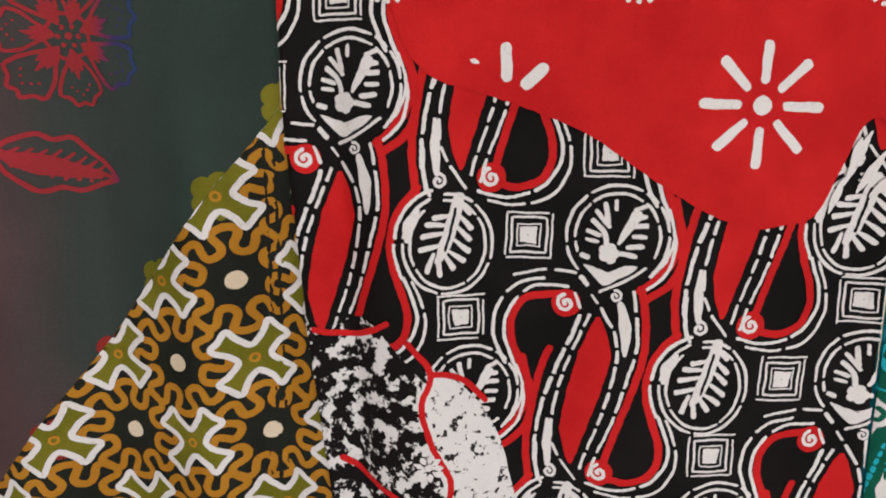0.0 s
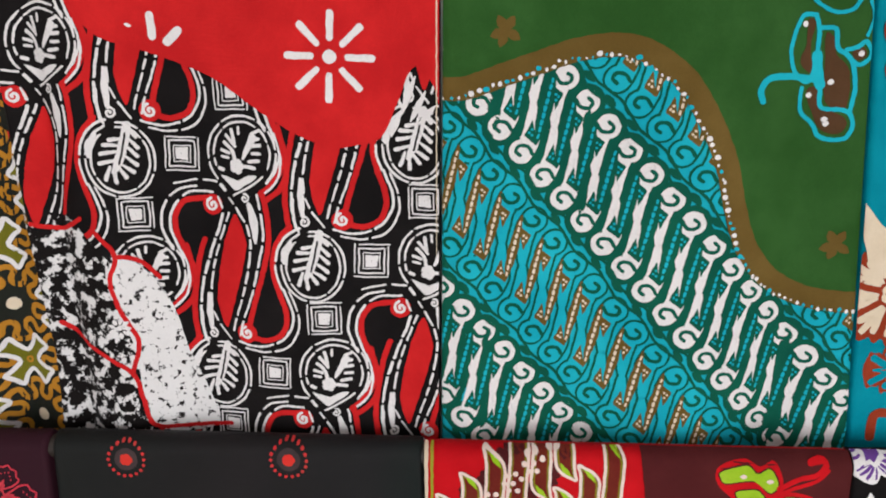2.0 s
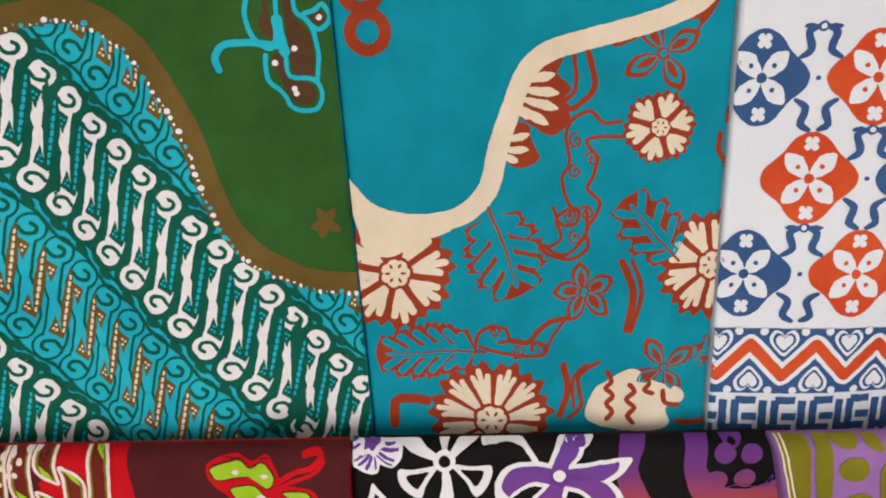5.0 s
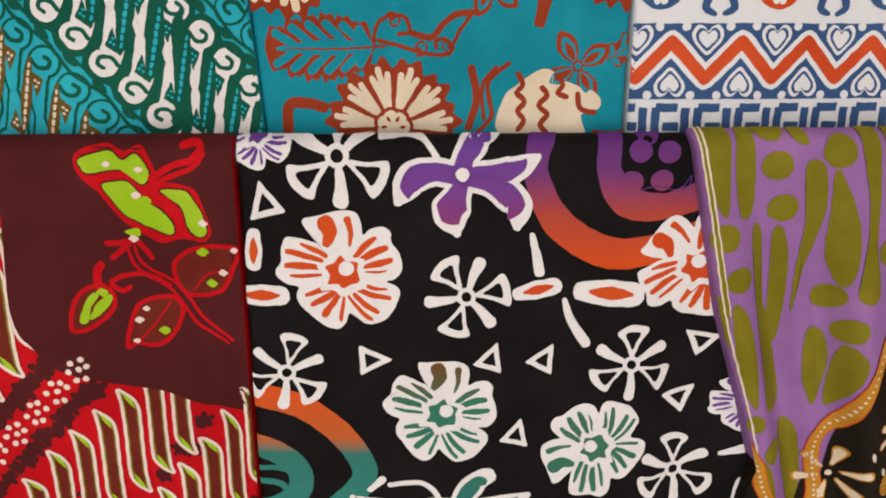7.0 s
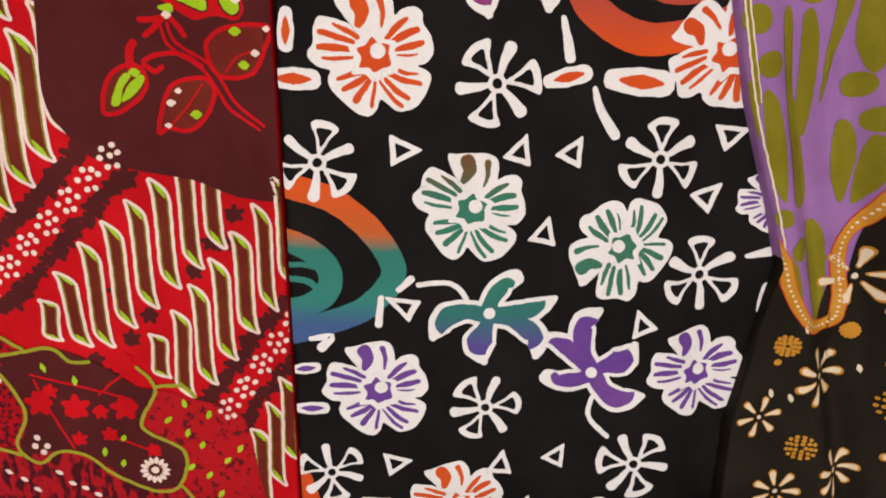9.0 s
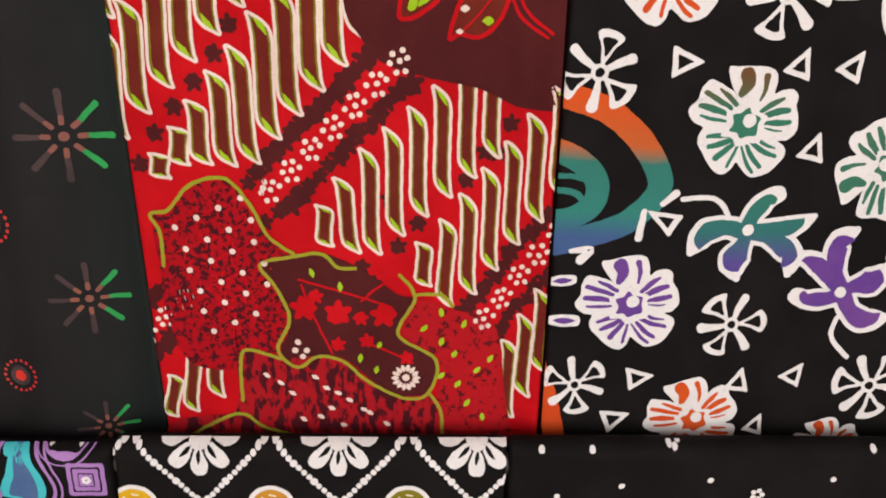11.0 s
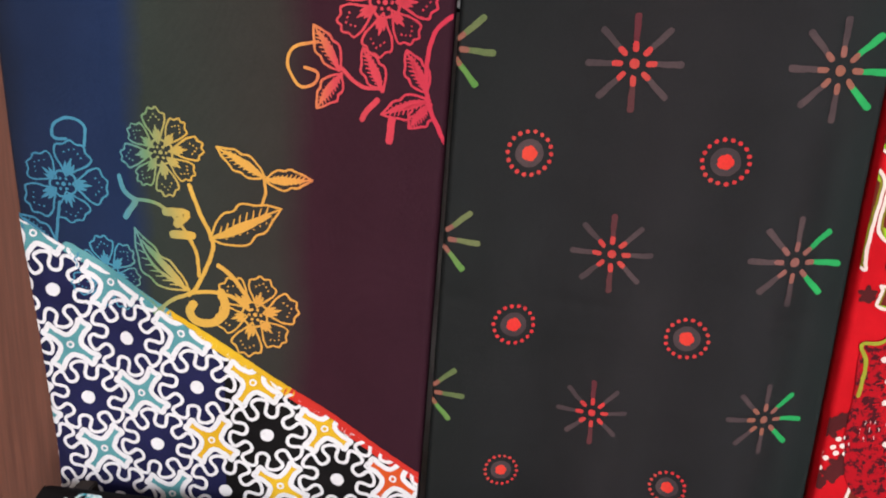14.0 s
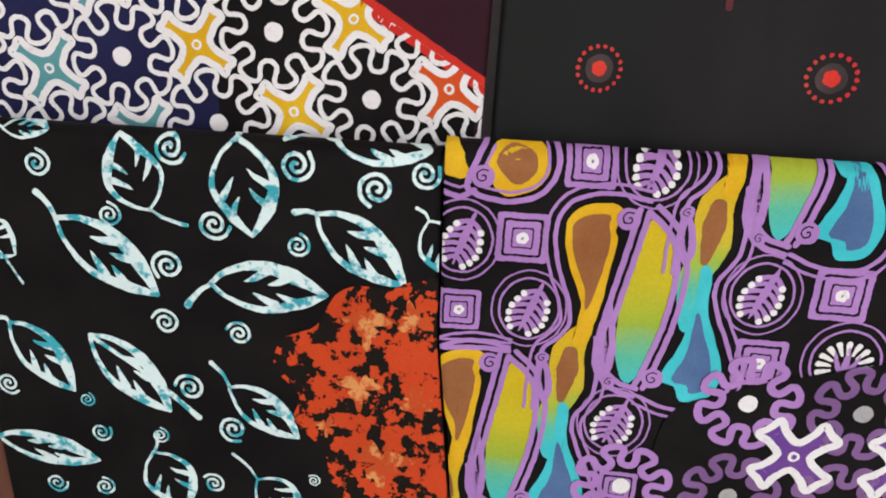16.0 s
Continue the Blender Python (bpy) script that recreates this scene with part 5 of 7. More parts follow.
for q, r in [((1.371, 1.372), 0.0162), ((1.383, 1.328), 0.0156), ((1.323, 1.298), 0.0162), ((1.343, 1.253), 0.015), ((1.432, 1.386), 0.0174), ((1.442, 1.232), 0.015), ((1.465, 1.197), 0.015), ((1.501, 1.281), 0.0162), ((1.377, 1.089), 0.0108), ((1.402, 1.052), 0.0132)]:
    L.put("printed_dot", [P(M_OLIVE, 1, disc(q, r, shape=lambda a: 0.96 + 0.05 * np.sin(2 * a + r * 900), n=40))])
for x, z, r, n, s in [(1.451, 0.893, 0.0353, 7, 0), (1.476, 1.017, 0.0378, 6, 20), (1.559, 0.922, 0.0416, 8, 10), (1.382, 0.842, 0.0277, 6, 15)] + [(1.540, 1.071, 0.0277, 7, 0), (1.575, 0.790, 0.0378, 7, 30), (1.493, 0.759, 0.0315, 7, 10), (1.596, 0.987, 0.0378, 8, 0), (1.416, 0.737, 0.0315, 7, 0)]:
    L.put("printed_flower", [q for i in range(n) for q in (P(M_GOLD, 4, ribbon([polar((x, z), r * 0.3, s + i * 360 / n), polar((x, z), r * 0.85, s + i * 360 / n)], [r * 0.12, r * 0.34])), P(M_CREAM, 5, ribbon([polar((x, z), r * 0.34, s + i * 360 / n), polar((x, z), r * 0.82, s + i * 360 / n)], [r * 0.08, r * 0.24])))] + [P(M_CREAM, 4, disc((x, z), r * 0.1))], "golden flower print")
for x, z, r in [(1.402, 0.936, 0.0126), (1.437, 0.801, 0.0164), (1.541, 0.862, 0.0214), (1.483, 0.949, 0.0088), (1.395, 0.914, 0.0057), (1.538, 1.009, 0.0126), (1.600, 0.852, 0.0189)]:
    for k in range(3 if r > 0.008 else 1):
        for bead in beads((x, z), r * (0.35 + 0.3 * k), 5 + 4 * k, 0.0026, M_GOLD, 4):
            L.put("printed_dot", [bead])
for q in [(1.420, 0.958), (1.507, 1.052), (1.508, 0.981), (1.416, 0.868), (1.500, 0.901), (1.528, 1.027), (1.393, 0.873)]:
    L.put("printed_speck", [P(M_CREAM, 4, lens(polar(q, 0.006, 110), polar(q, 0.006, -70), 0.006))])
edge_l = np.array([(1.281, 1.410), (1.300, 1.333), (1.328, 1.214), (1.363, 1.105), (1.383, 1.037)])
L.put("printed_piping", [P(M_CREAM, 2, ribbon(edge_l + np.array((0.0035, 0)), 0.002))], "pale selvedge line")
L.put("printed_piping", [P(M_CREAM, 2, ribbon((edge_l + np.array((0.0085, 0)))[:3], [0.0026, 0.002, 0.001]))], "pale line along the folded edge")
L.put("printed_blot", [P(M_OLIVE, 1, ribbon((edge_l + np.array((0.0055, 0)))[:3], 0.005))])
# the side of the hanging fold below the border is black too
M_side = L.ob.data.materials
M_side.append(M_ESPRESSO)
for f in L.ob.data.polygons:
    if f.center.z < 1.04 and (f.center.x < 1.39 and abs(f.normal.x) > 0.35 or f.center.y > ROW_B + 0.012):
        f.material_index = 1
# loose purple thread caught on the edge
thread = bpy.data.curves.new("loose_thread", "CURVE")
thread.dimensions, thread.bevel_depth = "3D", 0.0005
sp = thread.splines.new("NURBS")
tq = [(1.219, 1.333), (1.236, 1.347), (1.256, 1.351), (1.274, 1.343), (1.285, 1.352), (1.290, 1.366), (1.288, 1.344), (1.277, 1.347), (1.289, 1.351)]
sp.points.add(len(tq) - 1)
for p_, q in zip(sp.points, tq):
    p_.co = (q[0], float(cloth_flowers.depth(np.array([q[0]]), np.array([q[1]]))[0]) - 0.0035, q[1], 1)
tmp = new("loose_thread_curve", thread)
me = bpy.data.meshes.new_from_object(tmp)
bpy.data.objects.remove(tmp)
me.materials.append(M_PURPLE)
tagged(new("loose_thread", me), "loose purple thread lying on the black cloth", "thread")


# black cloth with leaves and spirals
M_ICE = cotton("ice_turquoise_dye", None, mottle=0.12, maker=blots(60, 0.40, 0.50, (0.05, 0.36, 0.43), (0.68, 0.80, 0.79), 3.0))
M_EMBERS = cotton("orange_black_blotch", None, mottle=0.2, maker=blots(52, 0.480, 0.498, (0.011, 0.008, 0.006), (0.54, 0.058, 0.015), 4.5))
M_EMBERS_PALE = cotton("pale_orange_blotch", None, mottle=0.2, maker=blots(60, 0.5, 0.6, (0.5, 0.07, 0.018), (0.66, 0.27, 0.09), 4.0))
V_ = cloth_leaves


def batik_leaf(base, tip, w, stem=None, hand=1):
    a, b = np.array(base[:2], float), np.array(tip[:2], float)
    d, Ln = b - a, np.linalg.norm(b - a)
    n = np.array([-d[1], d[0]]) / Ln * hand
    at = lambda k, s: a + d * k + n * s * w
    t = Ln * 0.037
    out = [P(M_ICE, 1, ribbon([at(0, 0), at(0.16, 0.60), at(0.42, 0.92), at(0.72, 0.62), at(1, 0)], [t, t * 1.5, t * 2.5, t * 3.8, t * 1.1])),
           P(M_ICE, 1, ribbon([at(0, 0), at(0.18, -0.55), at(0.46, -0.86), at(0.78, -0.46), at(1, 0)], [t, t * 1.1, t * 1.7, t * 2.7, t * 1.0]))]
    for k, s in ((0.50, 0.80), (0.70, 0.62)):
        out.append(P(M_ICE, 1, ribbon([at(k, s), at(k - 0.11, s * 0.52), at(k - 0.20, s * 0.30)], [t * 2.7, t * 1.6, t * 0.2])))
        out.append(P(M_ICE, 1, ribbon([at(k + 0.07, -s * 0.8), at(k - 0.05, -s * 0.48), at(k - 0.13, -s * 0.26)], [t * 2.3, t * 1.4, t * 0.2])))
    if stem is not None:
        out.append(P(M_ICE, 1, ribbon([at(0.02, 0), (a + np.array(stem[:2])) / 2 + n * 0.003, stem[:2]], [t, t * 1.2, t * 1.7])))
    return out


leaf_rows = [[(-0.429, 0.626), (-0.454, 0.695), (-0.395, 0.614)], [(-0.347, 0.697), (-0.332, 0.608), (-0.347, 0.701)], [(-0.522, 0.612), (-0.429, 0.541), (-0.537, 0.636)], [(-0.376, 0.557), (-0.263, 0.554), (-0.400, 0.532)], [(-0.272, 0.634), (-0.189, 0.570), (-0.292, 0.634)], [(-0.583, 0.500), (-0.525, 0.428), (-0.594, 0.504)], [(-0.502, 0.492), (-0.427, 0.411), (-0.397, 0.406)], [(-0.617, 0.363), (-0.508, 0.345), (-0.631, 0.355)], [(-0.363, 0.445), (-0.293, 0.393), (-0.380, 0.471)], [(-0.449, 0.359), (-0.418, 0.290), (-0.444, 0.382)], [(-0.338, 0.336), (-0.294, 0.290), (-0.363, 0.365)], [(-0.601, 0.598), (-0.566, 0.572), (-0.563, 0.543)], [(-0.256, 0.699), (-0.170, 0.696), (-0.302, 0.699)], [(-0.563, 0.693), (-0.520, 0.694), (-0.579, 0.692)], [(-0.169, 0.635), (-0.145, 0.582), (-0.180, 0.646)]]
widths = [50, 55, 44, 42, 41, 38, 40, 28, 36, 50, 44, 40, 26, 14, 36]
for (a, b, s), w in zip(leaf_rows, widths):
    V_.put("printed_leaf", batik_leaf(a, b, w * 0.0006, s), "pale turquoise leaf print with a stem")
rng = random.Random(8)
for x, z, r in [(-0.533, 0.664, 0.0135), (-0.406, 0.686, 0.0151), (-0.290, 0.678, 0.0161), (-0.217, 0.661, 0.0172), (-0.174, 0.677, 0.0140), (-0.469, 0.619, 0.0120), (-0.369, 0.617, 0.0156), (-0.290, 0.602, 0.0120), (-0.416, 0.572, 0.0161), (-0.423, 0.512, 0.0140), (-0.350, 0.506, 0.0130), (-0.404, 0.440, 0.0156), (-0.513, 0.418, 0.0083), (-0.361, 0.396, 0.0156), (-0.502, 0.380, 0.0114), (-0.440, 0.380, 0.0094), (-0.558, 0.312, 0.0120), (-0.505, 0.312, 0.0114), (-0.386, 0.325, 0.0125), (-0.594, 0.430, 0.0125), (-0.277, 0.342, 0.0073)]:
    V_.put("printed_spiral", [P(M_ICE, 1, spiral((x, z), r, r * 0.23, 1.9, rng.uniform(0, 6.2), -1))], "pale turquoise spiral print")
V_.put("printed_blotch", [P(M_EMBERS, 2, patch([(-0.254, 0.556), (-0.230, 0.567), (-0.203, 0.565), (-0.182, 0.575), (-0.153, 0.576), (-0.142, 0.519), (-0.143, 0.444), (-0.126, 0.334), (-0.191, 0.323), (-0.251, 0.316), (-0.266, 0.378), (-0.297, 0.412), (-0.291, 0.443), (-0.315, 0.472), (-0.307, 0.504), (-0.273, 0.522)], 0.008))], "ragged orange and black blotch print")
for pts in ([(-0.251, 0.533), (-0.229, 0.553), (-0.197, 0.538), (-0.201, 0.507), (-0.240, 0.504)], [(-0.202, 0.537), (-0.176, 0.563), (-0.159, 0.541), (-0.174, 0.504)], [(-0.251, 0.484), (-0.223, 0.481), (-0.200, 0.451), (-0.228, 0.423), (-0.251, 0.446)], [(-0.194, 0.452), (-0.162, 0.486), (-0.154, 0.443), (-0.182, 0.414)], [(-0.239, 0.388), (-0.204, 0.405), (-0.168, 0.368), (-0.215, 0.328)], [(-0.274, 0.431), (-0.251, 0.420), (-0.251, 0.394), (-0.280, 0.397)]):
    V_.put("printed_blotch", [P(M_EMBERS_PALE, 3, disc(np.mean(pts, 0), float(np.ptp(np.array(pts)[:, 0])) * 0.5, shape=lambda a: 0.6 + 0.22 * np.sin(3 * a + pts[0][0] * 50) + 0.16 * np.sin(7 * a) + 0.1 * np.sin(11 * a), n=70))])
V_.put("printed_blotch", [P(M_LIME, 2, disc(q, 0.008, 4, 0.3)) for q in [(-0.616, 0.555), (-0.617, 0.521)]])


# scrolling medallion figures, drawn about their own middle in units of one medallion radius
def ring_pair(ink, sx=0.9, gap=0.2, w=0.046):
    ell = lambda r: [(r * sx * math.cos(a), r * math.sin(a)) for a in np.linspace(0, 2 * math.pi, 20)[:-1]]
    return [(ink, 1, *ribbon(ell(1.0), w, closed=True, step=0.08)), (ink, 1, *ribbon(ell(1.0 - gap), w * 1.25, closed=True, step=0.08))]


def leaf_medallion(ink, tipink, lean=20):
    out = [(ink, 1, *lens((0, -0.66), (0, 0.80), 0.2, 0.5))]
    for k, (y, r) in enumerate(((0.42, 0.3), (0.22, 0.38), (0.02, 0.43), (-0.18, 0.43), (-0.36, 0.36), (-0.52, 0.24))):
        for s in (-1, 1):
            out.append((ink, 1, *ribbon([(0, y + 0.1), (s * r * 0.5, y + 0.03), (s * r, y - 0.1)], [0.10, 0.11, 0.15], step=0.06)))
            if tipink is not ink:
                out.append((tipink, 2, *disc((s * r * 1.02, y - 0.1), 0.085, n=9, rings=1)))
    return ring_pair(ink) + moved(out, (0.03, 0), 1.0, -lean)


def shell_medallion(ink, tipink):
    out = []
    for k, a in enumerate(np.linspace(-40, 220, 13)):
        r = 0.58
        out.append((ink if tipink is ink else tipink, 1, *ribbon([polar((0, -0.1), r * 0.55, a), polar((0, -0.1), r, a)], [0.06, 0.14], step=0.06)))
    out += [(ink, 1, *lens((0, -0.5), (0.02, 0.4), 0.16)), (ink, 1, *lens((0, -0.45), (-0.28, 0.25), 0.12)), (ink, 1, *lens((0, -0.45), (0.3, 0.22), 0.12)), (ink, 2, *disc((0, -0.3), 0.16, 6, 0.3)), (ink, 1, *lens((-0.42, -0.62), (0.45, -0.66), 0.24, 0.5, -0.12))]
    return ring_pair(ink, 0.95) + out


def bold_square(ink, core):
    sq = lambda r: poly([polar((0, 0), r * 1.414, 45 + 90 * k) for k in range(4)])
    return [(ink, 1, *sq(0.52)), (M_BLACK, 2, *sq(0.40)), (ink, 3, *sq(0.35)), (M_BLACK, 4, *sq(0.22)), (ink, 5, *sq(0.19)), (core, 6, *disc((0, 0), 0.13, 5, 0.15))]


# violet scrolls, lower bar
W = cloth_violet
M_VIOLET = cotton("violet_dye", (0.37, 0.185, 0.46), (0.41, 0.21, 0.50), mottle=0.12)
M_BRONZE = cotton("bronze_dye", (0.27, 0.10, 0.035), (0.31, 0.13, 0.05), mottle=0.2)
M_SLATE = cotton("slate_blue_dye", (0.07, 0.13, 0.28), (0.09, 0.16, 0.30), mottle=0.2)
unit = 0.0417
for x, z, kind in [(-0.138, 0.620, 0), (-0.072, 0.557, 0), (0.026, 0.700, 0), (0.134, 0.588, 0), (0.020, 0.444, 0), (0.220, 0.528, 1)] + [(0.249, 0.729, 1)]:
    s = unit * (0.92 if kind == 0 else 0.98)
    W.put("printed_medallion", moved(leaf_medallion(M_VIOLET, M_WHITE) if kind == 0 else shell_medallion(M_VIOLET, M_WHITE), (x, z), s), "violet medallion print with white seeds")
for x, z, r in [(-0.084, 0.626, 0.0447), (-0.030, 0.698, 0.0426), (-0.137, 0.552, 0.0385), (0.202, 0.594, 0.0478), (0.144, 0.521, 0.0447), (0.033, 0.369, 0.0364)] + [(0.273, 0.669, 0.0434)]:
    W.put("printed_square", moved(bold_square(M_VIOLET, M_WHITE), (x, z), r), "nested violet square print")


def leg(cloth, left, right, ink, width, gap, layer=1):
    """The two sides of a scroll: each a pair of lines."""
    for pts in (left, right):
        p = np.array([q[:2] for q in pts], float)
        t = np.gradient(p, axis=0)
        n = np.stack([-t[:, 1], t[:, 0]], -1) / np.linalg.norm(t, axis=1, keepdims=True)
        cloth.put("printed_scroll", [P(ink, layer, ribbon(p + n * gap, width)), P(ink, layer, ribbon(p - n * gap, width))])


wide = 0.0052


def beside(pts, gap):
    p = np.array([q[:2] for q in pts], float)
    t = np.gradient(p, axis=0)
    return p + np.stack([-t[:, 1], t[:, 0]], -1) / np.linalg.norm(t, axis=1, keepdims=True) * gap


M_AQUA = cotton("bright_aqua_dye", (0.05, 0.47, 0.52), (0.07, 0.52, 0.57), mottle=0.12)
repeat = np.array((-0.087, 0.512)) - np.array((0.024, 0.664))


def shade(k, name, high, low, stops):
    return cotton(name, None, mottle=0.18, maker=along("z", high + k * repeat[1], low + k * repeat[1], stops, wobble=0.012))


def slid(pts, k):
    return (np.array([q[:2] for q in pts], float) + k * repeat).tolist()


for k in (-2, -1, 0, 1):
    drop_dye = shade(k, "yellow_to_aqua_dye", (0.026, 0.650)[1], (0.023, 0.488)[1], [(0.0, (0.60, 0.42, 0.015)), (0.36, (0.52, 0.43, 0.02)), (0.62, (0.30, 0.40, 0.04)), (0.8, (0.10, 0.44, 0.30)), (1.0, (0.06, 0.48, 0.50))])
    chain_dye = shade(k, "yellow_green_aqua_dye", (-0.019, 0.544)[1], (-0.039, 0.409)[1], [(0.0, (0.62, 0.38, 0.012)), (0.42, (0.56, 0.42, 0.03)), (0.62, (0.30, 0.44, 0.06)), (0.8, (0.10, 0.48, 0.34)), (1.0, (0.06, 0.50, 0.54))])
    if k > -2:
        W.put("printed_drop", [P(drop_dye, 1, patch(slid([(0.026, 0.649), (0.034, 0.653), (0.046, 0.640), (0.053, 0.609), (0.051, 0.559), (0.040, 0.511), (0.028, 0.489), (0.016, 0.503), (0.010, 0.544), (0.014, 0.601)], k)))], "drop print shading from yellow to aqua")
        W.put("printed_drop", [P(M_YELLOW, 2, patch(slid([(-0.045, 0.623), (-0.045, 0.647), (-0.032, 0.660), (-0.008, 0.664), (0.003, 0.656), (-0.003, 0.641), (0.000, 0.629), (-0.004, 0.594), (-0.008, 0.560), (-0.018, 0.526), (-0.029, 0.528), (-0.022, 0.544), (-0.026, 0.570), (-0.037, 0.597)], k))), P(M_BRONZE, 3, patch(slid([(-0.040, 0.629), (-0.039, 0.644), (-0.026, 0.652), (-0.009, 0.653), (-0.009, 0.642), (-0.006, 0.629), (-0.010, 0.599), (-0.016, 0.570), (-0.021, 0.561), (-0.023, 0.581), (-0.035, 0.608)], k)))], "bronze drop print edged in yellow")
    W.put("printed_streak", [P(chain_dye, 1, ribbon(slid([(-0.017, 0.544), (-0.031, 0.515), (-0.030, 0.480), (-0.041, 0.441), (-0.038, 0.402)], k), [0.0125, 0.0313, 0.0344, 0.024, 0.0156], across=5)), P(M_BRONZE, 2, ribbon(slid([(-0.029, 0.516), (-0.030, 0.496), (-0.033, 0.464)], k), [0.0136, 0.0209, 0.0073], across=3))], "streak print shading from yellow to aqua")
    W.put("printed_drop", [P(M_AQUA, 2, patch(slid([(0.077, 0.611), (0.076, 0.570), (0.069, 0.532), (0.055, 0.497), (0.071, 0.490), (0.078, 0.475), (0.102, 0.479), (0.112, 0.506), (0.101, 0.540), (0.089, 0.571), (0.087, 0.606)], k + 1))), P(M_SLATE, 3, patch(slid([(0.080, 0.567), (0.077, 0.526), (0.067, 0.497), (0.082, 0.492), (0.086, 0.484), (0.100, 0.490), (0.101, 0.514), (0.090, 0.545)], k + 1)))], "slate-blue drop print edged in aqua")
    leg(W, slid([(0.020, 0.659), (0.013, 0.617), (0.005, 0.572), (-0.002, 0.525), (0.001, 0.501), (0.015, 0.486), (0.035, 0.480)], k), slid([(0.028, 0.661), (0.051, 0.638), (0.060, 0.604), (0.056, 0.554), (0.044, 0.505), (0.038, 0.487)], k), M_VIOLET, wide * 1.05, wide * 0.82, 4)
    for a_, b_ in ([(0.001, 0.572), (0.005, 0.488)], [(0.055, 0.666), (0.063, 0.610)]):
        a_, b_ = slid([a_, b_], k)
        W.put("printed_bud", [P(M_VIOLET, 4, lens(a_, b_, 0.0177, 0.62)), P(M_BLACK, 5, lens(np.array(a_) * 0.7 + np.array(b_) * 0.3, np.array(a_) * 0.25 + np.array(b_) * 0.75, 0.0037))])
    for (x, z), r in zip(slid([(0.007, 0.651), (0.049, 0.497), (0.009, 0.489), (0.056, 0.660)], k), (0.0104, 0.0104, 0.0068, 0.0068)):
        W.put("printed_curl", [P(M_VIOLET, 6, disc((x, z), r)), P(M_BLACK, 7, spiral((x, z), r * 0.66, r * 0.13, 1.2, 1.0))])
    for pts in (slid([(0.024, 0.668), (-0.007, 0.673), (-0.035, 0.668), (-0.050, 0.655), (-0.055, 0.633), (-0.049, 0.601), (-0.037, 0.569), (-0.034, 0.545), (-0.045, 0.528), (-0.056, 0.516), (-0.059, 0.484), (-0.059, 0.452)], k), slid([(0.038, 0.477), (0.069, 0.466), (0.106, 0.470), (0.123, 0.500), (0.115, 0.530), (0.097, 0.569), (0.092, 0.596), (0.107, 0.624), (0.108, 0.656), (0.103, 0.686)], k + 1)):
        W.put("printed_scroll", [P(M_VIOLET, 5, ribbon(pts, wide * 0.8)), P(M_VIOLET, 5, ribbon(beside(pts, -0.0085), wide * 0.55))], "violet scroll line")
W.put("printed_drop", [P(M_YELLOW, 2, patch([(-0.119, 0.686), (-0.113, 0.707), (-0.079, 0.712), (-0.065, 0.694), (-0.075, 0.673), (-0.104, 0.664)])), P(M_BRONZE, 3, patch([(-0.112, 0.694), (-0.100, 0.707), (-0.078, 0.701), (-0.079, 0.683), (-0.095, 0.675)]))], "bronze drop print edged in yellow")
W.put("printed_drop", [P(M_YELLOW, 1, ribbon([(-0.157, 0.706), (-0.151, 0.691), (-0.143, 0.684)], [0.0209, 0.0261, 0.0156], across=4))], "yellow drop print")
for pts in ([(-0.122, 0.708), (-0.133, 0.685), (-0.134, 0.667), (-0.099, 0.659), (-0.070, 0.669), (-0.058, 0.692), (-0.062, 0.714)], [(-0.160, 0.665), (-0.142, 0.661), (-0.130, 0.667)], [(-0.152, 0.512), (-0.114, 0.514), (-0.087, 0.512)]):
    W.put("printed_scroll", [P(M_VIOLET, 5, ribbon(pts, wide)), P(M_VIOLET, 5, ribbon(beside(pts, 0.0085), wide * 0.5))], "violet scroll line")
W.put("printed_curl", [P(M_VIOLET, 6, disc((-0.123, 0.680), 0.0104)), P(M_BLACK, 7, spiral((-0.123, 0.680), 0.0068, 0.0013, 1.2, 1.0))])
W.put("printed_field", [P(M_BLACK, 7, patch([(0.070, 0.459), (0.124, 0.489), (0.192, 0.513), (0.285, 0.528), (0.349, 0.443), (0.332, 0.305), (0.109, 0.278), (0.066, 0.373)]))])
star = np.array([(0.194, 0.426), (0.240, 0.483), (0.127, 0.472)])
for dx, dz in ((0, 0), (1, 0), (0, -1), (1, -1), (-1, -1)):
    c = star[0] + np.array([dx * 0.105, dz * 0.105])
    W.put("printed_cross", [(m, l + 7, v, f) for m, l, v, f in cross(c, 0.12, 0.75, M_WHITE, M_PURPLE)])
    for sx in (-1, 1):
        k = c + np.array((0.0525 * sx, 0.0525))
        W.put("printed_ring", [(m, l + 8, v, f) for m, l, v, f in [meander(k, 0.047, 0.0075, 8, 0.3, M_VIOLET, 1), P(M_WHITE, 1, disc(k, 0.009))]])

# black cloth with beaded diamonds
D = cloth_diamonds
wide_, drop_ = 0.1672, -0.0923


def notched_petal(c, turn, r):
    """A plump petal with a dark notch that opens towards the flower's middle."""
    return [P(M_WHITE, 1, ribbon([polar(c, r * 0.62, turn), polar(c, r * 0.98, turn), polar(c, r * 1.22, turn)], [r * 0.42, r * 0.66, r * 0.62], across=4)), P(M_BLACK, 2, lens(polar(c, r * 0.42, turn + 3), polar(c, r * 1.0, turn - 2), r * 0.17, 0.4))]


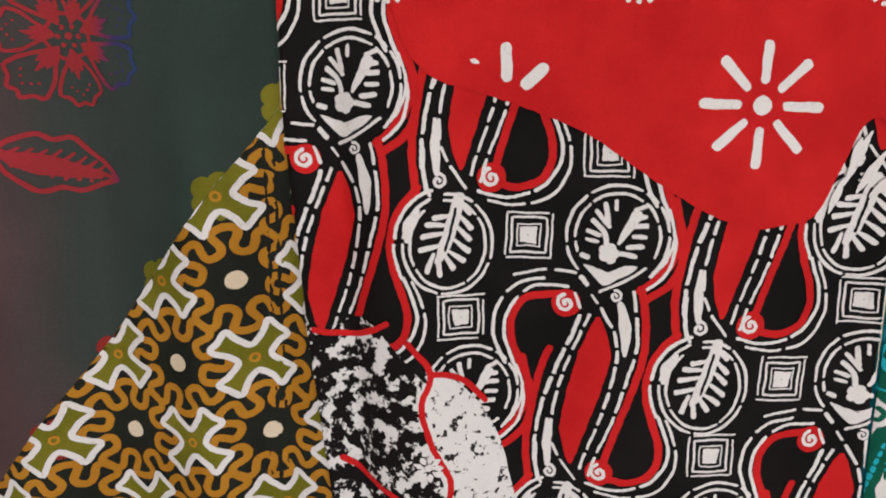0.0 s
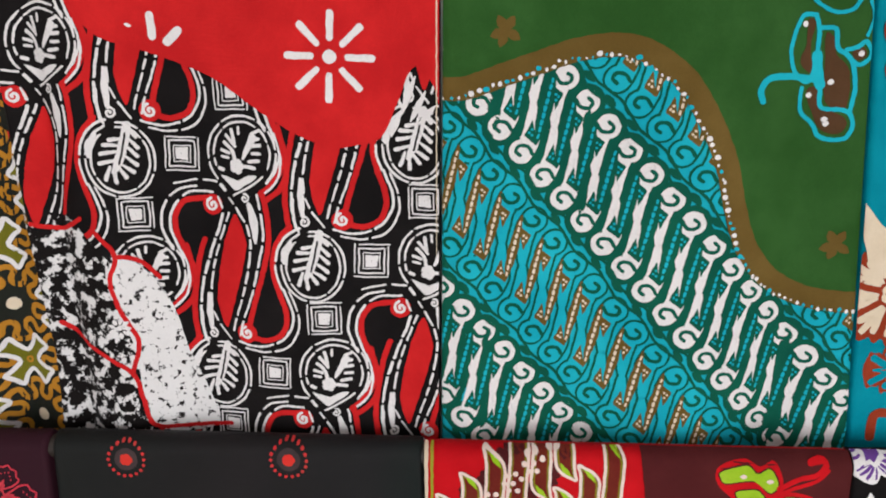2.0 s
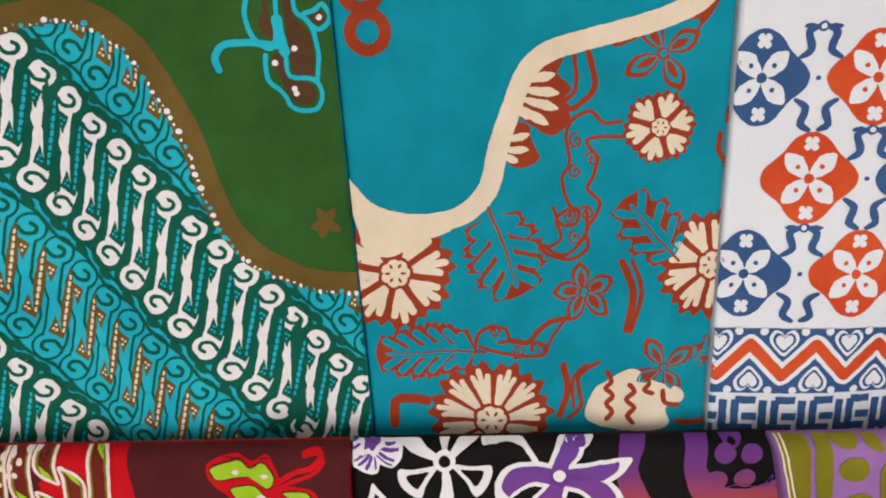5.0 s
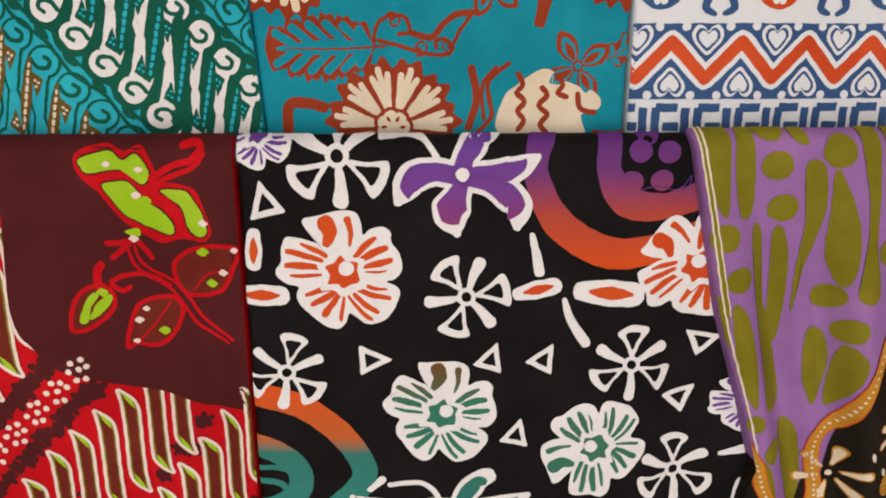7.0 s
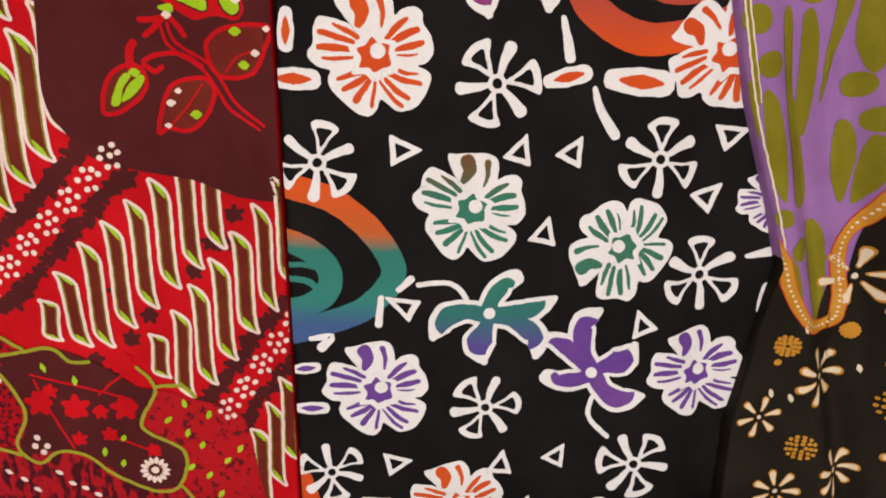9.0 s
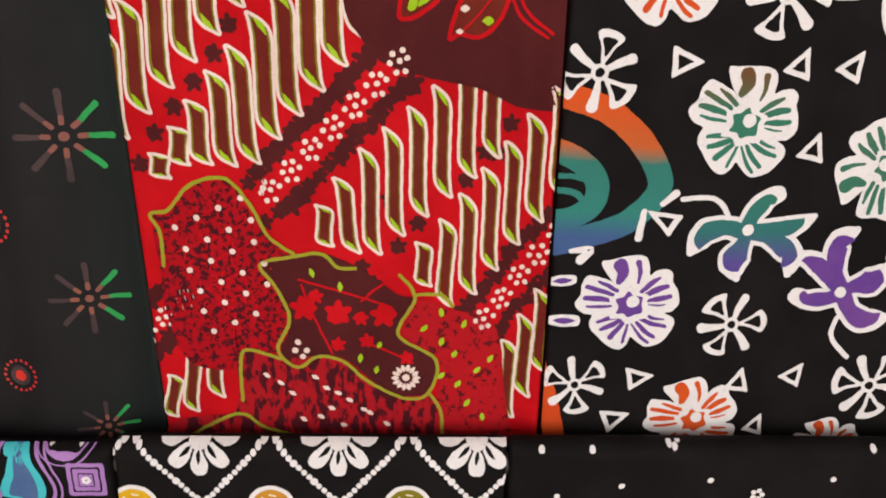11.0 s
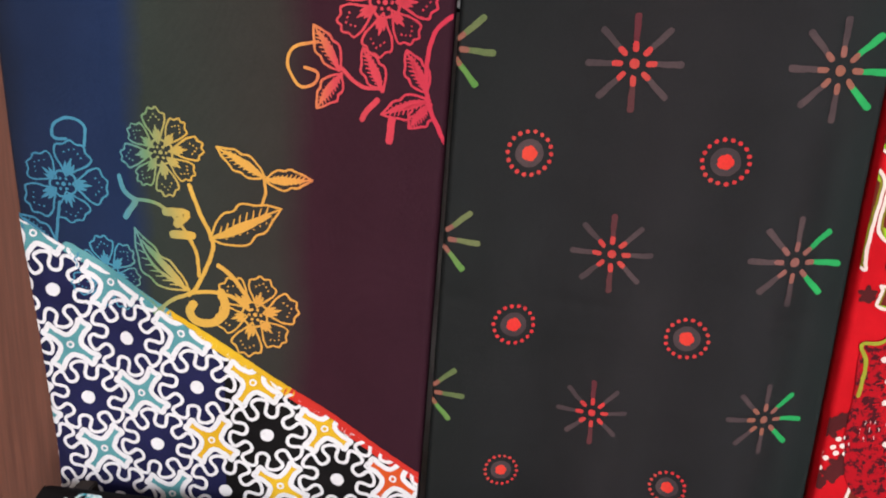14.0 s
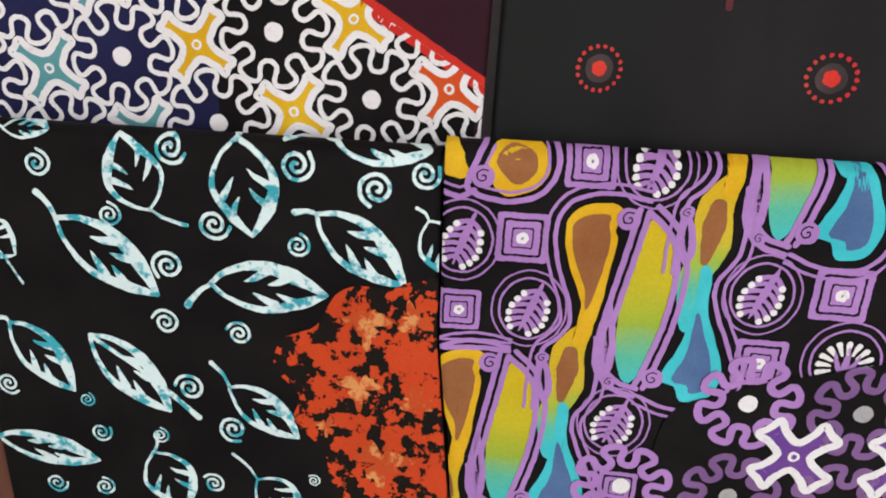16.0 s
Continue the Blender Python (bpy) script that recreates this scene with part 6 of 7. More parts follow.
for row in range(4):
    for i in range(-1, 3):
        top = np.array((0.3247, 0.7243)) + np.array((wide_ * i, 2 * drop_ * row))
        foot = top + np.array((wide_ / 2, drop_))
        for a, b in ((top, foot), (foot, top + np.array((wide_, 0))), (foot, foot + np.array((wide_ / 2, drop_))), (foot, foot + np.array((-wide_ / 2, drop_)))):
            D.put("printed_bead_line", [P(M_WHITE, 1, disc(a + (b - a) * k, 0.0042 if j % 4 else 0.0054, sx=0.9, n=9, rings=1)) for j, k in enumerate(np.linspace(0.08, 0.92, 13))], kind="stuff")
        D.put("printed_ring", [P(M_WHITE, 3, disc(top, 0.0078)), P(M_BLACK, 4, disc(top, 0.0050)), P(M_WHITE, 5, disc(top, 0.0022, n=8))])
        mid = top + np.array((wide_ / 2, -0.004))
        D.put_group("printed_daisy", [P(M_WHITE, 3, disc(mid, 0.0145)), P(M_BLACK, 4, disc(mid, 0.0052, 5, 0.4))], "petal", [notched_petal(mid, 45 * k, 0.0315) for k in range(8)], "white daisy print with notched petals")
        low = top + np.array((0, drop_ * 1.02))
        D.put("printed_disc", [P(M_WHITE, 1, disc(low, 0.0295)), P(M_YELLOW if (i + row) % 3 == 0 else M_OLIVE if (i + row) % 3 == 2 else M_GOLD, 3, disc(low, 0.0238)), P(M_CREAM, 4, disc(low + np.array((0, -0.002)), 0.008, 6, 0.3))] + [P(M_CREAM, 4, ribbon([polar(low, 0.0165, q), polar(low, 0.0165, q + 24)], 0.0028)) for q in range(10, 360, 60)], "yellow disc print ringed in white")
K = cloth_dots
for i, (x, z) in enumerate([(0.982, 0.717), (1.031, 0.669), (1.183, 0.671), (1.113, 0.733), (1.005, 0.734), (0.843, 0.645), (0.821, 0.708), (1.228, 0.710), (1.092, 0.648), (0.922, 0.660), (0.883, 0.708)] + [(0.85, 0.55), (0.95, 0.5), (1.1, 0.56), (1.2, 0.48), (0.9, 0.4), (1.05, 0.36), (1.18, 0.33), (0.86, 0.28), (1.32, 0.6), (1.42, 0.52), (1.5, 0.62), (1.6, 0.55), (1.36, 0.4), (1.55, 0.42)]):
    K.put("printed_dot", beads((x, z), 0.006, 5, 0.0035, M_WHITE) if i % 4 == 0 else [P(M_WHITE, 1, disc((x, z), 0.004))])


# plum and green cloth: red line flowers and the golden lattice corner
M_FADED = cotton("faded_red_line_dye", None, mottle=0.2, maker=along("x", -0.40, -0.28, [(0.0, (0.36, 0.03, 0.04)), (0.7, (0.30, 0.03, 0.035)), (0.85, (0.05, 0.035, 0.12)), (1.0, (0.03, 0.05, 0.14))], wobble=0.004))
M_AMBER = cotton("amber_dye", (0.42, 0.18, 0.016), (0.48, 0.215, 0.025), mottle=0.15)
M_BOTTLE = cotton("bottle_dark_dye", (0.014, 0.015, 0.012), (0.018, 0.020, 0.015), mottle=0.2)
G = cloth_plum
G.put("printed_flower", line_flower((-0.3367, 1.9004), 0.0640, 7, M_FADED, 20, stroke=0.06), "faded red line-drawn flower print")
G.put("printed_leaf", line_leaf((-0.403, 1.8056), (-0.3078, 1.7801), 0.0262, M_FADED, 0.0044, 0.7), "faded red line-drawn leaf print")
cutA = ([(-0.544, 1.367), (-0.159, 1.846)])
M_REDCROSS = cotton("brick_red_dye", (0.26, 0.025, 0.02), (0.3, 0.03, 0.025), mottle=0.2)
G.put("printed_corner", clipped([P(M_BOTTLE, 0, field([(-0.7, 1.3), (0.0, 1.3)], [(-0.7, 1.9), (0.0, 1.9)], -0.58, -0.10, 0.008))], *cutA), "dark corner of the golden lattice print")
o, u, v = np.array([(-0.259, 1.619), (-0.203, 1.695), (-0.182, 1.547)])
for k in range(-2, 4):
    c = o + (v - o) * -0.5 + (u - o) * (k - 0.5)
    G.put("printed_edging", [P(M_KHAKI if k > 0 else M_REDCROSS, 0, disc(c, 0.0211, 5, 0.2))])
star_lattice(G, o, u - o, v - o, ((-4, 4), (-1, 6)), M_AMBER, M_CREAM, M_WHITE, lambda k: M_KHAKI if k[0] - k[1] > -2.02 + 0.0 else M_REDCROSS, cutA, 0.07)

# red, black and white cloth
Q = cloth_scarlet
red_edge = [(-0.080, 1.952), (-0.065, 1.926), (-0.052, 1.888), (-0.029, 1.865), (0.008, 1.854), (0.058, 1.837), (0.101, 1.818), (0.148, 1.785), (0.197, 1.756), (0.235, 1.745)] + [(0.262, 1.748), (0.285, 1.756), (0.304, 1.795), (0.318, 1.830), (0.333, 1.831), (0.354, 1.795)]
Q.put("printed_field", [P(M_BRIGHT_RED, 8, field(red_edge, [(-0.2, 2.04), (0.4, 2.04)], red_edge[0][0], 0.36, 0.005))], "plain bright red field")


def rays(c, r, n=8, width=0.145, turn=88):
    return [P(M_WHITE, 9, ribbon([polar(c, r * 0.40, turn + i * 360 / n), polar(c, r * 0.93, turn + i * 360 / n)], [r * width, r * width * 1.15])) for i in range(n)] + [P(M_WHITE, 9, disc(c, r * 0.155))]


star_pieces = rays((0.2301, 1.844), 0.0500)
Q.put_group("printed_star", star_pieces[-1:], "ray", [[q] for q in star_pieces[:-1]], "white eight-rayed star print")
Q.put("printed_ray", [P(M_WHITE, 9, ribbon([(0.028, 1.889), (0.029, 1.867)], 0.0091))])
Q.put("printed_ray", [P(M_WHITE, 9, ribbon([(0.045, 1.861), (0.058, 1.873)], 0.0101))])
Q.put("printed_speck", [P(M_WHITE, 9, lens([(-0.001, 1.880), (-0.383, 1.928)][0], [(0.007, 1.877), (-0.383, 1.928)][0], 0.0038))])
for x, z, r in [(-0.066, 1.950, 0.0173), (0.130, 1.949, 0.0173), (0.327, 1.946, 0.0173)]:
    Q.put("printed_dot_ring", [P(M_WHITE, 9, disc((x, z), r))] + beads((x, z), r * 1.5, 20, r * 0.13, M_WHITE, 9), "white disc print ringed with dots")
SCARLET_LEAF = [[(0.031, 0.578), (-0.25, 0.531)], [(-0.031, 0.391), (-0.406, 0.406)], [(-0.078, 0.234), (-0.484, 0.172)], [(-0.125, 0.0), (-0.531, -0.094)], [(0.25, 0.797), (0.422, 0.625)], [(0.25, 0.547), (0.453, 0.328)], [(0.203, 0.328), (0.422, 0.109)], [(0.141, 0.078), (0.406, -0.141)], [(0.031, -0.141), (0.312, -0.328)], [(-0.078, -0.203), (0.109, -0.469)], [(-0.188, -0.234), (-0.156, -0.609)], [(-0.281, -0.172), (-0.406, -0.516)]]
SCARLET_SHELL = [([(-0.047, 0.719), (-0.047, 0.547)], 0.094), ([(-0.25, 0.641), (-0.188, 0.297)], 0.125), ([(-0.406, 0.5), (-0.156, 0.203)], 0.109), ([(-0.469, 0.312), (-0.266, 0.109), (-0.188, -0.203)], 0.125), ([(-0.562, 0.109), (-0.344, 0.031)], 0.109), ([(-0.562, -0.062), (-0.375, -0.094)], 0.094), ([(0.344, 0.438), (0.156, 0.109), (0.031, -0.109)], [0.281, 0.188, 0.094]), ([(0.312, 0.547), (0.5, 0.625)], 0.109), ([(0.312, 0.391), (0.5, 0.406)], 0.125), ([(0.312, 0.219), (0.531, 0.234)], 0.125), ([(0.312, 0.016), (0.516, 0.016)], 0.109), ([(0.203, -0.203), (0.469, -0.172)], 0.125), ([(0.094, -0.328), (0.344, -0.375)], 0.125), ([(-0.281, -1.109), (0.156, -0.891), (0.562, -0.609)], 0.078), ([(-0.656, -0.828), (-0.531, -0.984)], 0.109), ([(-0.656, -0.375), (-0.547, -0.422)], 0.125)]
SCARLET_CREST = [(-0.625, -0.562), (-0.406, -0.641), (-0.156, -0.703), (0.156, -0.578), (0.406, -0.578), (0.25, -0.734), (0.031, -0.859), (-0.188, -0.984), (-0.375, -0.859)]


def pen_rings(outer, inner, ink, gaps):
    """Two oval pen lines, each broken where the pen lifted."""
    out = []
    for (rx, rz), w, starts in ((outer, 0.066, gaps[0]), (inner, 0.062, gaps[1])):
        for a, b in zip(starts, starts[1:]):
            n = max(4, int((b - a) / 14))
            out.append((ink, 1, *ribbon([(rx * math.cos(radians(q)), rz * math.sin(radians(q))) for q in np.linspace(a + 3, b - 4, n)], [w * 0.8, w, w * 1.05, w * 0.8], step=0.07)))
    return out


def scarlet_leaf():
    out = pen_rings((0.88, 1.0), (0.74, 0.88), M_WHITE, ((-250, -185, -100, -20, 55, 98), (-235, -150, -60, 40, 100)))
    out += [(M_WHITE, 1, *ribbon(p, [0.07, 0.10, 0.115], step=0.06)) for p in SCARLET_LEAF]
    out += [(M_WHITE, 1, *ribbon([(0.22, 0.95), (0.11, 0.5), (-0.06, -0.03), (-0.2, -0.34)], [0.20, 0.26, 0.24, 0.12], step=0.06, across=3)), (M_BLACK, 2, *ribbon([(0.15, 0.72), (0.06, 0.3), (-0.05, -0.12)], 0.055, step=0.06))]
    return out + [(M_WHITE, 1, *ribbon([(-0.80, 0.10), (-0.76, 0.42), (-0.58, 0.68)], [0.10, 0.22, 0.10], step=0.06))]


def scarlet_shell():
    out = pen_rings((0.97, 1.02), (0.80, 0.86), M_WHITE, ((-48, 5, 40, 62, 125, 190, 225), (-30, 20, 55, 130, 185, 205)))
    out += [(M_WHITE, 1, *ribbon(p, np.array(w) * 0.8, step=0.06)) for p, w in SCARLET_SHELL]
    return out + [(M_WHITE, 1, *disc((-0.15, -0.33), 0.21, 5, 0.2, n=30)), (M_WHITE, 1, *patch(SCARLET_CREST, 0.06))]


def pen_square(seed):
    """Nested squares drawn freehand, with gaps at some corners and a solid middle."""
    r = random.Random(seed)
    out = []
    for h, w in ((0.50, 0.042), (0.385, 0.050), (0.25, 0.032)):
        for q in range(4):
            a, b = np.array(polar((0, 0), h * 1.414, 45 + 90 * q)), np.array(polar((0, 0), h * 1.414, 135 + 90 * q))
            lo, hi = (r.uniform(-0.04, 0.12), r.uniform(0.86, 1.04)) if h > 0.45 else (0.02, 0.98)
            out.append((M_WHITE, 1, *ribbon([a + (b - a) * lo, (a + b) / 2 + np.array([r.uniform(-1, 1), r.uniform(-1, 1)]) * 0.02, a + (b - a) * hi], [w, w * 1.15, w * 0.9], step=0.08)))
    return out + [(M_WHITE, 1, *poly([polar((r.uniform(-0.02, 0.02), 0), r.uniform(0.23, 0.27), 45 + 90 * q + r.uniform(-8, 8)) for q in range(4)]))]


LEAF_AT, SHELL_AT, SQUARES_AT = (0.0, 0.0), (0.1419, 0.0075), [(0.0687, 0.007), (0.0113, -0.0639)]
va, vb = np.array((0.2210, -0.1240)), np.array((0.1000, -0.2655))
leaf0 = np.array((-0.0184, 1.7286))
# pen lines of one repeat: points, width, length of a dash
PEN = ([([(0.1092, -0.0426), (0.1141, -0.0575), (0.1095, -0.0766), (0.1006, -0.0974), (0.0923, -0.1198), (0.0846, -0.1431), (0.0794, -0.1718), (0.0784, -0.1971), (0.0825, -0.2205)], [0.004, 0.0054, 0.0054, 0.006, 0.0054, 0.0047, 0.0047], 0.026), ([(0.1221, -0.0615), (0.117, -0.0738), (0.1074, -0.0987), (0.099, -0.1253), (0.0932, -0.1551), (0.0931, -0.1788), (0.1008, -0.1982), (0.1157, -0.2184)], [0.0047, 0.004, 0.0047, 0.004, 0.004], 0.018), ([(0.1233, -0.0439), (0.1363, -0.0627), (0.1453, -0.0831), (0.1462, -0.1052), (0.1399, -0.1389), (0.1294, -0.1746), (0.1204, -0.1994), (0.1186, -0.2125)], [0.004, 0.0047, 0.0047, 0.004, 0.004], 0.016)] + [([(0.1576, -0.0395), (0.1612, -0.0624), (0.1628, -0.0898), (0.1561, -0.119), (0.145, -0.1601), (0.1317, -0.1948), (0.1271, -0.2124)], [0.0047, 0.0047, 0.0047, 0.004, 0.004], 0.030), ([(0.1254, -0.2205), (0.1506, -0.2259), (0.1788, -0.2174), (0.1936, -0.1967), (0.1938, -0.178), (0.1857, -0.1559), (0.1798, -0.1397)], 0.0047, 0.075), ([(0.1337, -0.2284), (0.1589, -0.2324), (0.1871, -0.2246), (0.2012, -0.201), (0.2, -0.1779), (0.1913, -0.1552)], 0.004, 0.055), ([(0.0825, -0.0305), (0.0607, -0.035), (0.0445, -0.0516), (0.0392, -0.0746), (0.0442, -0.0941), (0.0534, -0.1123)], 0.0047, 0.060), ([(0.103, -0.0372), (0.0744, -0.0376), (0.0555, -0.0536), (0.0488, -0.0752), (0.0539, -0.0969), (0.0625, -0.118), (0.0676, -0.1401), (0.0617, -0.1642), (0.0442, -0.1804)], 0.0047, 0.070)] + [([(-0.0385, -0.0279), (-0.0451, -0.0047), (-0.0406, 0.0217), (-0.0269, 0.0398), (-0.0093, 0.0481)], 0.0047, 0.050), ([(0.0572, -0.0276), (0.0843, -0.0227), (0.1091, -0.0245)], 0.004, 0.050), ([(0.1819, 0.0318), (0.1876, 0.011), (0.1821, -0.0107), (0.1692, -0.0267)], 0.004, 0.035)])
RED_LINES = [
    [(0.0891, -0.094), (0.0815, -0.115), (0.0746, -0.1504), (0.0705, -0.1863), (0.074, -0.2221)],
    [(0.1637, -0.0368), (0.1686, -0.0624), (0.1688, -0.0966), (0.16, -0.133), (0.149, -0.1672), (0.14, -0.1976)],
    [(0.141, -0.2136), (0.1592, -0.2177), (0.1789, -0.2101), (0.1867, -0.1925), (0.1848, -0.1738), (0.1769, -0.1504), (0.1724, -0.1244), (0.179, -0.0965), (0.1961, -0.075)],
    [(0.0963, -0.0444), (0.0691, -0.0477), (0.057, -0.0621), (0.0551, -0.0816), (0.0623, -0.1033), (0.0716, -0.1252), (0.0748, -0.1474), (0.0667, -0.1716), (0.045, -0.1888)],
    [(0.1866, 0.0396), (0.1922, 0.0111), (0.1867, -0.0126), (0.1731, -0.03), (0.1623, -0.0388)],
]
BULBS = [([(0.1473, -0.0504), (0.1523, -0.0727), (0.1531, -0.0968)], [0.0067, 0.0134, 0.004]), ([(0.0895, -0.1609), (0.0894, -0.1839), (0.0908, -0.2057)], [0.0034, 0.0107, 0.0054]), ([(0.0803, -0.184), (0.0801, -0.208), (0.0852, -0.2234)], [0.002, 0.0047, 0.0034])]
CURLS = [((0.1021, -0.0521), 0.008, 1), ((0.092, -0.2115), 0.0067, -1), ((0.1362, -0.2093), 0.008, 1), ((0.1428, -0.0437), 0.0054, -1)]
RED_LENS = ([(0.1294, -0.0655), (0.1279, -0.0971), (0.1194, -0.1335), (0.1115, -0.1691), (0.1106, -0.201)], [0.0054, 0.0281, 0.0281, 0.0228, 0.004])


def dashes(pts, w, mat, layer=1, every=0.045, gap=0.0016):
    """A stroke broken by short gaps, as if drawn with a pen that lifts."""
    c, par = curve(pts, 0.002)
    s = np.concatenate([[0], np.cumsum(np.linalg.norm(np.diff(c, axis=0), axis=1))])
    width = np.interp(par, np.linspace(0, 1, len(w)), w) if np.ndim(w) else np.full(len(c), float(w))
    out, k, j = [], 0.0, 0
    while k < s[-1] - 0.002:
        e = min(k + every * (0.6 + 0.8 * ((j * 37) % 10) / 10), s[-1])
        hit = np.nonzero((s >= k) & (s <= e))[0]
        if len(hit) > 1:
            pick = hit[:: max(1, len(hit) // 8)] if len(hit) > 12 else hit[[0, -1]]
            out.append(P(mat, layer, ribbon(c[pick], width[pick] * (0.9 + 0.2 * ((j * 53) % 7) / 7))))
        k, j = e + gap, j + 1
    return out


for i in range(-2, 3):
    for j in range(-2, 3):
        c = leaf0 + i * va + j * vb
        if not (-0.45 < c[0] < 0.5 and 1.1 < c[1] < 2.15):
            continue
        on = lambda pts: [np.array(q) + c for q in pts]
        Q.put("printed_medallion", moved(scarlet_leaf(), c, 0.0429), "white leaf medallion print")
        Q.put("printed_medallion", moved(scarlet_shell(), on([SHELL_AT])[0], 0.0429), "white shell medallion print")
        for n, q in enumerate(on(SQUARES_AT)):
            Q.put("printed_square", moved(pen_square(i * 31 + j * 7 + n), q, 0.0389, -2 + 3 * n), "nested white square print")
        Q.put("printed_lens", [P(M_BRIGHT_RED, 1, ribbon(on(RED_LENS[0]), RED_LENS[1], across=5))], "red lens print")
        Q.put("printed_outline", [P(M_BRIGHT_RED, 0.5, ribbon(on(p), 0.0066)) for p in RED_LINES] + [P(M_BRIGHT_RED, 0.5, disc(on([CURLS[n][0]])[0], 0.0125)) for n in (0, 2)])
        for p, w, every in PEN:
            Q.put("printed_scroll", dashes(on(p), np.array(w) * 0.66, M_WHITE, 1.4, every, 0.0042), kind="stuff")
        for p, w in BULBS:
            Q.put("printed_bulb", [P(M_WHITE, 1.4, ribbon(on(p), np.array(w) * 0.8))])
        for q, r, hand in CURLS:
            Q.put("printed_curl", [P(M_WHITE, 2, spiral(on([q])[0], r, r * 0.42, 1.35, 1.8, hand))])

Q.put("printed_spray", [P(M_WHITE, 9, lens(a, b, 0.0077)) for a, b in ([(0.307, 1.779), (0.324, 1.824)], [(0.318, 1.773), (0.336, 1.808)], [(0.328, 1.770), (0.347, 1.792)], [(0.312, 1.795), (0.317, 1.819)], [(0.296, 1.756), (0.307, 1.786)])])
# crackled rocks at the foot of the cloth
M_ROCK = cotton("black_white_crackle", None, mottle=0.1, maker=blots(75, 0.52, 0.55, (0.008, 0.006, 0.006), (0.72, 0.69, 0.69), 4.0))
M_ROCK_PALE = cotton("white_black_crackle", None, mottle=0.1, maker=blots(120, 0.40, 0.43, (0.02, 0.016, 0.016), (0.74, 0.71, 0.71), 3.0))
Q.put("printed_rock_texture", [P(M_ROCK, 4, field([(-0.16, 1.3), (0.03, 1.3)], [(-0.152, 1.693), (-0.134, 1.647), (-0.094, 1.663), (-0.065, 1.637), (-0.035, 1.601), (-0.015, 1.558), (0.001, 1.508)] + [(0.06, 1.38)], -0.15, 0.0, 0.005))], "black and white mottled rock print")
Q.put("printed_rock_texture", [P(M_ROCK_PALE, 5, patch([(-0.036, 1.619), (-0.018, 1.612), (0.008, 1.588), (0.029, 1.549), (0.043, 1.495), (0.067, 1.435), (0.071, 1.396), (0.009, 1.390), (-0.013, 1.434), (-0.018, 1.494), (-0.032, 1.537), (-0.042, 1.580)]))], "white crackled rock print")
for pts in ([(-0.135, 1.652), (-0.101, 1.646), (-0.071, 1.660)], [(-0.053, 1.643), (-0.033, 1.615), (-0.041, 1.584), (-0.031, 1.545), (-0.015, 1.508), (-0.024, 1.471)], [(-0.033, 1.615), (-0.007, 1.609), (0.015, 1.588)], [(-0.114, 1.529), (-0.088, 1.507), (-0.054, 1.489), (-0.024, 1.467), (-0.015, 1.434), (-0.005, 1.399), (0.031, 1.395), (0.090, 1.399)]):
    Q.put("printed_contour", [P(M_BRIGHT_RED, 6, ribbon(pts, 0.0054))], "red contour line")
c = (-0.035, 1.526)
Q.put_group("printed_wheel", [P(M_WHITE, 6, disc(c, 0.0030))], "spoke", [[P(M_WHITE, 6, lens(polar(c, 0.0047, a), polar(c, 0.0134, a), 0.0054))] for a in range(0, 360, 40)], "white wheel print")

# green cloth: slanting rows of scrolled bones
T = cloth_green
M_GREEN = cotton("forest_green_dye", (0.022, 0.082, 0.014), (0.03, 0.098, 0.02), mottle=0.15)
M_JADE = cotton("jade_line_dye", (0.004, 0.085, 0.055), (0.006, 0.10, 0.06), mottle=0.15)
M_TAN = cotton("tan_brown_dye", (0.125, 0.075, 0.016), (0.145, 0.09, 0.022), mottle=0.15)
M_COCOA = cotton("cocoa_dye", (0.07, 0.034, 0.014), (0.085, 0.04, 0.018), mottle=0.2)
crest = [(0.342, 1.801), (0.374, 1.801), (0.418, 1.816), (0.462, 1.831), (0.499, 1.843), (0.542, 1.848), (0.578, 1.839), (0.614, 1.812), (0.642, 1.770), (0.665, 1.721), (0.679, 1.671), (0.696, 1.626), (0.725, 1.590), (0.765, 1.567), (0.809, 1.560), (0.841, 1.560), (0.860, 1.562)]
T.put("printed_field", [P(M_GREEN, 7, field(crest, [(0.3, 2.04), (0.9, 2.04)], 0.345, 0.87, 0.005))], "plain green field")
T.put("printed_band", [P(M_TAN, 8, ribbon([(q[0] + 0.0058, q[1] + 0.0096) for q in crest], 0.0256, across=4))], "tan band round the scrolls")
drip, _ = curve(crest, 0.0085)
jit = random.Random(2)
for q in drip:
    T.put("printed_drop", [P(M_WHITE if jit.random() < 0.6 else M_TEAL, 9, disc((q[0] + jit.uniform(-0.001, 0.001), q[1] + jit.uniform(-0.003, 0.002)), jit.uniform(0.0012, 0.0032), sx=jit.uniform(0.6, 1.3), n=9, rings=1))])
along_ = np.array((0.0246, -0.0269))


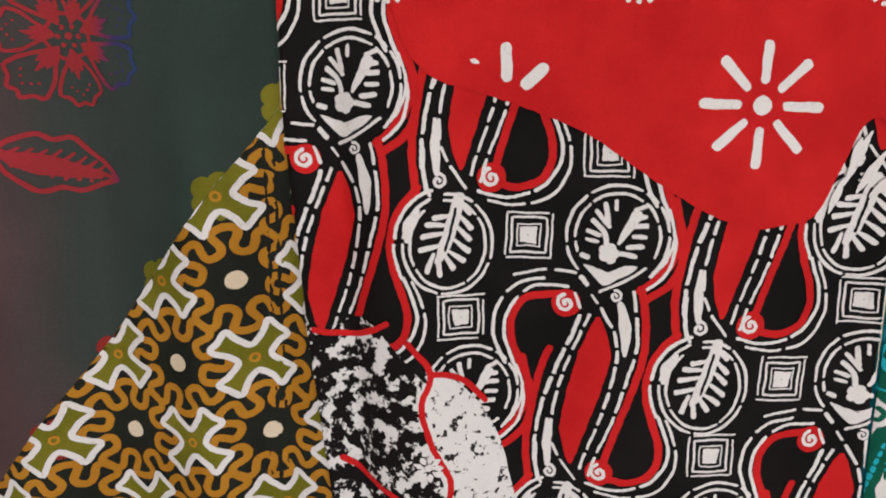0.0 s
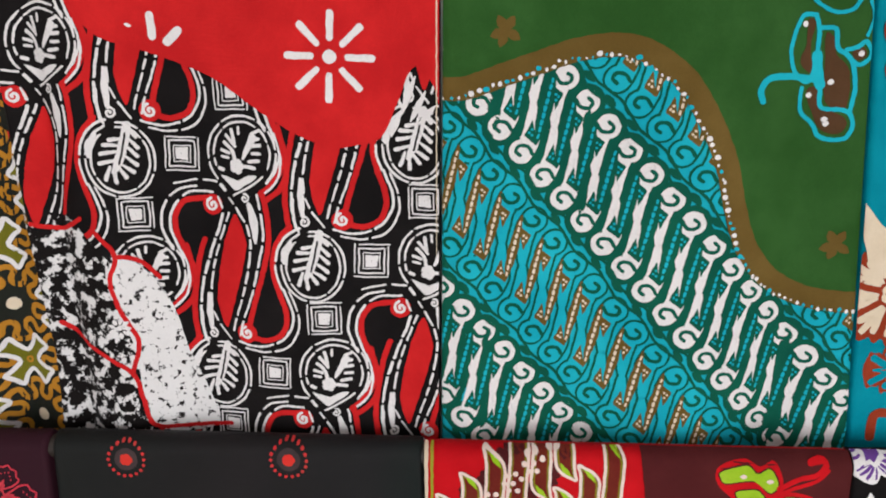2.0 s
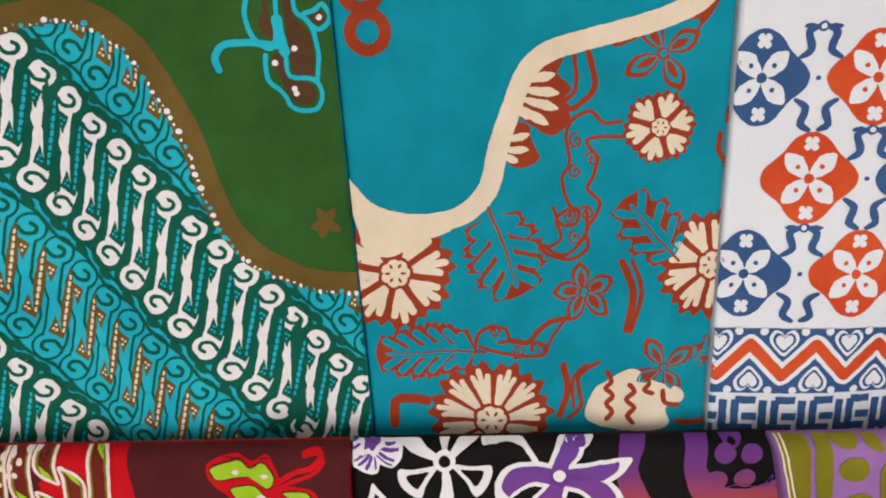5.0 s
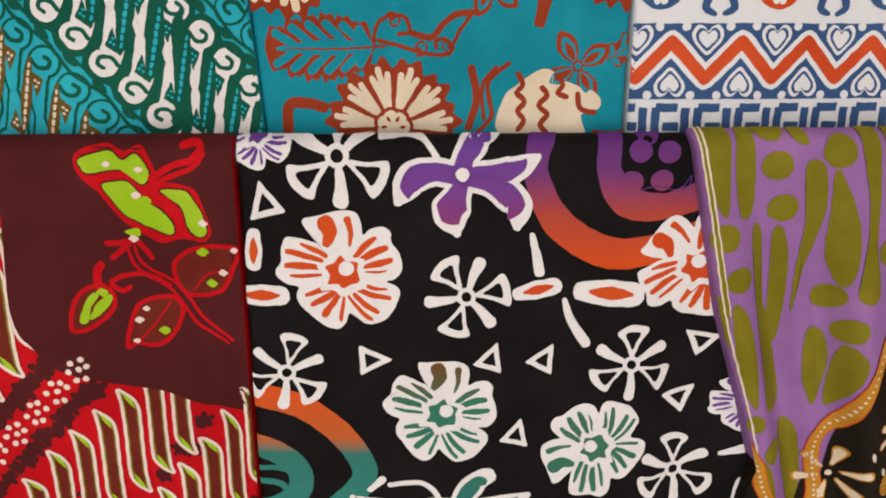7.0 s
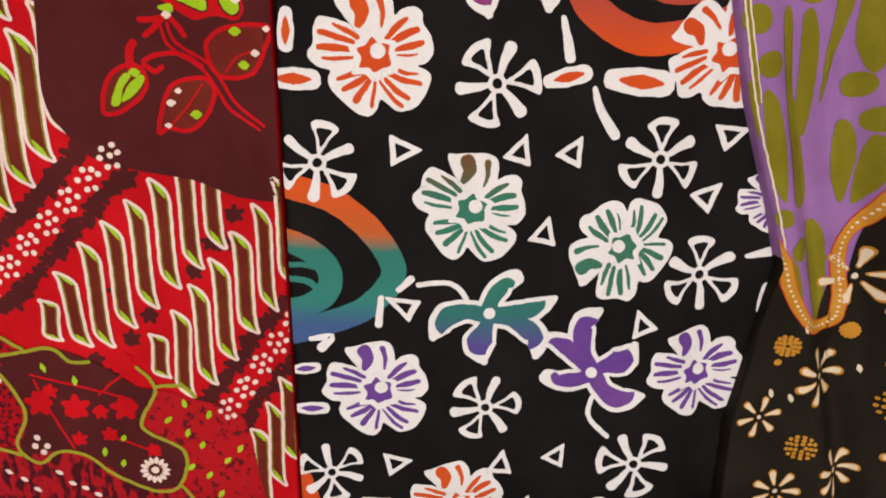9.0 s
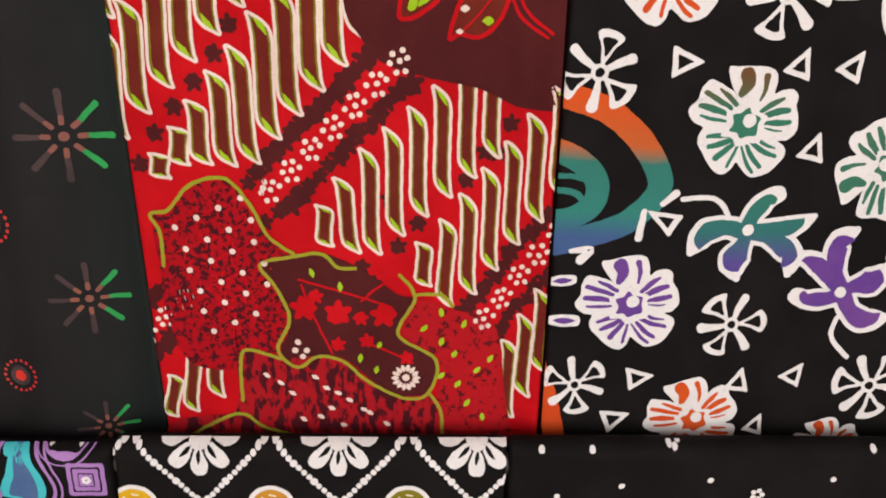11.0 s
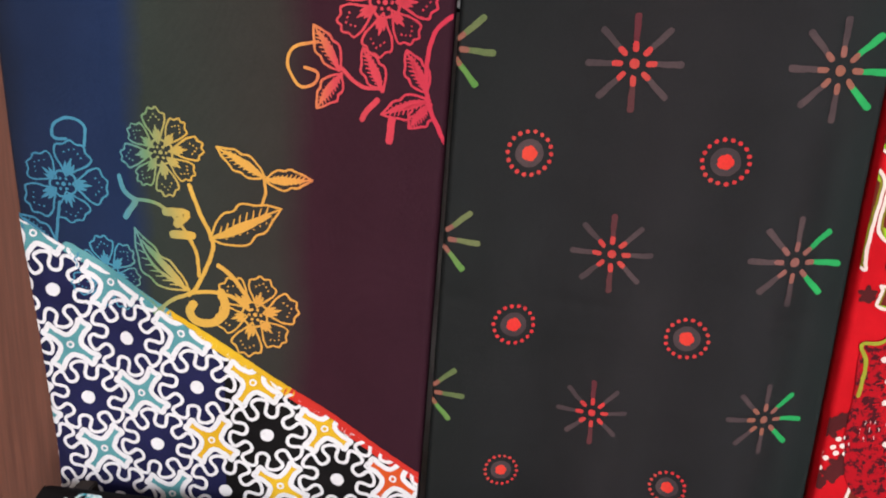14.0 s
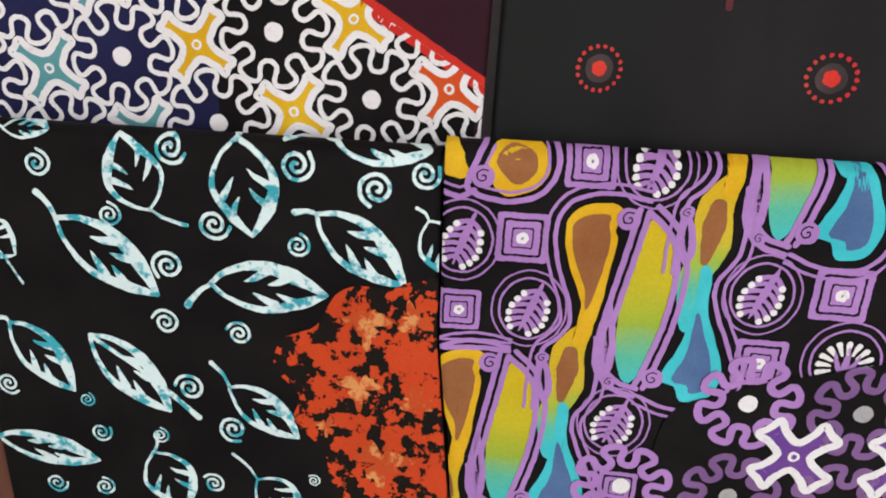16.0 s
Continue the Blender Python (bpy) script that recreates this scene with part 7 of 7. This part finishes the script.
def bone(head, ink, s, layer=2, edge=0.0):
    """A slanting bone: a hooked round head, a narrow waist, a hooked round foot turned the other way; an eye above and below."""
    eye_dye, spot = (M_JADE, M_TEAL) if ink is M_WHITE else (M_TAN, M_CREAM)
    half = [("body", [(-4, -4), (-16, 22), (-19, 52), (-20, 88)], [34, 36, 26, 11]), ("head", (0, 0), 22.5), ("hook", [(-21, -4), (-12, 9), (4, 10), (9, 0), (1, -7)], 7), ("eye", [(-28, 11), (-5, 29), (-20, 58)], 0)]
    out = []
    for turn in (0, 1):
        # the foot repeats the head, turned about the waist
        put = lambda q: np.array(head[:2]) + s * (np.array([q[0], -q[1]]) if not turn else np.array([-40 - q[0], -176 + q[1]]))
        for kind, q, w in half:
            if kind == "body":
                line = [put(p) for p in q]
                out += [P(M_JADE, layer - 1, ribbon(line, [(v + edge) * s for v in w])), P(ink, layer, ribbon(line, [v * s for v in w]))]
            elif kind == "head":
                out += [P(M_JADE, layer - 1, disc(put(q), (w + edge / 2) * s, n=16)), P(ink, layer, disc(put(q), w * s, n=16))]
            elif kind == "hook":
                out.append(P(M_JADE, layer + 1, ribbon([put(p) for p in q], w * s, step=0.003)))
            else:
                out.append(P(eye_dye, layer + 1, poly([put(p) for p in q])))
                out += [P(spot, layer + 1.4, disc(put(p), 2.6 * s, n=6, rings=1)) for p in ((-19, 30), (-14, 34), (-19, 40))]
    return out


def seeds(head, foot, ink, beads_, w, n=9):
    a, b = np.array(head, float), np.array(foot, float)
    mid = (a + b) / 2
    out = [P(ink, 3, lens(a, b, w * 1.4))] if ink else []
    return out + [P(beads_, 4, ribbon([a + (b - a) * (k - 0.02), a + (b - a) * (k + 0.02)], w * (0.16 + 0.16 * math.sin(k * math.pi)) * (1.0 if ink is M_JADE else 1.25))) for k in np.linspace(0.12, 0.88, n)]


span = np.array((0.465, 1.708)) - np.array((0.493, 1.827))
rise = np.array([along_[1], -along_[0]]) / np.linalg.norm(along_)
band = 0.08
# rows across the cloth: offset from the main white row, ink of the bones
for off, ink in ((-1, M_TEAL), (0, M_WHITE), (1, M_TEAL), (2, M_WHITE), (3, M_TEAL)):
    origin = np.array((0.5180, 1.7959)) - np.array((0, 1)) * off * 0.196 - along_ * 0.3 * off
    # keep each row under the main one
    for i in range(-12, 20):
        h = origin + along_ * i
        f = h + span * (1.0 if ink is M_WHITE else 0.97)
        if not (0.34 < (h[0] + f[0]) / 2 < 0.86 and 1.33 < (h[1] + f[1]) / 2 < 1.95):
            continue
        T.put("printed_bone", bone(h, ink, 0.00062, 2, 22 if ink is M_WHITE else 9), "white scrolled bone print" if ink is M_WHITE else "turquoise scrolled bone print")
        s0, s1 = h + along_ * 0.5 + span * 0.06, h + along_ * 0.5 + span * 0.74
        T.put("printed_beading", seeds(s0, s1, M_JADE if ink is M_WHITE else M_TAN, M_TEAL if ink is M_WHITE else M_CREAM, 0.0125 if ink is M_WHITE else 0.0088))
    # wavy lines with lozenges between the rows
    e = origin + span * 0.46 - np.array((0, 1)) * 0.098
    for s in (-1, 1):
        pts = [e + along_ * k + rise * (s * 0.006 + 0.003 * math.sin(k * math.pi)) for k in np.arange(-12, 20, 0.5)]
        T.put("printed_wave", [P(M_JADE, 4, ribbon(pts, 0.0034))])
    for k in range(-12, 20):
        q = e + along_ * (k + 0.25)
        if 0.34 < q[0] < 0.86 and 1.33 < q[1] < 1.95:
            T.put("printed_lozenge", [P(M_JADE, 4, lens(q - along_ * 0.24, q + along_ * 0.24, 0.009))])
# turquoise plant on the green field
for pts, w in ([([(0.757, 1.889), (0.743, 1.887), (0.735, 1.867), (0.733, 1.847), (0.741, 1.827), (0.758, 1.819), (0.763, 1.853), (0.762, 1.875), (0.757, 1.889)], 8), ([(0.762, 1.875), (0.779, 1.874), (0.783, 1.855), (0.798, 1.841), (0.805, 1.812), (0.802, 1.785)], 8), ([(0.705, 1.797), (0.702, 1.809), (0.710, 1.821), (0.734, 1.824), (0.764, 1.821)], 12), ([(0.750, 1.812), (0.751, 1.788), (0.766, 1.773), (0.776, 1.758), (0.800, 1.757), (0.807, 1.773), (0.799, 1.787), (0.774, 1.791), (0.770, 1.812), (0.765, 1.824)], 8), ([(0.748, 1.909), (0.772, 1.893), (0.792, 1.893), (0.803, 1.909)], 7), ([(0.792, 1.852), (0.803, 1.855), (0.811, 1.861), (0.818, 1.847), (0.807, 1.836), (0.795, 1.844)], 8)] + [([(0.808, 1.909), (0.816, 1.886), (0.811, 1.867)], 6), ([(0.763, 1.847), (0.767, 1.824), (0.770, 1.815)], 18)]):
    T.put("printed_plant", [P(M_TEAL, 10, ribbon(pts, w * 0.0006))], "turquoise plant outline print")
for pts in ([(0.749, 1.884), (0.758, 1.881), (0.755, 1.855), (0.762, 1.827), (0.745, 1.838), (0.750, 1.858)], [(0.770, 1.870), (0.779, 1.864), (0.783, 1.847), (0.798, 1.829), (0.798, 1.791), (0.777, 1.797), (0.772, 1.841)], [(0.756, 1.809), (0.767, 1.812), (0.771, 1.794), (0.799, 1.779), (0.797, 1.764), (0.779, 1.764), (0.766, 1.782)], [(0.798, 1.850), (0.809, 1.855), (0.813, 1.845), (0.804, 1.841)]):
    T.put("printed_plant", [P(M_COCOA, 9, patch(pts))], "brown filling of the plant print")
for q in [(0.746, 1.879), (0.780, 1.818), (0.778, 1.778), (0.807, 1.848), (0.780, 1.773), (0.759, 1.804)]:
    T.put("printed_dot", [P(M_WHITE, 11, disc(q, 0.0032, n=9, rings=1))])
for q in [(0.424, 1.872), (0.805, 1.637)]:
    T.put("printed_butterfly", [P(M_TAN, 9, lens(polar(q, 0.018, a), polar(q, 0.003, a + 180), 0.011, 0.4)) for a in (60, 120, 200, 250, 330)], "faint tan butterfly print")
c = (0.371, 1.940)
T.put("printed_ring", [P(M_WHITE, 10, disc(c, 0.0179)), P(M_TEAL, 11, disc(c, 0.0128)), P(M_GREEN, 12, disc(c, 0.0051))])

# turquoise cloth: cream band, cream and rust flowers
N = cloth_turquoise
M_RUST = cotton("rust_dye", (0.27, 0.035, 0.012), (0.31, 0.045, 0.018), mottle=0.15)
shore = [(0.790, 1.724), (0.827, 1.674), (0.852, 1.648), (0.889, 1.636), (0.926, 1.635), (0.956, 1.646), (0.979, 1.674), (0.989, 1.717), (1.002, 1.756), (1.016, 1.791), (1.039, 1.812), (1.082, 1.825), (1.115, 1.833), (1.154, 1.844), (1.192, 1.861), (1.213, 1.885), (1.220, 1.909), (1.229, 1.946)]
N.put("printed_band", [P(M_CREAM, 4, ribbon(shore, 0.0211, across=4))], "curving cream band")
N.put("printed_lobe", [P(M_CREAM, 3, patch([(0.832, 1.662), (0.852, 1.643), (0.889, 1.630), (0.932, 1.631), (0.938, 1.624), (0.908, 1.614), (0.871, 1.598), (0.846, 1.611)]))])


def rust_flower(c, r, n=8, turn=0.0, core=0.26):
    out = [P(M_RUST, 1, disc(c, r * 1.08, shape=lambda a: 0.86 + 0.10 * np.abs(np.cos(n / 2 * (a - radians(turn)))) + 0.06 * np.sin(23 * a), n=120))]
    for i in range(n):
        a = turn + i * 360 / n
        w = 0.62 * 6.28 / n
        for s, L1 in ((-0.28, 0.86), (0.0, 0.97), (0.28, 0.86)):
            out.append(P(M_CREAM, 2, ribbon([polar(c, r * 0.32, a + s * 20), polar(c, r * 0.62, a + s * 360 / n * 0.8), polar(c, r * L1 * 0.93, a + s * 360 / n)], [r * 0.06, r * w * 0.30, r * w * 0.26])))
    out += [P(M_RUST, 3, disc(c, r * core * 1.22, 7, 0.15)), P(M_CREAM, 4, disc(c, r * core, 7, 0.15))]
    return out + [P(M_RUST, 5, lens(polar(c, r * core * 0.35, a), polar(c, r * core * 0.75, a), r * 0.05)) for a in range(0, 360, 60)]


for x, z, r, n, t in [(0.878, 1.580, 0.0617, 8, 10), (1.226, 1.585, 0.0592, 9, 0)] + [(0.984, 1.406, 0.0680, 11, 6)] + [(1.159, 1.735, 0.0360, 6, 15)]:
    N.put("printed_flower", rust_flower((x, z), r, n, t), "cream flower print edged in rust")


def rust_leaf(base, tip, w, lobes=5, fill=None):
    """A lobed rust leaf with turquoise fingers along the midrib."""
    a, b = np.array(base[:2], float), np.array(tip[:2], float)
    d = b - a
    n = np.array([-d[1], d[0]]) / np.linalg.norm(d)
    reach = lambda k: w * (0.25 + 0.75 * math.sin(math.pi * min(1.0, 0.12 + k * 0.80)) ** 0.8)
    ks = np.linspace(0.10, 0.92, lobes)
    outline, fingers = {1: [], -1: []}, []
    for k in ks:
        for s in (-1, 1):
            r = reach(k)
            outline[s] += [a + d * (k - 0.07) + n * s * r * 0.74, a + d * (k - 0.03) + n * s * r * 1.0, a + d * (k + 0.03) + n * s * r * 0.94, a + d * (k + 0.07) + n * s * r * 1.06, a + d * (k + 0.10) + n * s * r * 0.78]
            root, end = a + d * max(0.0, k - 0.22), a + d * (k + 0.03) + n * s * r * 0.70
            fingers.append(P(fill or M_SEA, 2, ribbon([root, (root + end) / 2 + d * 0.02 + n * s * r * 0.04, end], [w * 0.10, w * 0.25, w * 0.27])))
    ring = [a] + outline[1] + [b + d * 0.06] + outline[-1][::-1]
    return [P(M_RUST, 1, patch(ring, 0.003))] + fingers + [P(fill or M_SEA, 3, lens(a, a + d * 0.95, w * 0.5, 0.4)), P(M_RUST, 4, ribbon([a - d * 0.12, a + d * 0.4 + n * w * 0.05, a + d * 0.85], [w * 0.08, w * 0.06, w * 0.03]))]


for pts, w, k in (([(0.982, 1.642), (1.013, 1.558)], 74, 5), ([(0.964, 1.488), (0.860, 1.486)], 56, 6), ([(1.181, 1.598), (1.130, 1.656)], 58, 4), ([(1.213, 1.477), (1.249, 1.495)], 30, 3)):
    N.put("printed_leaf", rust_leaf(pts[0], pts[1], w * 0.0006, k), "rust lobed leaf print")
for c, r, n in (((1.088, 1.555), 0.0302, 5), ((1.177, 1.468), 0.0365, 4), ((1.158, 1.810), 0.0384, 4), ((1.087, 1.551), 0.0322, 5)):
    for i in range(n):
        a = 30 + i * 360 / n
        N.put("printed_petal", [P(M_RUST, 1, lens(polar(c, r * 0.12, a), polar(c, r * 1.1, a), r * 0.62, 0.55)), P(M_SEA, 2, lens(polar(c, r * 0.16, a), polar(c, r * 0.92, a), r * 0.40, 0.55)), P(M_RUST, 3, lens(polar(c, r * 0.2, a), polar(c, r * 0.76, a), r * 0.22))])
    N.put("printed_core", [P(M_RUST, 4, disc(c, r * 0.16)), P(M_SEA, 5, disc(c, r * 0.1))])
for pts, w in ([([(0.964, 1.485), (0.971, 1.512), (0.995, 1.518), (1.003, 1.503), (0.991, 1.500)], 5), ([(1.003, 1.502), (1.024, 1.497), (1.036, 1.509), (1.051, 1.520), (1.069, 1.522)], 8), ([(0.970, 1.494), (0.994, 1.488), (1.024, 1.480), (1.045, 1.482), (1.042, 1.494), (1.030, 1.494), (1.030, 1.486)], 5), ([(1.045, 1.485), (1.054, 1.503), (1.067, 1.520)], 5), ([(1.138, 1.590), (1.149, 1.555), (1.139, 1.509)], 6), ([(1.127, 1.589), (1.140, 1.555), (1.135, 1.511)], 10), ([(1.067, 1.466), (1.073, 1.435), (1.064, 1.404)], 10), ([(1.106, 1.471), (1.085, 1.451), (1.089, 1.416), (1.074, 1.400)], 6), ([(1.094, 1.467), (1.079, 1.448), (1.081, 1.413)], 5)] + [([(0.873, 1.400), (0.875, 1.428), (0.893, 1.431), (0.911, 1.426)], 14), ([(1.050, 1.650), (1.059, 1.631), (1.076, 1.631), (1.079, 1.645), (1.070, 1.647), (1.070, 1.639)], 5), ([(1.087, 1.650), (1.087, 1.617), (1.065, 1.596), (1.042, 1.606)], 5), ([(1.068, 1.811), (1.071, 1.776), (1.057, 1.761)], 6), ([(1.083, 1.812), (1.091, 1.776), (1.069, 1.755), (1.060, 1.758)], 8), ([(1.119, 1.741), (1.101, 1.740), (1.088, 1.752), (1.069, 1.743), (1.062, 1.726), (1.067, 1.699), (1.059, 1.681), (1.066, 1.656), (1.076, 1.645)], 5)] + [([(1.122, 1.725), (1.096, 1.725), (1.085, 1.719), (1.096, 1.704), (1.094, 1.685), (1.088, 1.669), (1.101, 1.655), (1.097, 1.639), (1.088, 1.623), (1.090, 1.604), (1.074, 1.591), (1.052, 1.595), (1.038, 1.603)], 5), ([(1.066, 1.647), (1.054, 1.637), (1.060, 1.617), (1.051, 1.608), (1.036, 1.606)], 5), ([(1.239, 1.804), (1.237, 1.769), (1.231, 1.743)], 10), ([(1.224, 1.728), (1.224, 1.710), (1.237, 1.692), (1.251, 1.688)], 7), ([(1.246, 1.401), (1.218, 1.397), (1.199, 1.399)], 8)]):
    N.put("printed_tendril", [P(M_RUST, 1, ribbon(pts, w * 0.0008))], "rust tendril line")
for x, z, r in [(1.074, 1.721, 0.0087), (1.092, 1.701, 0.0087), (1.074, 1.688, 0.0081), (1.087, 1.642, 0.0087), (1.068, 1.639, 0.0081), (1.077, 1.615, 0.0087), (0.986, 1.513, 0.0087), (1.013, 1.487, 0.0087), (1.042, 1.489, 0.0074)]:
    N.put("printed_curl", [P(M_RUST, 1, spiral((x, z), r, r * 0.26, 1.3, x * 60, 1 if x * 97 % 2 < 1 else -1))], "rust curl print")
N.put("printed_halfflower", [P(M_RUST, 1, patch([(1.006, 1.782), (1.025, 1.808), (1.057, 1.810), (1.050, 1.792), (1.066, 1.776), (1.056, 1.761), (1.067, 1.745), (1.047, 1.727), (1.023, 1.739), (1.002, 1.756)], 0.004))] + [P(M_CREAM, 5, lens(*pts, 0.0105, 0.7)) for pts in ([(1.009, 1.783), (1.048, 1.790)], [(1.008, 1.775), (1.053, 1.771)], [(1.008, 1.767), (1.052, 1.755)], [(1.004, 1.760), (1.042, 1.739)], [(1.002, 1.756), (1.026, 1.747)])], "cream and rust half flower print")
N.put("printed_halfflower", [P(M_RUST, 1, patch([(0.994, 1.740), (1.019, 1.740), (1.024, 1.724), (1.033, 1.703), (1.013, 1.694), (0.999, 1.700), (0.988, 1.717)], 0.004))] + [P(M_CREAM, 5, lens(*pts, 0.0087, 0.7)) for pts in ([(0.993, 1.723), (1.022, 1.729)], [(0.990, 1.714), (1.021, 1.713)], [(0.989, 1.710), (1.010, 1.701)])], "cream and rust half flower print")
for pts in ([(1.097, 1.823), (1.118, 1.833), (1.144, 1.833), (1.130, 1.824), (1.111, 1.817), (1.105, 1.821)], [(1.181, 1.844), (1.203, 1.863), (1.214, 1.868), (1.209, 1.853), (1.192, 1.832), (1.194, 1.843)]):
    N.put("printed_halfflower", [P(M_RUST, 1, patch(pts, 0.004))])
N.put("printed_lobe", [P(M_CREAM, 2, patch([(1.096, 1.400), (1.101, 1.435), (1.116, 1.450), (1.143, 1.466), (1.165, 1.453), (1.200, 1.440), (1.203, 1.424), (1.183, 1.418), (1.187, 1.396), (1.143, 1.390)]))] + [P(M_RUST, 3, ribbon([(p[0], p[1]) for p in pts], 0.0057)) for pts in ([(1.116, 1.460), (1.121, 1.450), (1.115, 1.441), (1.123, 1.432), (1.116, 1.422), (1.123, 1.413), (1.117, 1.403)], [(1.141, 1.446), (1.146, 1.438), (1.138, 1.428), (1.147, 1.419), (1.140, 1.409), (1.146, 1.400)], [(1.156, 1.459), (1.162, 1.450), (1.157, 1.441), (1.166, 1.437)], [(1.178, 1.440), (1.182, 1.425), (1.198, 1.420)])], "cream leaf print with rust zigzags")
for q in [(0.850, 1.874), (0.856, 1.833)]:
    N.put("printed_ring", [P(M_RUST, 5, ribbon([polar(q, 0.0179, a) for a in range(0, 360, 30)], 0.0122, closed=True, across=3))], "rust ring print")

# white cloth: medallions, hearts, zigzag and fret
H = cloth_hearts
M_BLUE = cotton("indigo_dye", (0.035, 0.085, 0.21), (0.045, 0.10, 0.235), mottle=0.12)
M_VERMIL = cotton("vermilion_dye", (0.58, 0.065, 0.018), (0.62, 0.085, 0.025), mottle=0.12)
cell = np.array((1.486, 1.571)) - np.array((1.383, 1.574))
stride = abs(float((1.504, 1.571)[0] - (1.383, 1.574)[0]))
mid0 = np.array((1.383, 1.574))
W0 = abs(float(cell[0]))


def buckle(c, mat):
    s = W0
    shape = lambda a: 0.30 + 0.18 * np.abs(np.sin(a)) ** 3 + 0.20 * np.abs(np.cos(a)) ** 6
    out = [P(mat, 1, disc(c, s, shape=shape, n=80))]
    for a in (45, 135, 225, 315):
        out.append(P(M_PAPER, 2, lens(c, polar(c, s * 0.36, a), s * 0.2, 0.6)))
        out.append(P(mat, 3, disc(polar(c, s * 0.17, a), s * 0.026)))
    for dz in (-0.36, 0.36):
        out.append(P(M_PAPER, 2, disc((c[0], c[1] + dz * s), s * 0.085, 4, 0.5, math.pi / 4)))
    return out + [P(mat, 3, disc(c, s * 0.055))]


for row in range(0, 3):
    for i in range(-1, 3):
        c = mid0 + np.array((stride * (i + 0.5 * (row % 2)), row * W0 * 1.02))
        H.put("printed_buckle", buckle(c, M_VERMIL if (i + row) % 2 == 0 else M_BLUE), "red or blue buckle medallion print")
        q = c + np.array((stride * 0.5, 0))
        for dz, sgn in ((-0.32, 1), (0.3, -1)):
            for s in (-1, 1):
                H.put("printed_sprig", [P(M_BLUE, 1, ribbon([(q[0] + s * W0 * 0.21, q[1] + (dz + 0.1 * sgn) * W0), (q[0] + s * W0 * 0.10, q[1] + (dz + 0.02 * sgn) * W0), (q[0] + s * W0 * 0.14, q[1] + (dz - 0.14 * sgn) * W0), (q[0] + s * W0 * 0.05, q[1] + (dz - 0.2 * sgn) * W0)], [W0 * 0.04, W0 * 0.08, W0 * 0.08, W0 * 0.05]))])
        H.put("printed_sprig", [P(M_BLUE, 1, disc((q[0], q[1] + 0.5 * W0), W0 * 0.055)), P(M_PAPER, 2, disc((q[0], q[1] + 0.5 * W0), W0 * 0.03))] + [P(M_BLUE, 1, lens((q[0] + s * W0 * 0.05, q[1] + 0.5 * W0), (q[0] + s * W0 * 0.2, q[1] + 0.5 * W0), W0 * 0.06)) for s in (-1, 1)] + [P(M_BLUE, 1, disc((q[0], q[1]), W0 * 0.026))])
x0, x1 = 1.22, 1.72
za, zb = (1.334, 1.511)[1], (1.342, 1.434)[1]
H.put("printed_stripe", [P(M_BLUE, 3, field([(x0, zb), (x1, zb)], [(x0, za), (x1, za)], x0, x1))], "indigo stripe behind the zigzag")
peak, dip = np.array((1.348, 1.493)), np.array((1.312, 1.455))
half = peak[0] - dip[0]
zz = [(dip[0] + half * k, peak[1] if k % 2 else dip[1]) for k in range(-3, 9)]
for w, m, l in ((0.0227, M_PAPER, 4), (0.0126, M_VERMIL, 5)):
    for a, b in zip(zz[:-1], zz[1:]):
        H.put("printed_zigzag", [P(m, l, ribbon([a, b], w, across=3))])
for k in range(-3, 8):
    up = k % 2 == 0
    c = np.array((dip[0] + half * k, (1.335, 1.496)[1] if up else (1.340, 1.450)[1]))
    s = W0 * 0.145
    flip = 1 if up else -1
    lobe = [(0.0, -1.0), (0.45, -0.62), (0.88, -0.05), (0.92, 0.42), (0.62, 0.78), (0.25, 0.70), (0.0, 0.42)]
    heart = lambda k: patch([(c[0] + x * s * k, c[1] + flip * z * s * k) for x, z in lobe + [(-x, z) for x, z in lobe[-2:0:-1]]], 0.003)
    H.put("printed_heart", [P(M_PAPER, 6, heart(1.15)), P(M_BLUE, 7, heart(0.88)), P(M_PAPER, 8, heart(0.66))], "white heart print")
    for t in (-0.62, 0.62):
        H.put("printed_dot", [P(M_PAPER, 6, disc((c[0] + t * half, c[1] + (0.012 if up else -0.012)), W0 * 0.045))])
zf = (1.344, 1.413)[1]
for k in range(-1, 8):
    x = 1.22 + k * W0 * 0.43
    zt_, zl = zf + 0.012, zf - 0.03
    H.put("printed_fret", [P(M_BLUE, 1, ribbon(p, 0.009, ends=False)) for p in ([(x, zl), (x, zt_)], [(x, zt_), (x + W0 * 0.22, zt_)], [(x + W0 * 0.3, zl), (x + W0 * 0.3, zt_)], [(x + W0 * 0.08, zf - 0.008), (x + W0 * 0.24, zf - 0.008)], [(x - W0 * 0.1, zf - 0.022), (x + W0 * 0.2, zf - 0.022)])], "indigo fret print")

# pale selvedge lines along two cloth edges
Q.put("printed_selvedge", [P(M_CREAM, 10, ribbon([(0.3485, 1.62), (0.3482, 1.80), (0.3480, 2.0)], [0.0006, 0.0014, 0.002]))], "pale selvedge line")
R.put("printed_selvedge", [P(M_CREAM, 5, ribbon([(0.3400, 1.25), (0.3395, 1.33), (0.3390, 1.40)], [0.001, 0.004, 0.005])), P(M_CITRON, 5, ribbon([(0.3470, 1.28), (0.3462, 1.34), (0.3458, 1.40)], [0.001, 0.003, 0.004]))], "cream and citron selvedge line")
